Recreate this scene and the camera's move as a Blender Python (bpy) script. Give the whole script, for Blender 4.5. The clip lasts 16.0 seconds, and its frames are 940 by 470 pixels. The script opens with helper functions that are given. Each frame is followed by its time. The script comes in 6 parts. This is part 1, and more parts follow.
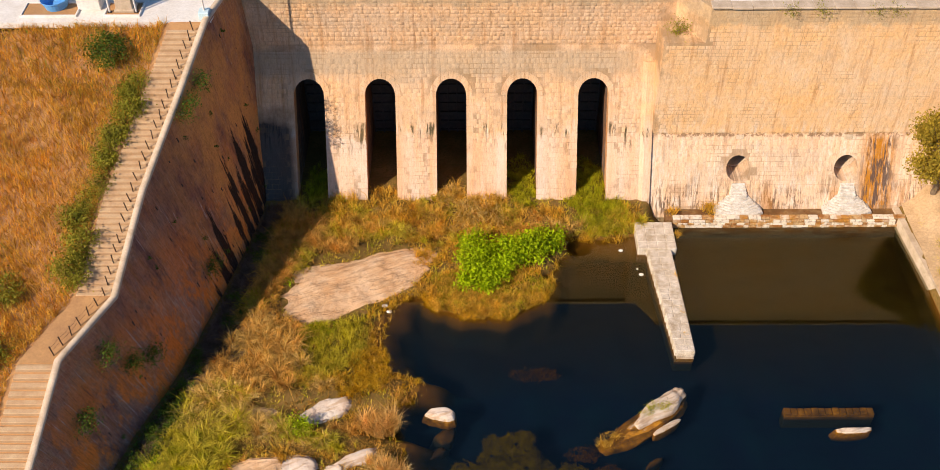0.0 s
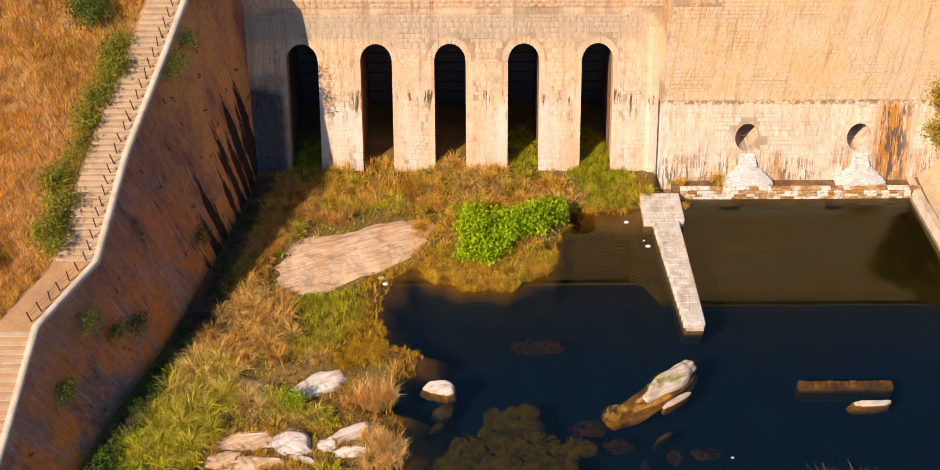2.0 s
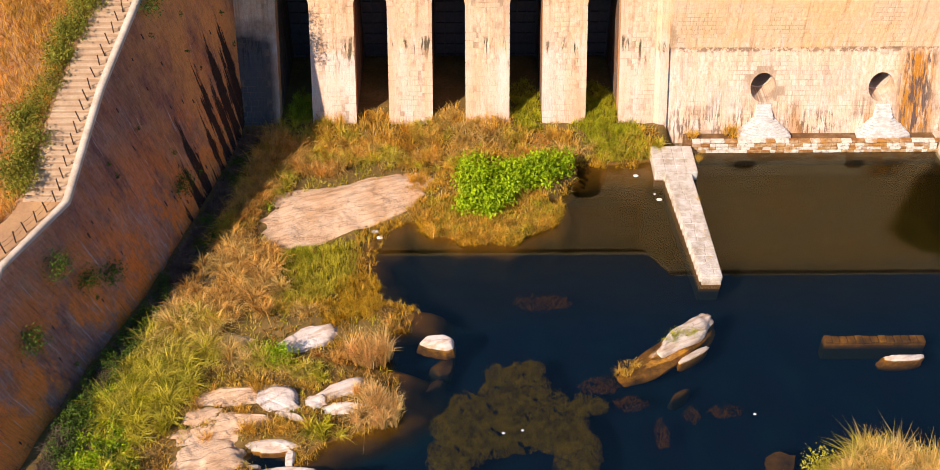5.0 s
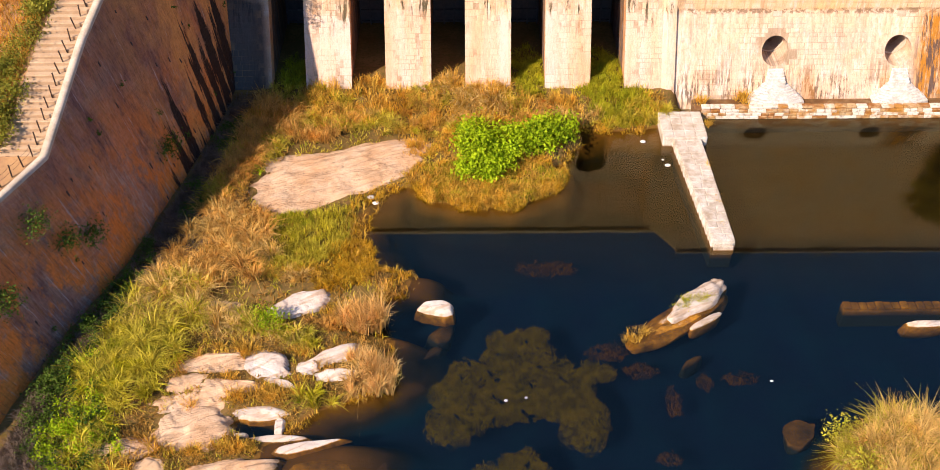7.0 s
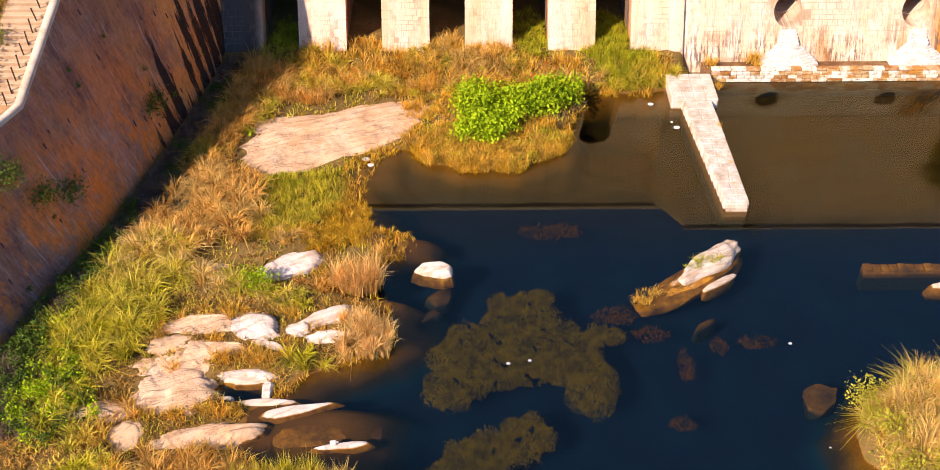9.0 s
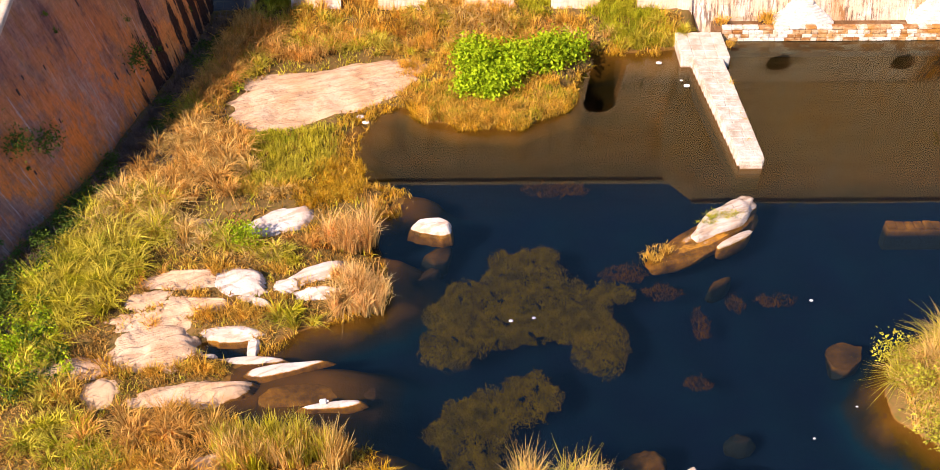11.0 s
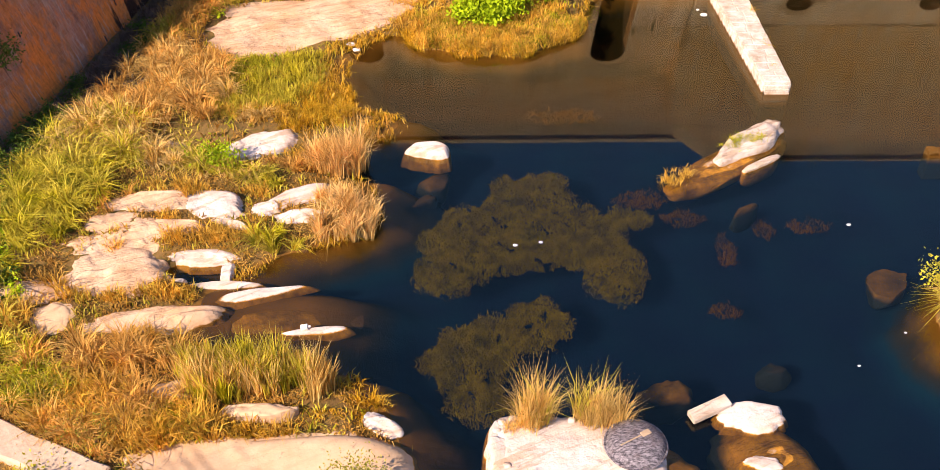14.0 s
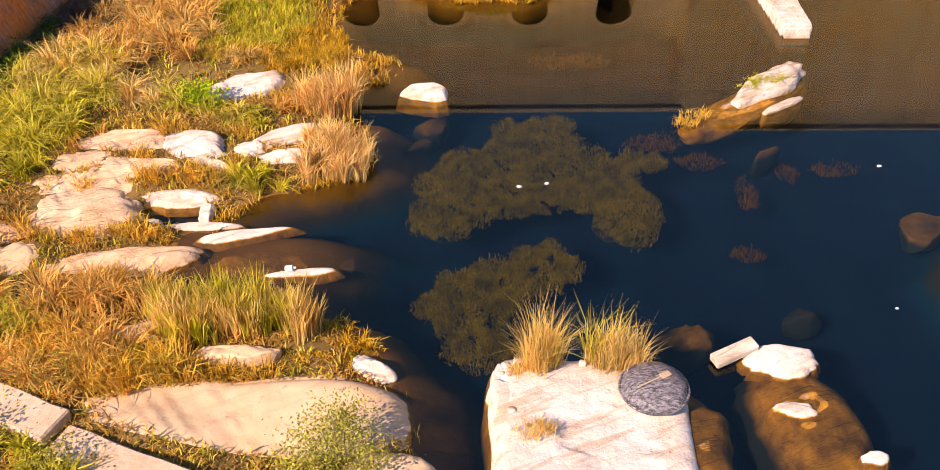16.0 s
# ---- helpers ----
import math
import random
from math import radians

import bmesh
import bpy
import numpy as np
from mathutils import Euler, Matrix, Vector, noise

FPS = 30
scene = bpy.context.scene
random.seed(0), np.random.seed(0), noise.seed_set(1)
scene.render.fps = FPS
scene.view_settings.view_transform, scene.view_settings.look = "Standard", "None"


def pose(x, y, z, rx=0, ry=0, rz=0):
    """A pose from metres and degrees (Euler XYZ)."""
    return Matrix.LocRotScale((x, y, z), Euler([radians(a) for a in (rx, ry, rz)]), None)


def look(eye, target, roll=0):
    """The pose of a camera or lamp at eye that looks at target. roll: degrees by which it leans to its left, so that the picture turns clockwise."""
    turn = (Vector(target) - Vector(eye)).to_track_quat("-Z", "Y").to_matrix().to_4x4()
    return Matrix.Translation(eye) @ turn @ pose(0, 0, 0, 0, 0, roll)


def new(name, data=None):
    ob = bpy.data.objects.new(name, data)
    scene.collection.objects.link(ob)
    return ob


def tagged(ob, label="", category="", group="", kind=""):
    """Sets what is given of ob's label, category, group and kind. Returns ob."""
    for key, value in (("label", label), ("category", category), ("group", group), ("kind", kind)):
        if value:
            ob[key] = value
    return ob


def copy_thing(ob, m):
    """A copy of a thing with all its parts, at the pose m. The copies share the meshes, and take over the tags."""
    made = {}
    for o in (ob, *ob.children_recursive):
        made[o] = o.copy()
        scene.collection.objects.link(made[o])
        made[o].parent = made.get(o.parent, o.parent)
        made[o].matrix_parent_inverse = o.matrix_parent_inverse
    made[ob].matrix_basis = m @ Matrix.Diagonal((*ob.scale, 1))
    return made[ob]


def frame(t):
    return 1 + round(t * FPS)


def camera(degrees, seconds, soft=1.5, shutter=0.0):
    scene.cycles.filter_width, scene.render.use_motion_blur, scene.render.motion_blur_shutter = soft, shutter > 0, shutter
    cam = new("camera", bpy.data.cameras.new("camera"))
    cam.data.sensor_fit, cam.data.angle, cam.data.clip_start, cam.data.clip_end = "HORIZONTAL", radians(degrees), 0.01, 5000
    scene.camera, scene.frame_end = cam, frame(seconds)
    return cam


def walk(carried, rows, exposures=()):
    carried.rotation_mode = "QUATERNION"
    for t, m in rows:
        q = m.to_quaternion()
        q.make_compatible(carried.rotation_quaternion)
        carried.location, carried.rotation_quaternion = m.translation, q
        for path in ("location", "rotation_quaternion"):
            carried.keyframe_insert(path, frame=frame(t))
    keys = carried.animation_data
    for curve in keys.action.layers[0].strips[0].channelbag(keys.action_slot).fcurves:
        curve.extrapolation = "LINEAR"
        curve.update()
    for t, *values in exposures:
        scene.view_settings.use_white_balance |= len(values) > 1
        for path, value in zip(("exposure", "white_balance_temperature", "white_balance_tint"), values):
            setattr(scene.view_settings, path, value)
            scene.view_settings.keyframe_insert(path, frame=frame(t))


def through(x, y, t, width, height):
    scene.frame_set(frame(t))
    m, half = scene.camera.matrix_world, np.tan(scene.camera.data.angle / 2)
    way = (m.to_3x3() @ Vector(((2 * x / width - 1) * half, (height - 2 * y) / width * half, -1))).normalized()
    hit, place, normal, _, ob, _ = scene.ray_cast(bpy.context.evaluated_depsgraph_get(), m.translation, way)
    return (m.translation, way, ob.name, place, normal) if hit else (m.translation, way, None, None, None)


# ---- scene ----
cam = camera(48.9, 16.0, soft=0.5)
PATH = [
    (0, (0.464, -1.248, 48.784), (0.41, 13.065, 34.815), -0.36),
    (1, (0.342, -1.19, 46.926), (0.326, 13.199, 33.035), -0.29),
    (2, (0.239, -1.107, 45.103), (0.256, 13.353, 31.286), -0.23),
    (3, (0.156, -1.004, 43.306), (0.199, 13.523, 29.56), -0.18),
    (4, (0.089, -0.886, 41.525), (0.153, 13.706, 27.847), -0.15),
    (5, (0.036, -0.755, 39.752), (0.118, 13.901, 26.143), -0.12),
    (6, (-0.004, -0.614, 37.981), (0.092, 14.107, 24.442), -0.11),
    (7, (-0.032, -0.464, 36.207), (0.073, 14.323, 22.741), -0.09),
    (8, (-0.052, -0.304, 34.427), (0.06, 14.55, 21.036), -0.09),
    (9, (-0.065, -0.133, 32.641), (0.053, 14.79, 19.326), -0.08),
    (10, (-0.072, 0.05, 30.847), (0.05, 15.043, 17.611), -0.08),
    (11, (-0.076, 0.25, 29.049), (0.05, 15.314, 15.893), -0.08),
    (12, (-0.078, 0.471, 27.248), (0.051, 15.606, 14.174), -0.08),
    (13, (-0.08, 0.718, 25.45), (0.052, 15.922, 12.458), -0.07),
    (14, (-0.085, 0.998, 23.662), (0.053, 16.269, 10.748), -0.06),
    (15, (-0.093, 1.318, 21.891), (0.051, 16.652, 9.052), -0.05),
    (16, (-0.108, 1.688, 20.146), (0.046, 17.079, 7.376), -0.03),
]
walk(cam, [(t, look(eye, target, roll)) for t, eye, target, roll in PATH], [(0, 0.37, 7200, 10), (2, 0.5, 6800, 11), (4, 0.6, 6500, 12), (8, 0.85, 6600, 15), (12, 1.07, 6700, 20), (16, 1.03, 6900, 20)])

# ---- light ----
SUN = Vector((-4.75, -4.45, 4.92)).normalized()
world = bpy.data.worlds.new("sky")
scene.world = world
world.use_nodes = True
sky = world.node_tree.nodes.new("ShaderNodeTexSky")
sky.sky_type, sky.sun_disc = "NISHITA", False
sky.air_density, sky.dust_density, sky.ozone_density = 1.0, 0.05, 10.0
sky.sun_elevation = math.asin(SUN.z)
sky.sun_rotation = math.atan2(SUN.x, SUN.y)
world.node_tree.links.new(sky.outputs[0], world.node_tree.nodes["Background"].inputs[0])
world.node_tree.nodes["Background"].inputs[1].default_value = 0.115
sun_data = bpy.data.lights.new("sun", "SUN")
sun_data.energy, sun_data.angle, sun_data.color = 4.9, radians(0.5), (1.0, 0.865, 0.735)
sun = new("sun", sun_data)
sun.matrix_world = look(SUN * 60, (0, 0, 0))


# ---- materials ----
class Mat:
    """A small writer of node materials."""

    def __init__(self, name):
        self.m = bpy.data.materials.new(name)
        self.m.use_nodes = True
        self.t = self.m.node_tree
        self.b = self.t.nodes["Principled BSDF"]
        self.out = self.t.nodes["Material Output"]

    def put(self, node, i, v):
        if isinstance(v, bpy.types.NodeSocket):
            self.t.links.new(v, node.inputs[i])
        else:
            node.inputs[i].default_value = v

    def node(self, kind, ins=(), out=0, operation=None):
        n = self.t.nodes.new(kind)
        if operation:
            n.operation = operation
        for i, v in (ins.items() if isinstance(ins, dict) else enumerate(ins)):
            if v is not None:
                self.put(n, i, v)
        return n.outputs[out]

    def pos(self, sx=1, sy=1, sz=1):
        p = self.node("ShaderNodeNewGeometry")
        return self.node("ShaderNodeVectorMath", (p, (sx, sy, sz)), operation="MULTIPLY")

    def noise(self, scale, detail=4, rough=0.6, vec=None, out=0):
        return self.node("ShaderNodeTexNoise", {0: vec or self.pos(), 2: scale, 3: detail, 4: rough}, out)

    def ramp(self, f, *stops):
        n = self.t.nodes.new("ShaderNodeValToRGB")
        e = n.color_ramp.elements
        while len(e) < len(stops):
            e.new(0.5)
        for el, (p, c) in zip(e, stops):
            el.position, el.color = p, (*c, 1) if isinstance(c, tuple) else (c, c, c, 1)
        self.put(n, 0, f)
        return n.outputs[0]

    def mix(self, f, a, b, blend="MIX"):
        n = self.t.nodes.new("ShaderNodeMix")
        n.data_type, n.blend_type = "RGBA", blend
        for i, v in ((0, f), (6, a), (7, b)):
            self.put(n, i, (*v, 1) if isinstance(v, tuple) else v)
        return n.outputs[2]

    def math(self, op, a, b=0.0):
        return self.node("ShaderNodeMath", (a, b), operation=op)

    def height(self, low, high):
        """0 below low, 1 above high, along z."""
        z = self.node("ShaderNodeSeparateXYZ", (self.node("ShaderNodeNewGeometry"),), 2)
        return self.node("ShaderNodeMapRange", (z, low, high, 0.0, 1.0))

    def axis(self, i):
        return self.node("ShaderNodeSeparateXYZ", (self.node("ShaderNodeNewGeometry"),), i)

    def island(self):
        return self.node("ShaderNodeNewGeometry", out=8)

    def objrand(self):
        return self.node("ShaderNodeObjectInfo", out=5)

    def bump(self, h, strength=0.5, dist=0.03):
        self.put(self.b, "Normal", self.node("ShaderNodeBump", {0: strength, 1: dist, "Height": h}))

    def depth_fade(self, c):
        """Darker with depth: the light lost in deep water, put into the colour."""
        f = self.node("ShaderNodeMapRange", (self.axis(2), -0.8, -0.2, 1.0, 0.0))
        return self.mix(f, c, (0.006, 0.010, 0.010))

    def done(self, color, rough=0.85, spec=0.3):
        self.put(self.b, "Base Color", color)
        self.put(self.b, "Roughness", rough)
        self.put(self.b, "Specular IOR Level", spec)
        return self.m


def masonry(name, base, deep, pale, dark, lime=0.5, rust=0.5, black=0.5, grey=0.3, tint=0.16, bands=False, slime=False, along=(1, 0), grain=0.5, joint=False):
    """Weathered stone blocks with runs of lime, rust and black slime down the face."""
    w = Mat(name)
    ax, ay = along
    c = w.mix(w.ramp(w.noise(0.35, 5), (0.35, 0.0), (0.7, 1.0)), base, deep)
    c = w.mix(w.ramp(w.noise(1.6, 5, 0.7), (0.45, 0.0), (0.8, 0.5)), c, pale)
    run = w.noise(1.0, 5, 0.65, w.pos(2.6 * ax, 2.6 * ay, 0.16))
    c = w.mix(w.math("MULTIPLY", w.ramp(run, (0.52, 0.0), (0.66, 1.0)), rust), c, (0.42, 0.17, 0.045))
    wave = w.node("ShaderNodeVectorMath", (w.noise(0.7, 3, out=1), (0.9, 0.9, 0.0)), operation="MULTIPLY")
    run2 = w.noise(1.0, 6, 0.7, w.node("ShaderNodeVectorMath", (w.pos(4.2 * ax, 4.2 * ay, 0.7), wave), operation="ADD"))
    low = w.ramp(w.height(0.5, 11.0), (0.1, 1.0), (0.42, 0.75), (0.55, 0.22), (1.0, 0.15))
    c = w.mix(w.math("MULTIPLY", w.math("MULTIPLY", w.ramp(run2, (0.47, 0.0), (0.6, 1.0)), w.math("MULTIPLY", low, w.ramp(w.noise(0.9, 4), (0.38, 0.15), (0.6, 1.0)))), lime), c, (0.80, 0.71, 0.60))
    run3 = w.noise(1.0, 6, 0.7, w.pos(3.4 * ax, 3.1 * ay, 0.2))
    c = w.mix(w.math("MULTIPLY", w.ramp(run3, (0.60, 0.0), (0.68, 1.0)), black), c, dark)
    g = w.ramp(w.noise(0.5, 4, 0.6, w.pos(0.7, 0.7, 1.5)), (0.5, 0.0), (0.68, 1.0))
    c = w.mix(w.math("MULTIPLY", g, grey), c, (0.30, 0.26, 0.19))
    if bands:
        # weather bands of the dam: a grey course over the arches, a tide line below it with dark runs, slime at the shaded end
        z, x = w.axis(2), w.axis(0)
        wob = w.math("MULTIPLY", w.math("SUBTRACT", w.noise(0.8, 4), 0.5), 1.6)
        zz = w.math("ADD", z, wob)
        g = w.math("MULTIPLY", w.node("ShaderNodeMapRange", (zz, 8.2, 8.9, 0.0, 1.0)), w.node("ShaderNodeMapRange", (z, 9.9, 10.2, 1.0, 0.0)))
        g = w.math("MULTIPLY", g, w.node("ShaderNodeMapRange", (x, 11.0, 12.4, 1.0, 0.0)))
        c = w.mix(w.math("MULTIPLY", g, 0.55), c, (0.34, 0.28, 0.19))
        tide = w.math("MULTIPLY", w.node("ShaderNodeMapRange", (zz, 3.9, 5.2, 0.0, 1.0)), w.node("ShaderNodeMapRange", (zz, 5.5, 5.8, 1.0, 0.0)))
        tide = w.math("MULTIPLY", tide, w.node("ShaderNodeMapRange", (x, 12.2, 12.6, 1.0, 0.0)))
        washed = w.math("MULTIPLY", w.node("ShaderNodeMapRange", (z, 5.0, 5.1, 0.28, 0.0)), w.node("ShaderNodeMapRange", (x, 12.4, 12.6, 0.0, 1.0)))
        c = w.mix(w.math("MULTIPLY", washed, w.ramp(w.noise(0.6, 4), (0.35, 0.4), (0.6, 1.0))), c, (0.84, 0.68, 0.55))
        drip = w.noise(1.0, 5, 0.75, w.pos(2.4 * ax, 2.4 * ay, 0.3))
        c = w.mix(w.math("MULTIPLY", w.math("MULTIPLY", w.ramp(drip, (0.53, 0.0), (0.60, 1.0)), tide), 0.9), c, (0.10, 0.075, 0.035))
        skirt = w.math("MULTIPLY", w.node("ShaderNodeMapRange", (w.math("ADD", zz, w.math("MULTIPLY", drip, 1.5)), 5.6, 5.9, 1.0, 0.0)), w.node("ShaderNodeMapRange", (x, 12.2, 12.6, 0.75, 0.0)))
        c = w.mix(skirt, c, w.mix(w.ramp(w.noise(1.0, 4, 0.6, w.pos(0.35, 0.0, 0.04)), (0.42, 0.0), (0.58, 1.0)), (0.79, 0.44, 0.24), (0.80, 0.62, 0.49)))
        c = w.mix(w.math("MULTIPLY", w.math("MULTIPLY", w.ramp(drip, (0.55, 0.0), (0.62, 1.0)), tide), 0.9), c, (0.10, 0.075, 0.035))
        foot = w.math("MULTIPLY", w.node("ShaderNodeMapRange", (z, 1.2, 3.1, 1.0, 0.0)), w.ramp(w.noise(1.0, 5, 0.75, w.pos(6 * ax, 6 * ay, 0.8)), (0.49, 0.0), (0.54, 1.0)))
        foot = w.math("MULTIPLY", foot, w.ramp(w.noise(0.7, 4), (0.40, 0.1), (0.55, 1.0)))
        c = w.mix(w.math("MULTIPLY", foot, w.node("ShaderNodeMapRange", (x, 11.0, 13.5, 0.3, 0.9))), c, (0.15, 0.09, 0.055))
        line = w.math("MULTIPLY", w.node("ShaderNodeMapRange", (w.math("ABSOLUTE", w.math("SUBTRACT", z, 5.05)), 0.08, 0.2, 1.0, 0.0)), w.node("ShaderNodeMapRange", (x, 12.5, 13.0, 0.0, 0.8)))
        c = w.mix(w.math("MULTIPLY", line, w.ramp(w.noise(3.0, 4, 0.7), (0.46, 0.0), (0.55, 1.0))), c, (0.22, 0.12, 0.06))
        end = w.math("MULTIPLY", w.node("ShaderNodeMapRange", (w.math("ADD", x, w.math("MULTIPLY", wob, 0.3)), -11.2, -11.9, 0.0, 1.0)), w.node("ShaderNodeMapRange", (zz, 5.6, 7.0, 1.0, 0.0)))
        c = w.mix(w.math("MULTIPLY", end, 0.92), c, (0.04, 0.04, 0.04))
        stain = w.math("MULTIPLY", w.node("ShaderNodeMapRange", (w.math("ABSOLUTE", w.math("SUBTRACT", x, 27.9)), 0.7, 1.4, 1.0, 0.0)), w.node("ShaderNodeMapRange", (z, 5.2, 4.7, 0.0, 1.0)))
        c = w.mix(w.math("MULTIPLY", stain, w.ramp(drip, (0.40, 0.0), (0.52, 1.0))), c, (0.48, 0.19, 0.02))
        blot = w.math("MULTIPLY", w.node("ShaderNodeMapRange", (z, 2.4, 1.4, 0.0, 0.5)), w.math("MULTIPLY", w.node("ShaderNodeMapRange", (x, 14.0, 16.0, 0.0, 1.0)), w.ramp(w.noise(1.0, 4, 0.6, w.pos(0.9, 0.0, 0.15)), (0.54, 0.0), (0.6, 1.0))))
        c = w.mix(blot, c, (0.46, 0.18, 0.025))
        c = w.mix(w.math("MULTIPLY", stain, w.ramp(run2, (0.48, 0.0), (0.56, 0.9))), c, (0.09, 0.06, 0.055))
        top = w.node("ShaderNodeMapRange", (zz, 13.2, 13.6, 0.0, 0.5))
        c = w.mix(top, c, (0.36, 0.29, 0.18))
    if slime:
        # black runs toward the dam end of the side wall, each from its own height down to the foot
        y, z = w.axis(1), w.axis(2)
        murk = w.math("MULTIPLY", w.ramp(w.noise(0.28, 6, 0.7, w.pos(1, 1.3, 0.6)), (0.44, 0.0), (0.6, 0.85)), w.ramp(w.noise(1.0, 5, 0.7, w.pos(0.0, 2.4, 0.5)), (0.35, 0.35), (0.6, 1.0)))
        c = w.mix(murk, c, (0.17, 0.085, 0.075))
        red = w.math("MULTIPLY", w.node("ShaderNodeMapRange", (z, 8.0, 2.5, 0.0, 0.95)), w.ramp(w.noise(0.5, 5, 0.75, w.pos(1, 1, 0.6)), (0.44, 0.0), (0.55, 1.0)))
        c = w.mix(red, c, (0.90, 0.26, 0.04))
        scar = w.noise(1.0, 6, 0.7, w.pos(0.0, 5.0, 0.28))
        c = w.mix(w.ramp(scar, (0.60, 0.0), (0.66, 0.6)), c, (0.66, 0.52, 0.46))
        c = w.mix(w.ramp(scar, (0.34, 0.7), (0.40, 0.0)), c, (0.10, 0.055, 0.05))
        wob = w.math("MULTIPLY", w.math("SUBTRACT", w.noise(1.0, 6, 0.7, w.pos(0.0, 3.2, 0.45)), 0.5), 1.5)
        fray = w.math("MULTIPLY", w.math("SUBTRACT", w.noise(1.0, 5, 0.7, w.pos(0.0, 5.0, 0.1)), 0.5), 7.0)
        m = 0.0
        for at, half, top in ((43.9, 0.6, 4.4), (44.9, 0.5, 6.4), (46.0, 0.32, 3.4), (47.0, 0.3, 6.0), (48.0, 0.45, 8.2), (49.0, 0.42, 7.2), (49.9, 0.5, 8.8), (50.8, 0.4, 7.6), (51.6, 0.6, 9.0), (42.4, 0.5, 2.6)):
            wide = w.node("ShaderNodeMapRange", (w.math("ADD", z, fray), top, top - 3.5, 0.0, half))
            d = w.math("ABSOLUTE", w.math("SUBTRACT", w.math("ADD", y, wob), at))
            m = w.math("MAXIMUM", m, w.node("ShaderNodeMapRange", (w.math("SUBTRACT", d, wide), -0.12, 0.0, 1.0, 0.0)))
        c = w.mix(w.math("MULTIPLY", m, 0.95), c, (0.016, 0.012, 0.010))
        # orange toward the dam: its bounced light put into the stone's colour
        glow = w.math("MULTIPLY", w.node("ShaderNodeMapRange", (w.math("ADD", y, w.math("MULTIPLY", fray, 0.4)), 41.5, 47.0, 0.0, 0.9)), w.math("SUBTRACT", 1.0, m))
        c = w.mix(w.math("MULTIPLY", glow, w.ramp(w.noise(0.35, 5, 0.7, w.pos(1, 1, 0.5)), (0.4, 0.0), (0.58, 1.0))), c, (0.76, 0.34, 0.10))
    r = w.math("ADD", w.island(), w.objrand())
    r = w.math("FRACT", r)
    patch = w.math("ADD", tint, w.math("MULTIPLY", w.ramp(w.noise(0.45, 4), (0.48, 0.0), (0.62, 1.0)), 0.11))
    c = w.mix(patch, c, w.ramp(r, (0.0, 0.25), (0.4, 0.75), (1.0, 1.0)), "MULTIPLY")
    c = w.mix(0.25, c, w.ramp(w.noise(14, 4, 0.7), (0.3, 0.3), (0.7, 1.0)), "MULTIPLY")
    c = w.mix(grain, c, w.ramp(w.noise(1.0, 4, 0.75, w.pos(11 * ax, 11 * ay, 2.2)), (0.34, 0.35), (0.52, 1.0)), "MULTIPLY")
    if joint:
        # washed-out joints, darker brown in patches
        c = w.mix(w.ramp(w.noise(0.42, 5, 0.7), (0.47, 0.0), (0.60, 0.6)), c, (0.24, 0.15, 0.075))
    h = w.math("ADD", w.noise(9, 5, 0.7), w.math("MULTIPLY", w.noise(40, 3), 0.4))
    w.bump(h, 0.7, 0.05)
    return w.done(c, 0.9, 0.2)


DAM = dict(base=(0.71, 0.465, 0.285), deep=(0.76, 0.44, 0.215), pale=(0.76, 0.575, 0.42), dark=(0.10, 0.07, 0.04), lime=0.7, bands=True, tint=0.05, grain=0.3)
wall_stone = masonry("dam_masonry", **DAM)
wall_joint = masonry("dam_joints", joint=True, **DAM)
side_stone = masonry("side_masonry", (0.44, 0.20, 0.125), (0.62, 0.21, 0.055), (0.42, 0.27, 0.22), (0.05, 0.035, 0.03), lime=0.3, rust=0.7, black=0.5, grey=0.3, slime=True, tint=0.12, along=(0, 1))
side_mortar = masonry("side_mortar", (0.54, 0.28, 0.17), (0.66, 0.28, 0.10), (0.54, 0.37, 0.28), (0.04, 0.03, 0.025), lime=0.3, rust=0.7, black=0.6, grey=0.2, slime=True, tint=0.1, along=(0, 1))

RIGHT = dict(base=(0.80, 0.53, 0.31), deep=(0.85, 0.48, 0.20), pale=(0.82, 0.63, 0.44), dark=(0.30, 0.17, 0.08), lime=0.9, rust=0.5, black=0.35, grey=0.12, bands=True, tint=0.06, grain=0.22)
right_stone = masonry("outlet_masonry", **RIGHT)
right_joint = masonry("outlet_joints", joint=True, **RIGHT)
# bright jambs, dark lining: the shade inside the arches put into their colours
jamb_stone = masonry("jamb_masonry", (0.82, 0.42, 0.18), (0.84, 0.34, 0.10), (0.78, 0.56, 0.38), (0.10, 0.06, 0.03), lime=0.3, rust=0.4, black=0.2, grey=0.1, along=(0, 1))
shaded_vault_stone = masonry("shaded_vault_masonry", (0.16, 0.10, 0.07), (0.20, 0.09, 0.04), (0.14, 0.11, 0.09), (0.03, 0.02, 0.015), lime=0.2, rust=0.7, black=0.8, grey=0.2, along=(0, 1))


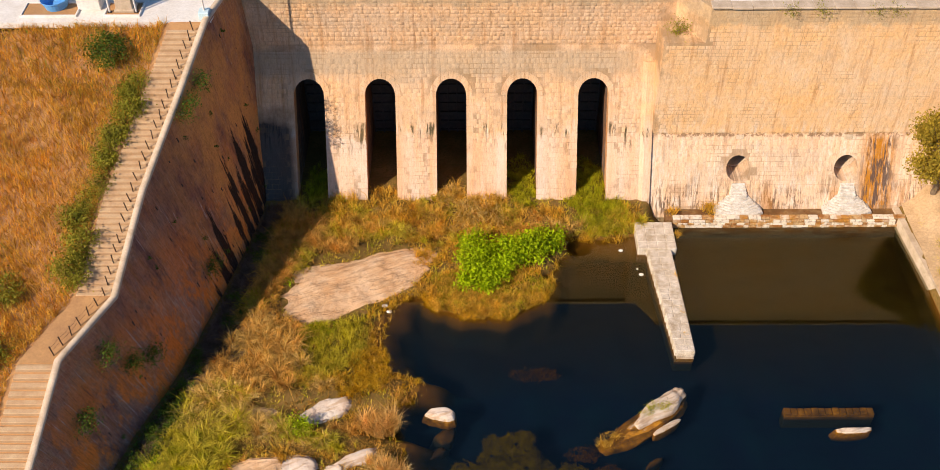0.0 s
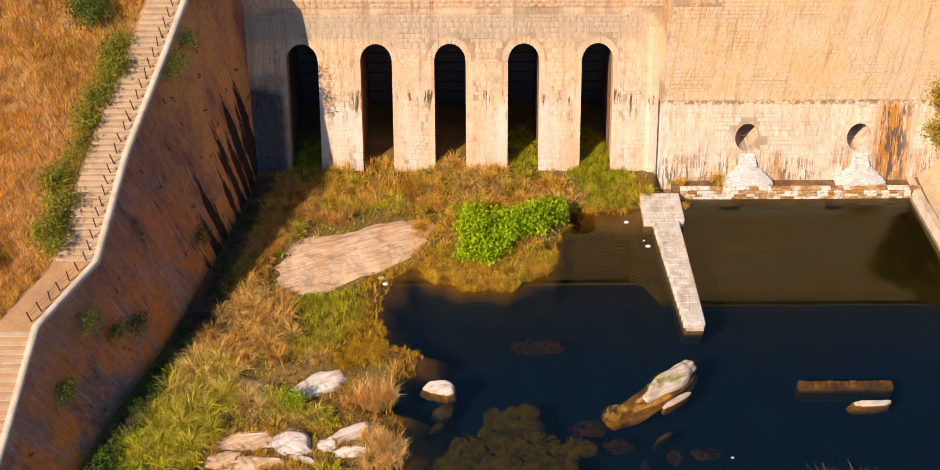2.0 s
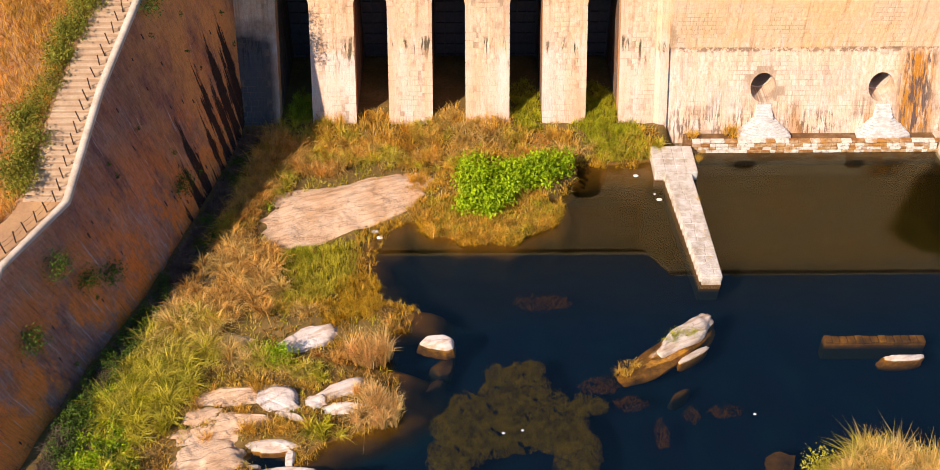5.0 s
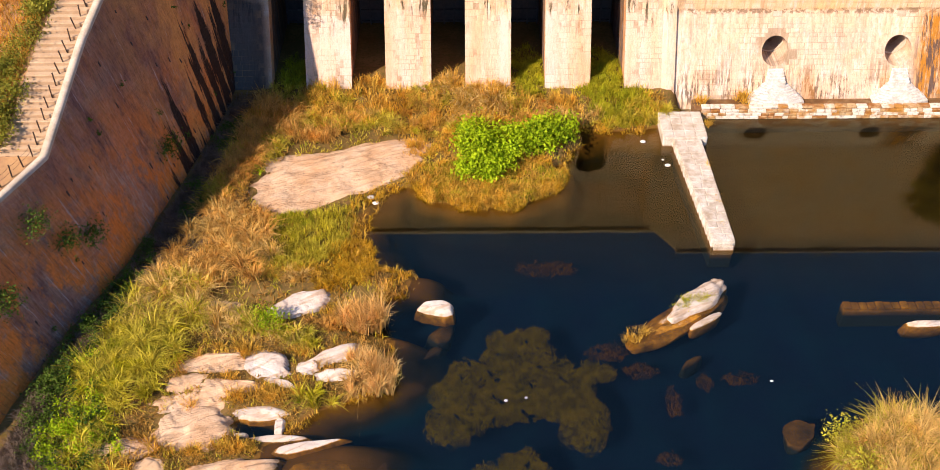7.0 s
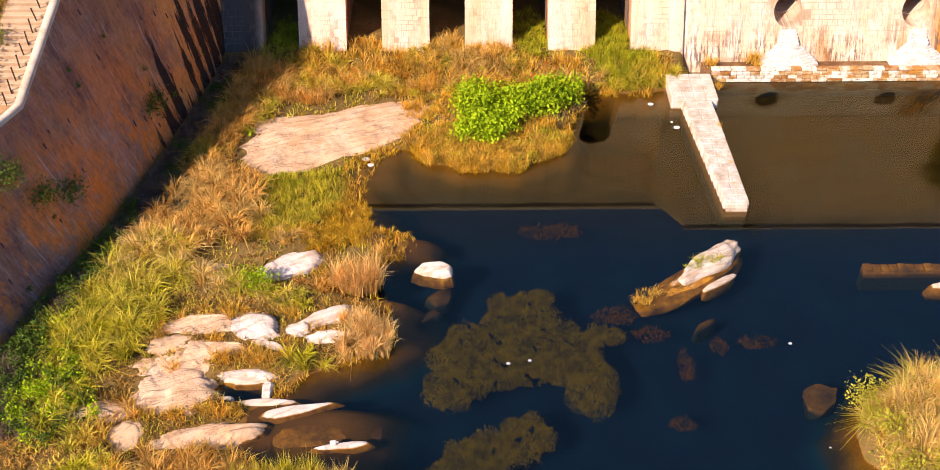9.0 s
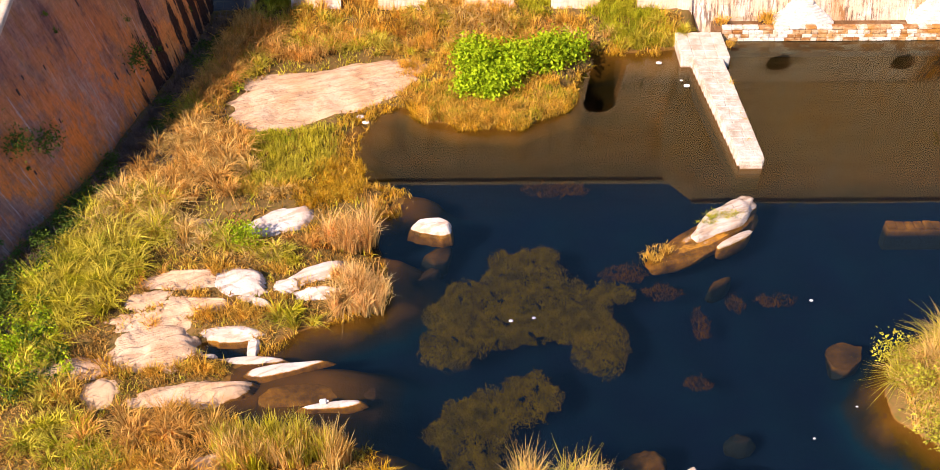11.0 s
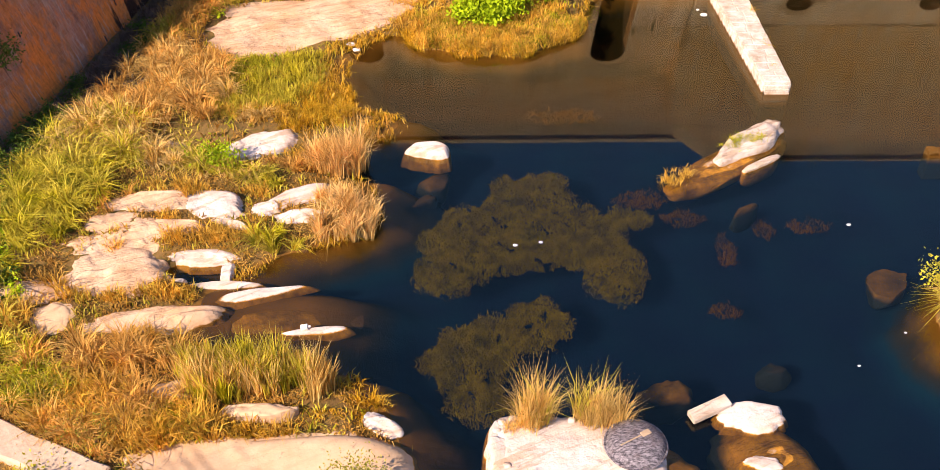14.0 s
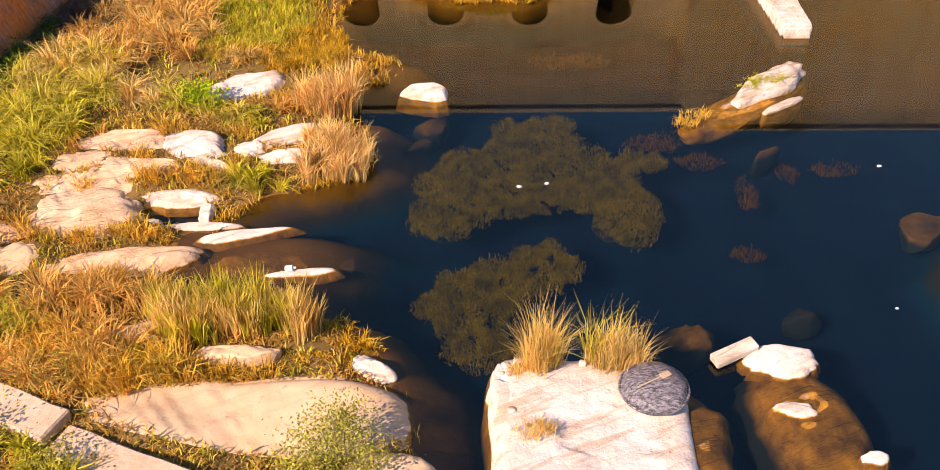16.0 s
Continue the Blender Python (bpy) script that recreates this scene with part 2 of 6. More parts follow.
def stained(name, wet):
    """The jointed quay stone, white with lime and brown with rusty water."""
    w = Mat(name)
    c = w.mix(w.ramp(w.noise(1.3, 5, 0.7, w.pos(1, 1, 2.5)), (0.42, 0.0), (0.58, 1.0)), (0.50, 0.33, 0.16), (0.30, 0.115, 0.025))
    c = w.mix(w.math("MULTIPLY", w.ramp(w.math("FRACT", w.math("ADD", w.objrand(), w.island())), (0.46, 0.0), (0.6, 0.9)), 1.0 - 0.95 * (wet > 0.9)), c, (0.72, 0.64, 0.52))
    c = w.mix(w.ramp(w.noise(0.9, 5, 0.7), (0.5, 0.0), (0.62, 0.85)), c, (0.44, 0.19, 0.02))
    c = w.mix(w.ramp(w.noise(5, 5, 0.7), (0.5, 0.0), (0.7, wet)), c, (0.10, 0.045, 0.015))
    if wet > 0.9:
        c = w.mix(w.ramp(w.noise(0.8, 4), (0.3, 0.5), (0.6, 0.9)), c, (0.11, 0.05, 0.014))
    w.bump(w.noise(12, 4), 0.6, 0.04)
    return w.done(w.depth_fade(c), 0.6, 0.4)


quay_stone = stained("quay_stone", 0.7)
channel_bed = stained("channel_bed", 1.0)


def plain(name, a, b, scale=2.0, rough=0.85, bump=0.4, spec=0.3, metal=0.0, fine=0.3, wet=False):
    w = Mat(name)
    c = w.mix(w.ramp(w.noise(scale, 5, 0.65), (0.35, 0.0), (0.7, 1.0)), a, b)
    c = w.mix(fine, c, w.ramp(w.noise(scale * 9, 4, 0.7), (0.3, 0.35), (0.65, 1.0)), "MULTIPLY")
    w.bump(w.noise(scale * 6, 5, 0.7), bump, 0.03)
    w.b.inputs["Metallic"].default_value = metal
    if wet:
        c = w.depth_fade(w.mix(w.height(-0.02, 0.12), (0.22, 0.10, 0.025), c))
    return w.done(c, rough, spec)


lime_white = plain("lime_crust", (0.80, 0.75, 0.68), (0.52, 0.44, 0.34), 4.0, 0.7, 0.9, fine=0.5)
concrete = plain("coping_concrete", (0.62, 0.49, 0.36), (0.44, 0.33, 0.22), 1.2)
pale_concrete = plain("pale_concrete", (0.80, 0.76, 0.70), (0.66, 0.60, 0.52), 0.8)
riser_stone = plain("riser_stone", (0.50, 0.33, 0.19), (0.40, 0.25, 0.13), 1.5)
low_stone = plain("low_wall_stone", (0.62, 0.44, 0.29), (0.52, 0.34, 0.20), 1.1, 0.9, 0.8)
step_stone = plain("step_stone", (0.62, 0.43, 0.25), (0.50, 0.30, 0.16), 1.5)
dirt = plain("red_dirt", (0.50, 0.27, 0.11), (0.38, 0.20, 0.09), 0.9)
iron = plain("dark_iron", (0.05, 0.035, 0.03), (0.10, 0.05, 0.03), 6, 0.6, 0.3, 0.4, 0.6)
gate_steel = plain("gate_steel", (0.06, 0.055, 0.055), (0.10, 0.08, 0.07), 3, 0.7, 0.3)
blue_paint = plain("blue_paint", (0.10, 0.35, 0.75), (0.16, 0.45, 0.80), 2, 0.4, 0.1)
pale_blue = plain("pale_blue_paint", (0.50, 0.68, 0.72), (0.60, 0.72, 0.74), 2, 0.5, 0.1)
bark = plain("bark", (0.16, 0.11, 0.07), (0.24, 0.17, 0.11), 5, 0.95, 0.9)
jetty_top = plain("jetty_stone", (0.74, 0.65, 0.54), (0.42, 0.32, 0.21), 1.6, 0.85, 0.9, fine=0.55, wet=True)


def rock_mat(name, pale, tan, stain=0.5, cracks=1.0, relief=0.8):
    """Sun-bleached granite: pale above the waterline, brown with slime below it."""
    w = Mat(name)
    c = w.mix(w.ramp(w.noise(0.9, 6, 0.65), (0.36, 0.0), (0.66, 1.0)), pale, tan)
    turned = w.node("ShaderNodeVectorRotate", {0: w.pos(), 3: -0.42})
    flat = w.node("ShaderNodeVectorMath", (turned, (0.55, 4.2, 3.0)), operation="MULTIPLY")
    vein = w.noise(1.0, 5, 0.6, flat)
    seam = w.noise(0.8, 5, 0.6, w.node("ShaderNodeVectorMath", (turned, (0.4, 2.6, 2.0)), operation="MULTIPLY"))
    seam = w.ramp(seam, (0.47, 0.0), (0.495, 1.0), (0.505, 1.0), (0.53, 0.0))
    c = w.mix(w.math("MULTIPLY", w.ramp(vein, (0.52, 0.0), (0.62, 1.0)), stain), c, (0.36, 0.21, 0.10))
    c = w.mix(w.ramp(w.noise(4.0, 6, 0.75), (0.58, 0.0), (0.72, 0.75)), c, (0.16, 0.12, 0.08))
    warp = w.node("ShaderNodeVectorMath", (w.pos(0.55, 1.1, 0.8), w.noise(0.9, 4, 0.6, out=1)), operation="ADD")
    vor = w.t.nodes.new("ShaderNodeTexVoronoi")
    vor.feature = "DISTANCE_TO_EDGE"
    w.put(vor, 0, warp)
    w.put(vor, 2, 1.1)
    crack = w.ramp(vor.outputs[0], (0.0, 1.0), (0.025, 0.0))
    crack = w.math("MULTIPLY", crack, w.ramp(w.noise(1.1, 3), (0.45, 0.0), (0.6, 1.0)))
    c = w.mix(w.math("MULTIPLY", crack, 0.12 * cracks), c, (0.14, 0.09, 0.05))
    c = w.mix(w.math("MULTIPLY", seam, 0.25 * cracks), c, (0.24, 0.14, 0.07))
    z = w.math("ADD", w.axis(2), w.math("MULTIPLY", w.noise(2.2, 5, 0.7), 0.13))
    wet = w.node("ShaderNodeMapRange", (z, 0.075, 0.11, 1.0, 0.0))
    algae = w.mix(w.ramp(w.noise(2.5, 5), (0.35, 0.0), (0.65, 1.0)), (0.60, 0.26, 0.02), (0.30, 0.12, 0.016))
    algae = w.mix(w.ramp(w.noise(0.6, 6, 0.7), (0.36, 0.0), (0.68, 0.9)), algae, (0.05, 0.026, 0.007))
    c = w.depth_fade(w.mix(wet, c, algae))
    w.bump(w.math("ADD", w.noise(1.6, 6, 0.62), w.math("SUBTRACT", w.math("MULTIPLY", w.noise(14, 3), 0.08), w.math("MULTIPLY", seam, 0.25 * cracks))), relief, 0.12)
    return w.done(c, 0.85, 0.25)


pale_rock = rock_mat("pale_granite", (0.62, 0.53, 0.44), (0.50, 0.36, 0.24), 0.5)
tan_rock = rock_mat("tan_granite", (0.52, 0.335, 0.19), (0.41, 0.24, 0.125), 0.35, 0.12)
smooth_rock = rock_mat("smooth_granite", (0.62, 0.42, 0.245), (0.54, 0.335, 0.175), 0.2, 0.05, 0.3)
slab_white = rock_mat("white_granite", (0.62, 0.54, 0.46), (0.55, 0.40, 0.29), 0.55, 0.1)
slab_rock = rock_mat("pink_granite", (0.66, 0.45, 0.28), (0.56, 0.32, 0.16), 0.4, 0.7)

# ground: soil and litter above water, mud below, tinted for depth and mirrored sky
w = Mat("soil_and_pond_bed")
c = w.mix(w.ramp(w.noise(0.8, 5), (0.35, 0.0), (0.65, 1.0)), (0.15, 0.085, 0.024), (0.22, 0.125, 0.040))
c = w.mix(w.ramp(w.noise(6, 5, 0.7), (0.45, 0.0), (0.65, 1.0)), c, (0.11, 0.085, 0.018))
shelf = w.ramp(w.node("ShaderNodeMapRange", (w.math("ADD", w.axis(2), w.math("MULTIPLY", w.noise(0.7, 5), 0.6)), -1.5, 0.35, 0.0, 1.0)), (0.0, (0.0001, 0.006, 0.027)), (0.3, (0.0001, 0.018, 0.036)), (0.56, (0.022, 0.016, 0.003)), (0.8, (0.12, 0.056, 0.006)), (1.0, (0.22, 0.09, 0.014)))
# brown sediment off the dam's foot, also its reflection put into the bed's colour
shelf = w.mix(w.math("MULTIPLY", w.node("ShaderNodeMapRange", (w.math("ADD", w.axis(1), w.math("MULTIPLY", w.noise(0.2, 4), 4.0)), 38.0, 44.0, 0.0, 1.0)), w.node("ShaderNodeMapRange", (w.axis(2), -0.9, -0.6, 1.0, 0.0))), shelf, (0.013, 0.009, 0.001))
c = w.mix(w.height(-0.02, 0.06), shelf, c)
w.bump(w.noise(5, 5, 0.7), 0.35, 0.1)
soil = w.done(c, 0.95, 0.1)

# water: clear, slightly green, with a mirror that grows toward grazing
w = Mat("pond_water")
w.t.nodes.remove(w.b)
ripple = w.node("ShaderNodeBump", {0: 0.02, 1: 0.02, "Height": w.noise(0.7, 2, 0.5)})
clear = w.node("ShaderNodeBsdfTransparent", ((0.63, 0.62, 0.55, 1),))
mirror = w.node("ShaderNodeBsdfGlossy", {0: (0.88, 0.90, 0.66, 1), 1: 0.012, "Normal": ripple})
facing = w.node("ShaderNodeLayerWeight", {1: ripple}, 1)
fres = w.math("ADD", w.math("MULTIPLY", w.math("POWER", facing, 5.0), 0.98), 0.06)
w.t.links.new(w.node("ShaderNodeMixShader", (fres, clear, mirror)), w.out.inputs[0])
water_mat = w.m


def leaf_mat(name, *cols, through=0.34, rough=0.6):
    """Blades and leaves: a colour for each, paler or darker from one to the next."""
    w = Mat(name)
    stops = [(i / max(1, len(cols) - 1), col) for i, col in enumerate(cols)]
    clump = w.math("MULTIPLY", w.math("SUBTRACT", w.noise(0.9, 3, 0.6, w.pos(1, 1, 0.15)), 0.45), 2.6)
    c = w.ramp(w.math("ADD", w.math("MULTIPLY", w.island(), 0.55), clump), *stops)
    c = w.mix(w.ramp(w.noise(0.3, 4), (0.38, 0.0), (0.62, 0.4)), c, cols[0])
    c = w.mix(0.45, c, w.ramp(w.noise(2.0, 4, vec=w.pos(1, 1, 0.3)), (0.38, 0.2), (0.58, 1.0)), "MULTIPLY")
    c = w.mix(0.4, c, w.ramp(w.island(), (0.0, 0.15), (0.4, 1.0)), "MULTIPLY")
    w.done(c, rough, 0.06)
    tr = w.node("ShaderNodeBsdfTranslucent", (c,))
    w.t.links.new(w.node("ShaderNodeMixShader", (through, w.b.outputs[0], tr)), w.out.inputs[0])
    return w.m


straw = leaf_mat("straw_blades", (0.88, 0.52, 0.11), (0.95, 0.68, 0.24), (0.50, 0.25, 0.04))
reed_straw = leaf_mat("reed_straw", (0.90, 0.52, 0.14), (0.96, 0.68, 0.28), (0.62, 0.30, 0.06))
golden = leaf_mat("golden_blades", (0.82, 0.44, 0.04), (0.88, 0.56, 0.10), (0.58, 0.27, 0.03))
reed_green = leaf_mat("reed_blades", (0.56, 0.49, 0.015), (0.86, 0.66, 0.10), (0.26, 0.30, 0.010))
fresh = leaf_mat("fresh_grass", (0.46, 0.46, 0.02), (0.62, 0.52, 0.03), (0.26, 0.33, 0.015))
meadow = leaf_mat("meadow_blades", (0.62, 0.52, 0.03), (0.72, 0.58, 0.07), (0.40, 0.38, 0.02))
amber = leaf_mat("amber_weeds", (0.68, 0.35, 0.015), (0.78, 0.49, 0.04), (0.42, 0.19, 0.01))
rusty = leaf_mat("rusty_weeds", (0.80, 0.38, 0.06), (0.92, 0.56, 0.15), (0.34, 0.14, 0.02))
dead_stalk = leaf_mat("dead_stalks", (0.56, 0.28, 0.04), (0.70, 0.42, 0.10), (0.26, 0.12, 0.02))
shade_stalk = leaf_mat("shade_stalk_blades", (0.17, 0.11, 0.08), (0.30, 0.21, 0.15), (0.07, 0.07, 0.03))
hill_straw = leaf_mat("hill_straw", (0.80, 0.36, 0.04), (0.86, 0.50, 0.09), (0.54, 0.19, 0.025))
lush = leaf_mat("lush_leaves", (0.38, 0.54, 0.010), (0.56, 0.66, 0.02), (0.15, 0.28, 0.008))
dark_leaf = leaf_mat("dark_leaves", (0.09, 0.15, 0.02), (0.15, 0.22, 0.03), (0.04, 0.08, 0.012))
olive_leaf = leaf_mat("olive_leaves", (0.30, 0.29, 0.03), (0.44, 0.38, 0.05), (0.15, 0.17, 0.02))
tree_leaf = leaf_mat("tree_leaves", (0.36, 0.27, 0.03), (0.56, 0.40, 0.06), (0.16, 0.14, 0.02))
bush_leaf = leaf_mat("bush_leaves", (0.34, 0.32, 0.03), (0.52, 0.46, 0.07), (0.16, 0.17, 0.02))
yellow_leaf = leaf_mat("yellow_leaves", (0.50, 0.46, 0.03), (0.60, 0.52, 0.06), (0.36, 0.36, 0.03))
weed = leaf_mat("water_weed", (0.15, 0.10, 0.0), (0.32, 0.21, 0.002), (0.04, 0.034, 0.002), through=0.1, rough=0.9)

red_weed = leaf_mat("red_weed", (0.12, 0.045, 0.003), (0.20, 0.08, 0.005), (0.04, 0.02, 0.003), through=0.1, rough=0.9)


# ---- builders ----
def thing(name, me, mat, parent=None, label="", category="", kind="", group=""):
    if isinstance(me, bmesh.types.BMesh):
        bm, me = me, bpy.data.meshes.new(name)
        bm.to_mesh(me)
        bm.free()
    me.name = name
    if mat and not me.materials:
        me.materials.append(mat)
    ob = new(name, me)
    if parent:
        ob.parent = parent
    return tagged(ob, label, category, group, kind)


def part(name, me, mat, parent, label=""):
    return thing(name, me, mat, parent, label)


def holder(name, at, label, category, kind="", group=""):
    ob = new(name)
    ob.location = at
    return tagged(ob, label, category, group, kind)


def fast_mesh(name, verts, quads=None, tris=None):
    """A mesh from arrays."""
    me = bpy.data.meshes.new(name)
    me.vertices.add(len(verts))
    me.vertices.foreach_set("co", np.asarray(verts, np.float32).ravel())
    loops, sizes = [], []
    for f, n in ((quads, 4), (tris, 3)):
        if f is not None and len(f):
            loops.append(np.asarray(f, np.int32).ravel())
            sizes.append(np.full(len(f), n, np.int32))
    loops, sizes = np.concatenate(loops), np.concatenate(sizes)
    me.loops.add(len(loops))
    me.loops.foreach_set("vertex_index", loops)
    me.polygons.add(len(sizes))
    me.polygons.foreach_set("loop_start", np.r_[0, np.cumsum(sizes)[:-1]].astype(np.int32))
    me.update(calc_edges=True)
    return me


def poly_mesh(name, verts, faces):
    me = bpy.data.meshes.new(name)
    me.from_pydata([tuple(map(float, v)) for v in verts], [], faces)
    me.update()
    return me


def box_bm(x0, x1, y0, y1, z0, z1, bevel=0.02, bm=None):
    bm = bm or bmesh.new()
    m = Matrix.LocRotScale(((x0 + x1) / 2, (y0 + y1) / 2, (z0 + z1) / 2), None, (x1 - x0, y1 - y0, z1 - z0))
    r = bmesh.ops.create_cube(bm, size=1, matrix=m)
    if bevel:
        edges = list({e for v in r["verts"] for e in v.link_edges})
        bmesh.ops.bevel(bm, geom=edges, offset=bevel, segments=1, affect="EDGES")
    return bm


def grid_mesh(name, fn, us, vs):
    """A sheet of quads: fn(u, v) gives the place, for arrays."""
    U, V = np.meshgrid(us, vs)
    P = np.stack(fn(U.ravel(), V.ravel()), -1)
    n, m = len(us), len(vs)
    i = (np.arange(m - 1)[:, None] * n + np.arange(n - 1)[None]).ravel()
    return fast_mesh(name, P, np.stack([i, i + 1, i + 1 + n, i + n], -1))


def fbm(x, y, scale, seed=0, octaves=3):
    """Smooth noise for arrays, about -1 to 1."""
    rng = np.random.RandomState(seed)
    out, amp = np.zeros_like(np.asarray(x, float)), 1.0
    for o in range(octaves):
        for _ in range(4):
            a, ph = rng.uniform(0, 2 * np.pi, 2)
            f = scale * 2**o * rng.uniform(0.6, 1.4)
            out = out + amp * np.sin(f * (x * np.cos(a) + y * np.sin(a)) * 2 * np.pi + ph) / 4
        amp *= 0.55
    return out


def smooth(a, b, x):
    t = np.clip((x - a) / (b - a), 0, 1)
    return t * t * (3 - 2 * t)


# ---- the plan ----
FACE = 0.54  # how far the dam's face leans back, per metre of height


def face_y(z):
    return 51.0 + FACE * (z - 1.1)


BASE_Y = [8, 19, 27.6, 32.2, 36.2, 41.9, 47, 51.4, 57]
CREST_X = [-24.0, -22.8, -21.4, -20.7, -18.7, -17.9, -16.4, -15.2, -14.1]
CREST_Z = [0.9, 0.9, 5.0, 7.3, 7.75, 10.3, 13.0, 15.3, 15.3]
FOOT_X = [-21.2, -20.1, -19.0, -17.8, -16.4, -15.1, -14.1, -13.4, -13.0]


def crest(y):
    return np.interp(y, BASE_Y, CREST_X), np.interp(y, BASE_Y, CREST_Z)


def foot(y):
    return np.interp(y, BASE_Y, FOOT_X)


SHORE_Y = [8, 16, 18, 20.5, 22.3, 23.6, 26, 27.6, 28.6, 29.6, 32, 32.8, 34.2, 34.8, 36.2, 37.2, 40, 41.3, 42.6, 43.4]
SHORE_X = [-1.0, -0.6, -1.4, -2.2, -3.6, -9.0, -8.4, -7.0, -4.6, -3.2, -3.4, -5.6, -6.2, -3.0, -2.6, -4.9, -5.6, -5.0, -4.6, -3.2]


def inland(x, y):
    """Metres from the left bank's shoreline, positive on land."""
    return np.interp(y, SHORE_Y, SHORE_X) + 0.25 * fbm(x, y, 0.45, 3) - x


def ground_z(x, y):
    x, y = np.asarray(x, float), np.asarray(y, float)
    d = np.where(y < 43.4, inland(x, y), -3.2 - x)
    left = np.where(d > 0, 0.32 * smooth(0, 1.6, d) + 0.5 * smooth(2, 9, d), -1.7 * smooth(0, 3.6, -d))
    shelf = smooth(-12, -9, x) * smooth(-0.5, -5.0, x) * smooth(21.5, 23, y) * smooth(27.5, 26, y)
    left = np.where(d < 0, np.maximum(left, -1.7 + 1.5 * shelf), left)
    e = y - 48.3 + 0.3 * fbm(x, y, 0.3, 5) - 3.0 * smooth(12.2, 13.4, x)
    dam_foot = np.where(e > 0, 1.15 * smooth(0, 2.6, e), -1.7 * smooth(0, 3.5, -e))
    q = np.hypot((x - 1.2) / 4.7, (y - 44.0) / 3.1) + 0.08 * fbm(x, y, 0.4, 8)
    islet = -1.7 + 2.0 * smooth(1.32, 0.75, q)
    q = np.hypot((x - 2.6) / 4.3, (y - 47.2) / 2.9) + 0.08 * fbm(x, y, 0.4, 18)
    islet = np.maximum(islet, -1.7 + 2.1 * smooth(1.3, 0.8, q))
    q = np.hypot((x + 3.4) / 3.4, (y - 45.6) / 2.6)
    islet = np.maximum(islet, -1.7 + 2.0 * smooth(1.3, 0.8, q))
    r = np.hypot((x - 19.0) / 4.6, (y - 24.4) / 3.6) + 0.08 * fbm(x, y, 0.4, 9)
    mound = -1.7 + 2.3 * smooth(1.3, 0.6, r)
    s = x - 29.6
    right = np.where(s > 0, 0.6 + 0.16 * s, -1.7 + 0.2 * smooth(-3, 0, s))
    north = -1.75 + 0.4 * smooth(39.0, 47.0, y)
    z = np.maximum.reduce([left, dam_foot, islet, mound, right, north])
    z = z - 2.2 * smooth(1.15, 0.7, np.hypot((x + 9.1) / 1.15, (y - 27.0) / 0.6))
    return z + 0.07 * fbm(x, y, 0.5, 11) * (z > -0.3) * smooth(0.05, 0.3, np.abs(z)) + 0.1 * fbm(x, y, 0.25, 12) * (z < -0.6)


def spread(lo, hi, fine0, fine1, step):
    inner = np.arange(fine0, fine1 + step, step)
    k = 1.6 ** np.arange(1, 30)
    a, b = fine0 - k * step * 3, inner[-1] + k * step * 3
    return np.r_[lo, a[a > lo][::-1], inner, b[b < hi], hi]


xs, ys = spread(-1500, 1500, -24, 40, 0.3), spread(-600, 2500, 8, 60, 0.3)
ground = thing("ground", grid_mesh("ground", lambda u, v: (u, v, ground_z(u, v)), xs, ys), soil, kind="structure", label="soil banks and muddy pond bed, tinted for depth and mirrored sky", category="ground")
for p in ground.data.polygons:
    p.use_smooth = True
water = thing("water", grid_mesh("water", lambda u, v: (u, v, 0 * u), np.array([-25.0, 31.0]), np.array([-60.0, 50.5])), water_mat, kind="structure", label="still clear dark blue-green pond water", category="water")

# ---- dam ----
ARCH_X = [-10.4 + 4.73 * i for i in range(5)]
HALF, SPRING = 1.05, 7.4


def arch_outline(cx, grow=0.0, n=14):
    """Up one jamb, round the head and down the other: x and z."""
    r = HALF + grow
    pts = [(cx - r, -0.4)]
    pts += [(cx - r * math.cos(math.pi * k / n), SPRING + r * math.sin(math.pi * k / n)) for k in range(n + 1)]
    return pts + [(cx + r, -0.4)]


def arcade():
    v, f = [], []

    def add(*ps):
        k = len(v)
        v.extend(ps)
        f.append(list(range(k, k + len(ps))))

    edges = [-14.2] + [(a + b) / 2 for a, b in zip(ARCH_X, ARCH_X[1:])] + [12.5]
    top = 10.1
    for i, cx in enumerate(ARCH_X):
        o = arch_outline(cx)
        l, r = edges[i], edges[i + 1]
        ring = [(l, -0.4)] + o + [(r, -0.4), (r, top), (l, top)]
        add(*[(x, face_y(z), z) for x, z in ring][::-1])
    return poly_mesh("wall_arcade", v, f)


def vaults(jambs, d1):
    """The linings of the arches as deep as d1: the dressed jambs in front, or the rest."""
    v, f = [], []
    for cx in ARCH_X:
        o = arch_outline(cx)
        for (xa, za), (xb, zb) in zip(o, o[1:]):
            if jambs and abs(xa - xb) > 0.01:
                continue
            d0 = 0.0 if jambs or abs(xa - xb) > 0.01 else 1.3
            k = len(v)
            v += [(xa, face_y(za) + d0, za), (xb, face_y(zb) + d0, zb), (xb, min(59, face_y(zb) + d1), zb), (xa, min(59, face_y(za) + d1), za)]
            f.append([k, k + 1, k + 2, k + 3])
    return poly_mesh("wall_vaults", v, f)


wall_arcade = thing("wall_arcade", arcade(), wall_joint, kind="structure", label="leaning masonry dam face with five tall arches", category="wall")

thing("wall_vaults", vaults(False, 12), shaded_vault_stone, kind="structure", label="slimy stone lining of the arches, darkened for the shade inside", category="wall")
thing("wall_jambs", vaults(True, 1.3), jamb_stone, kind="structure", label="orange dressed stone jambs of the arches", category="wall")

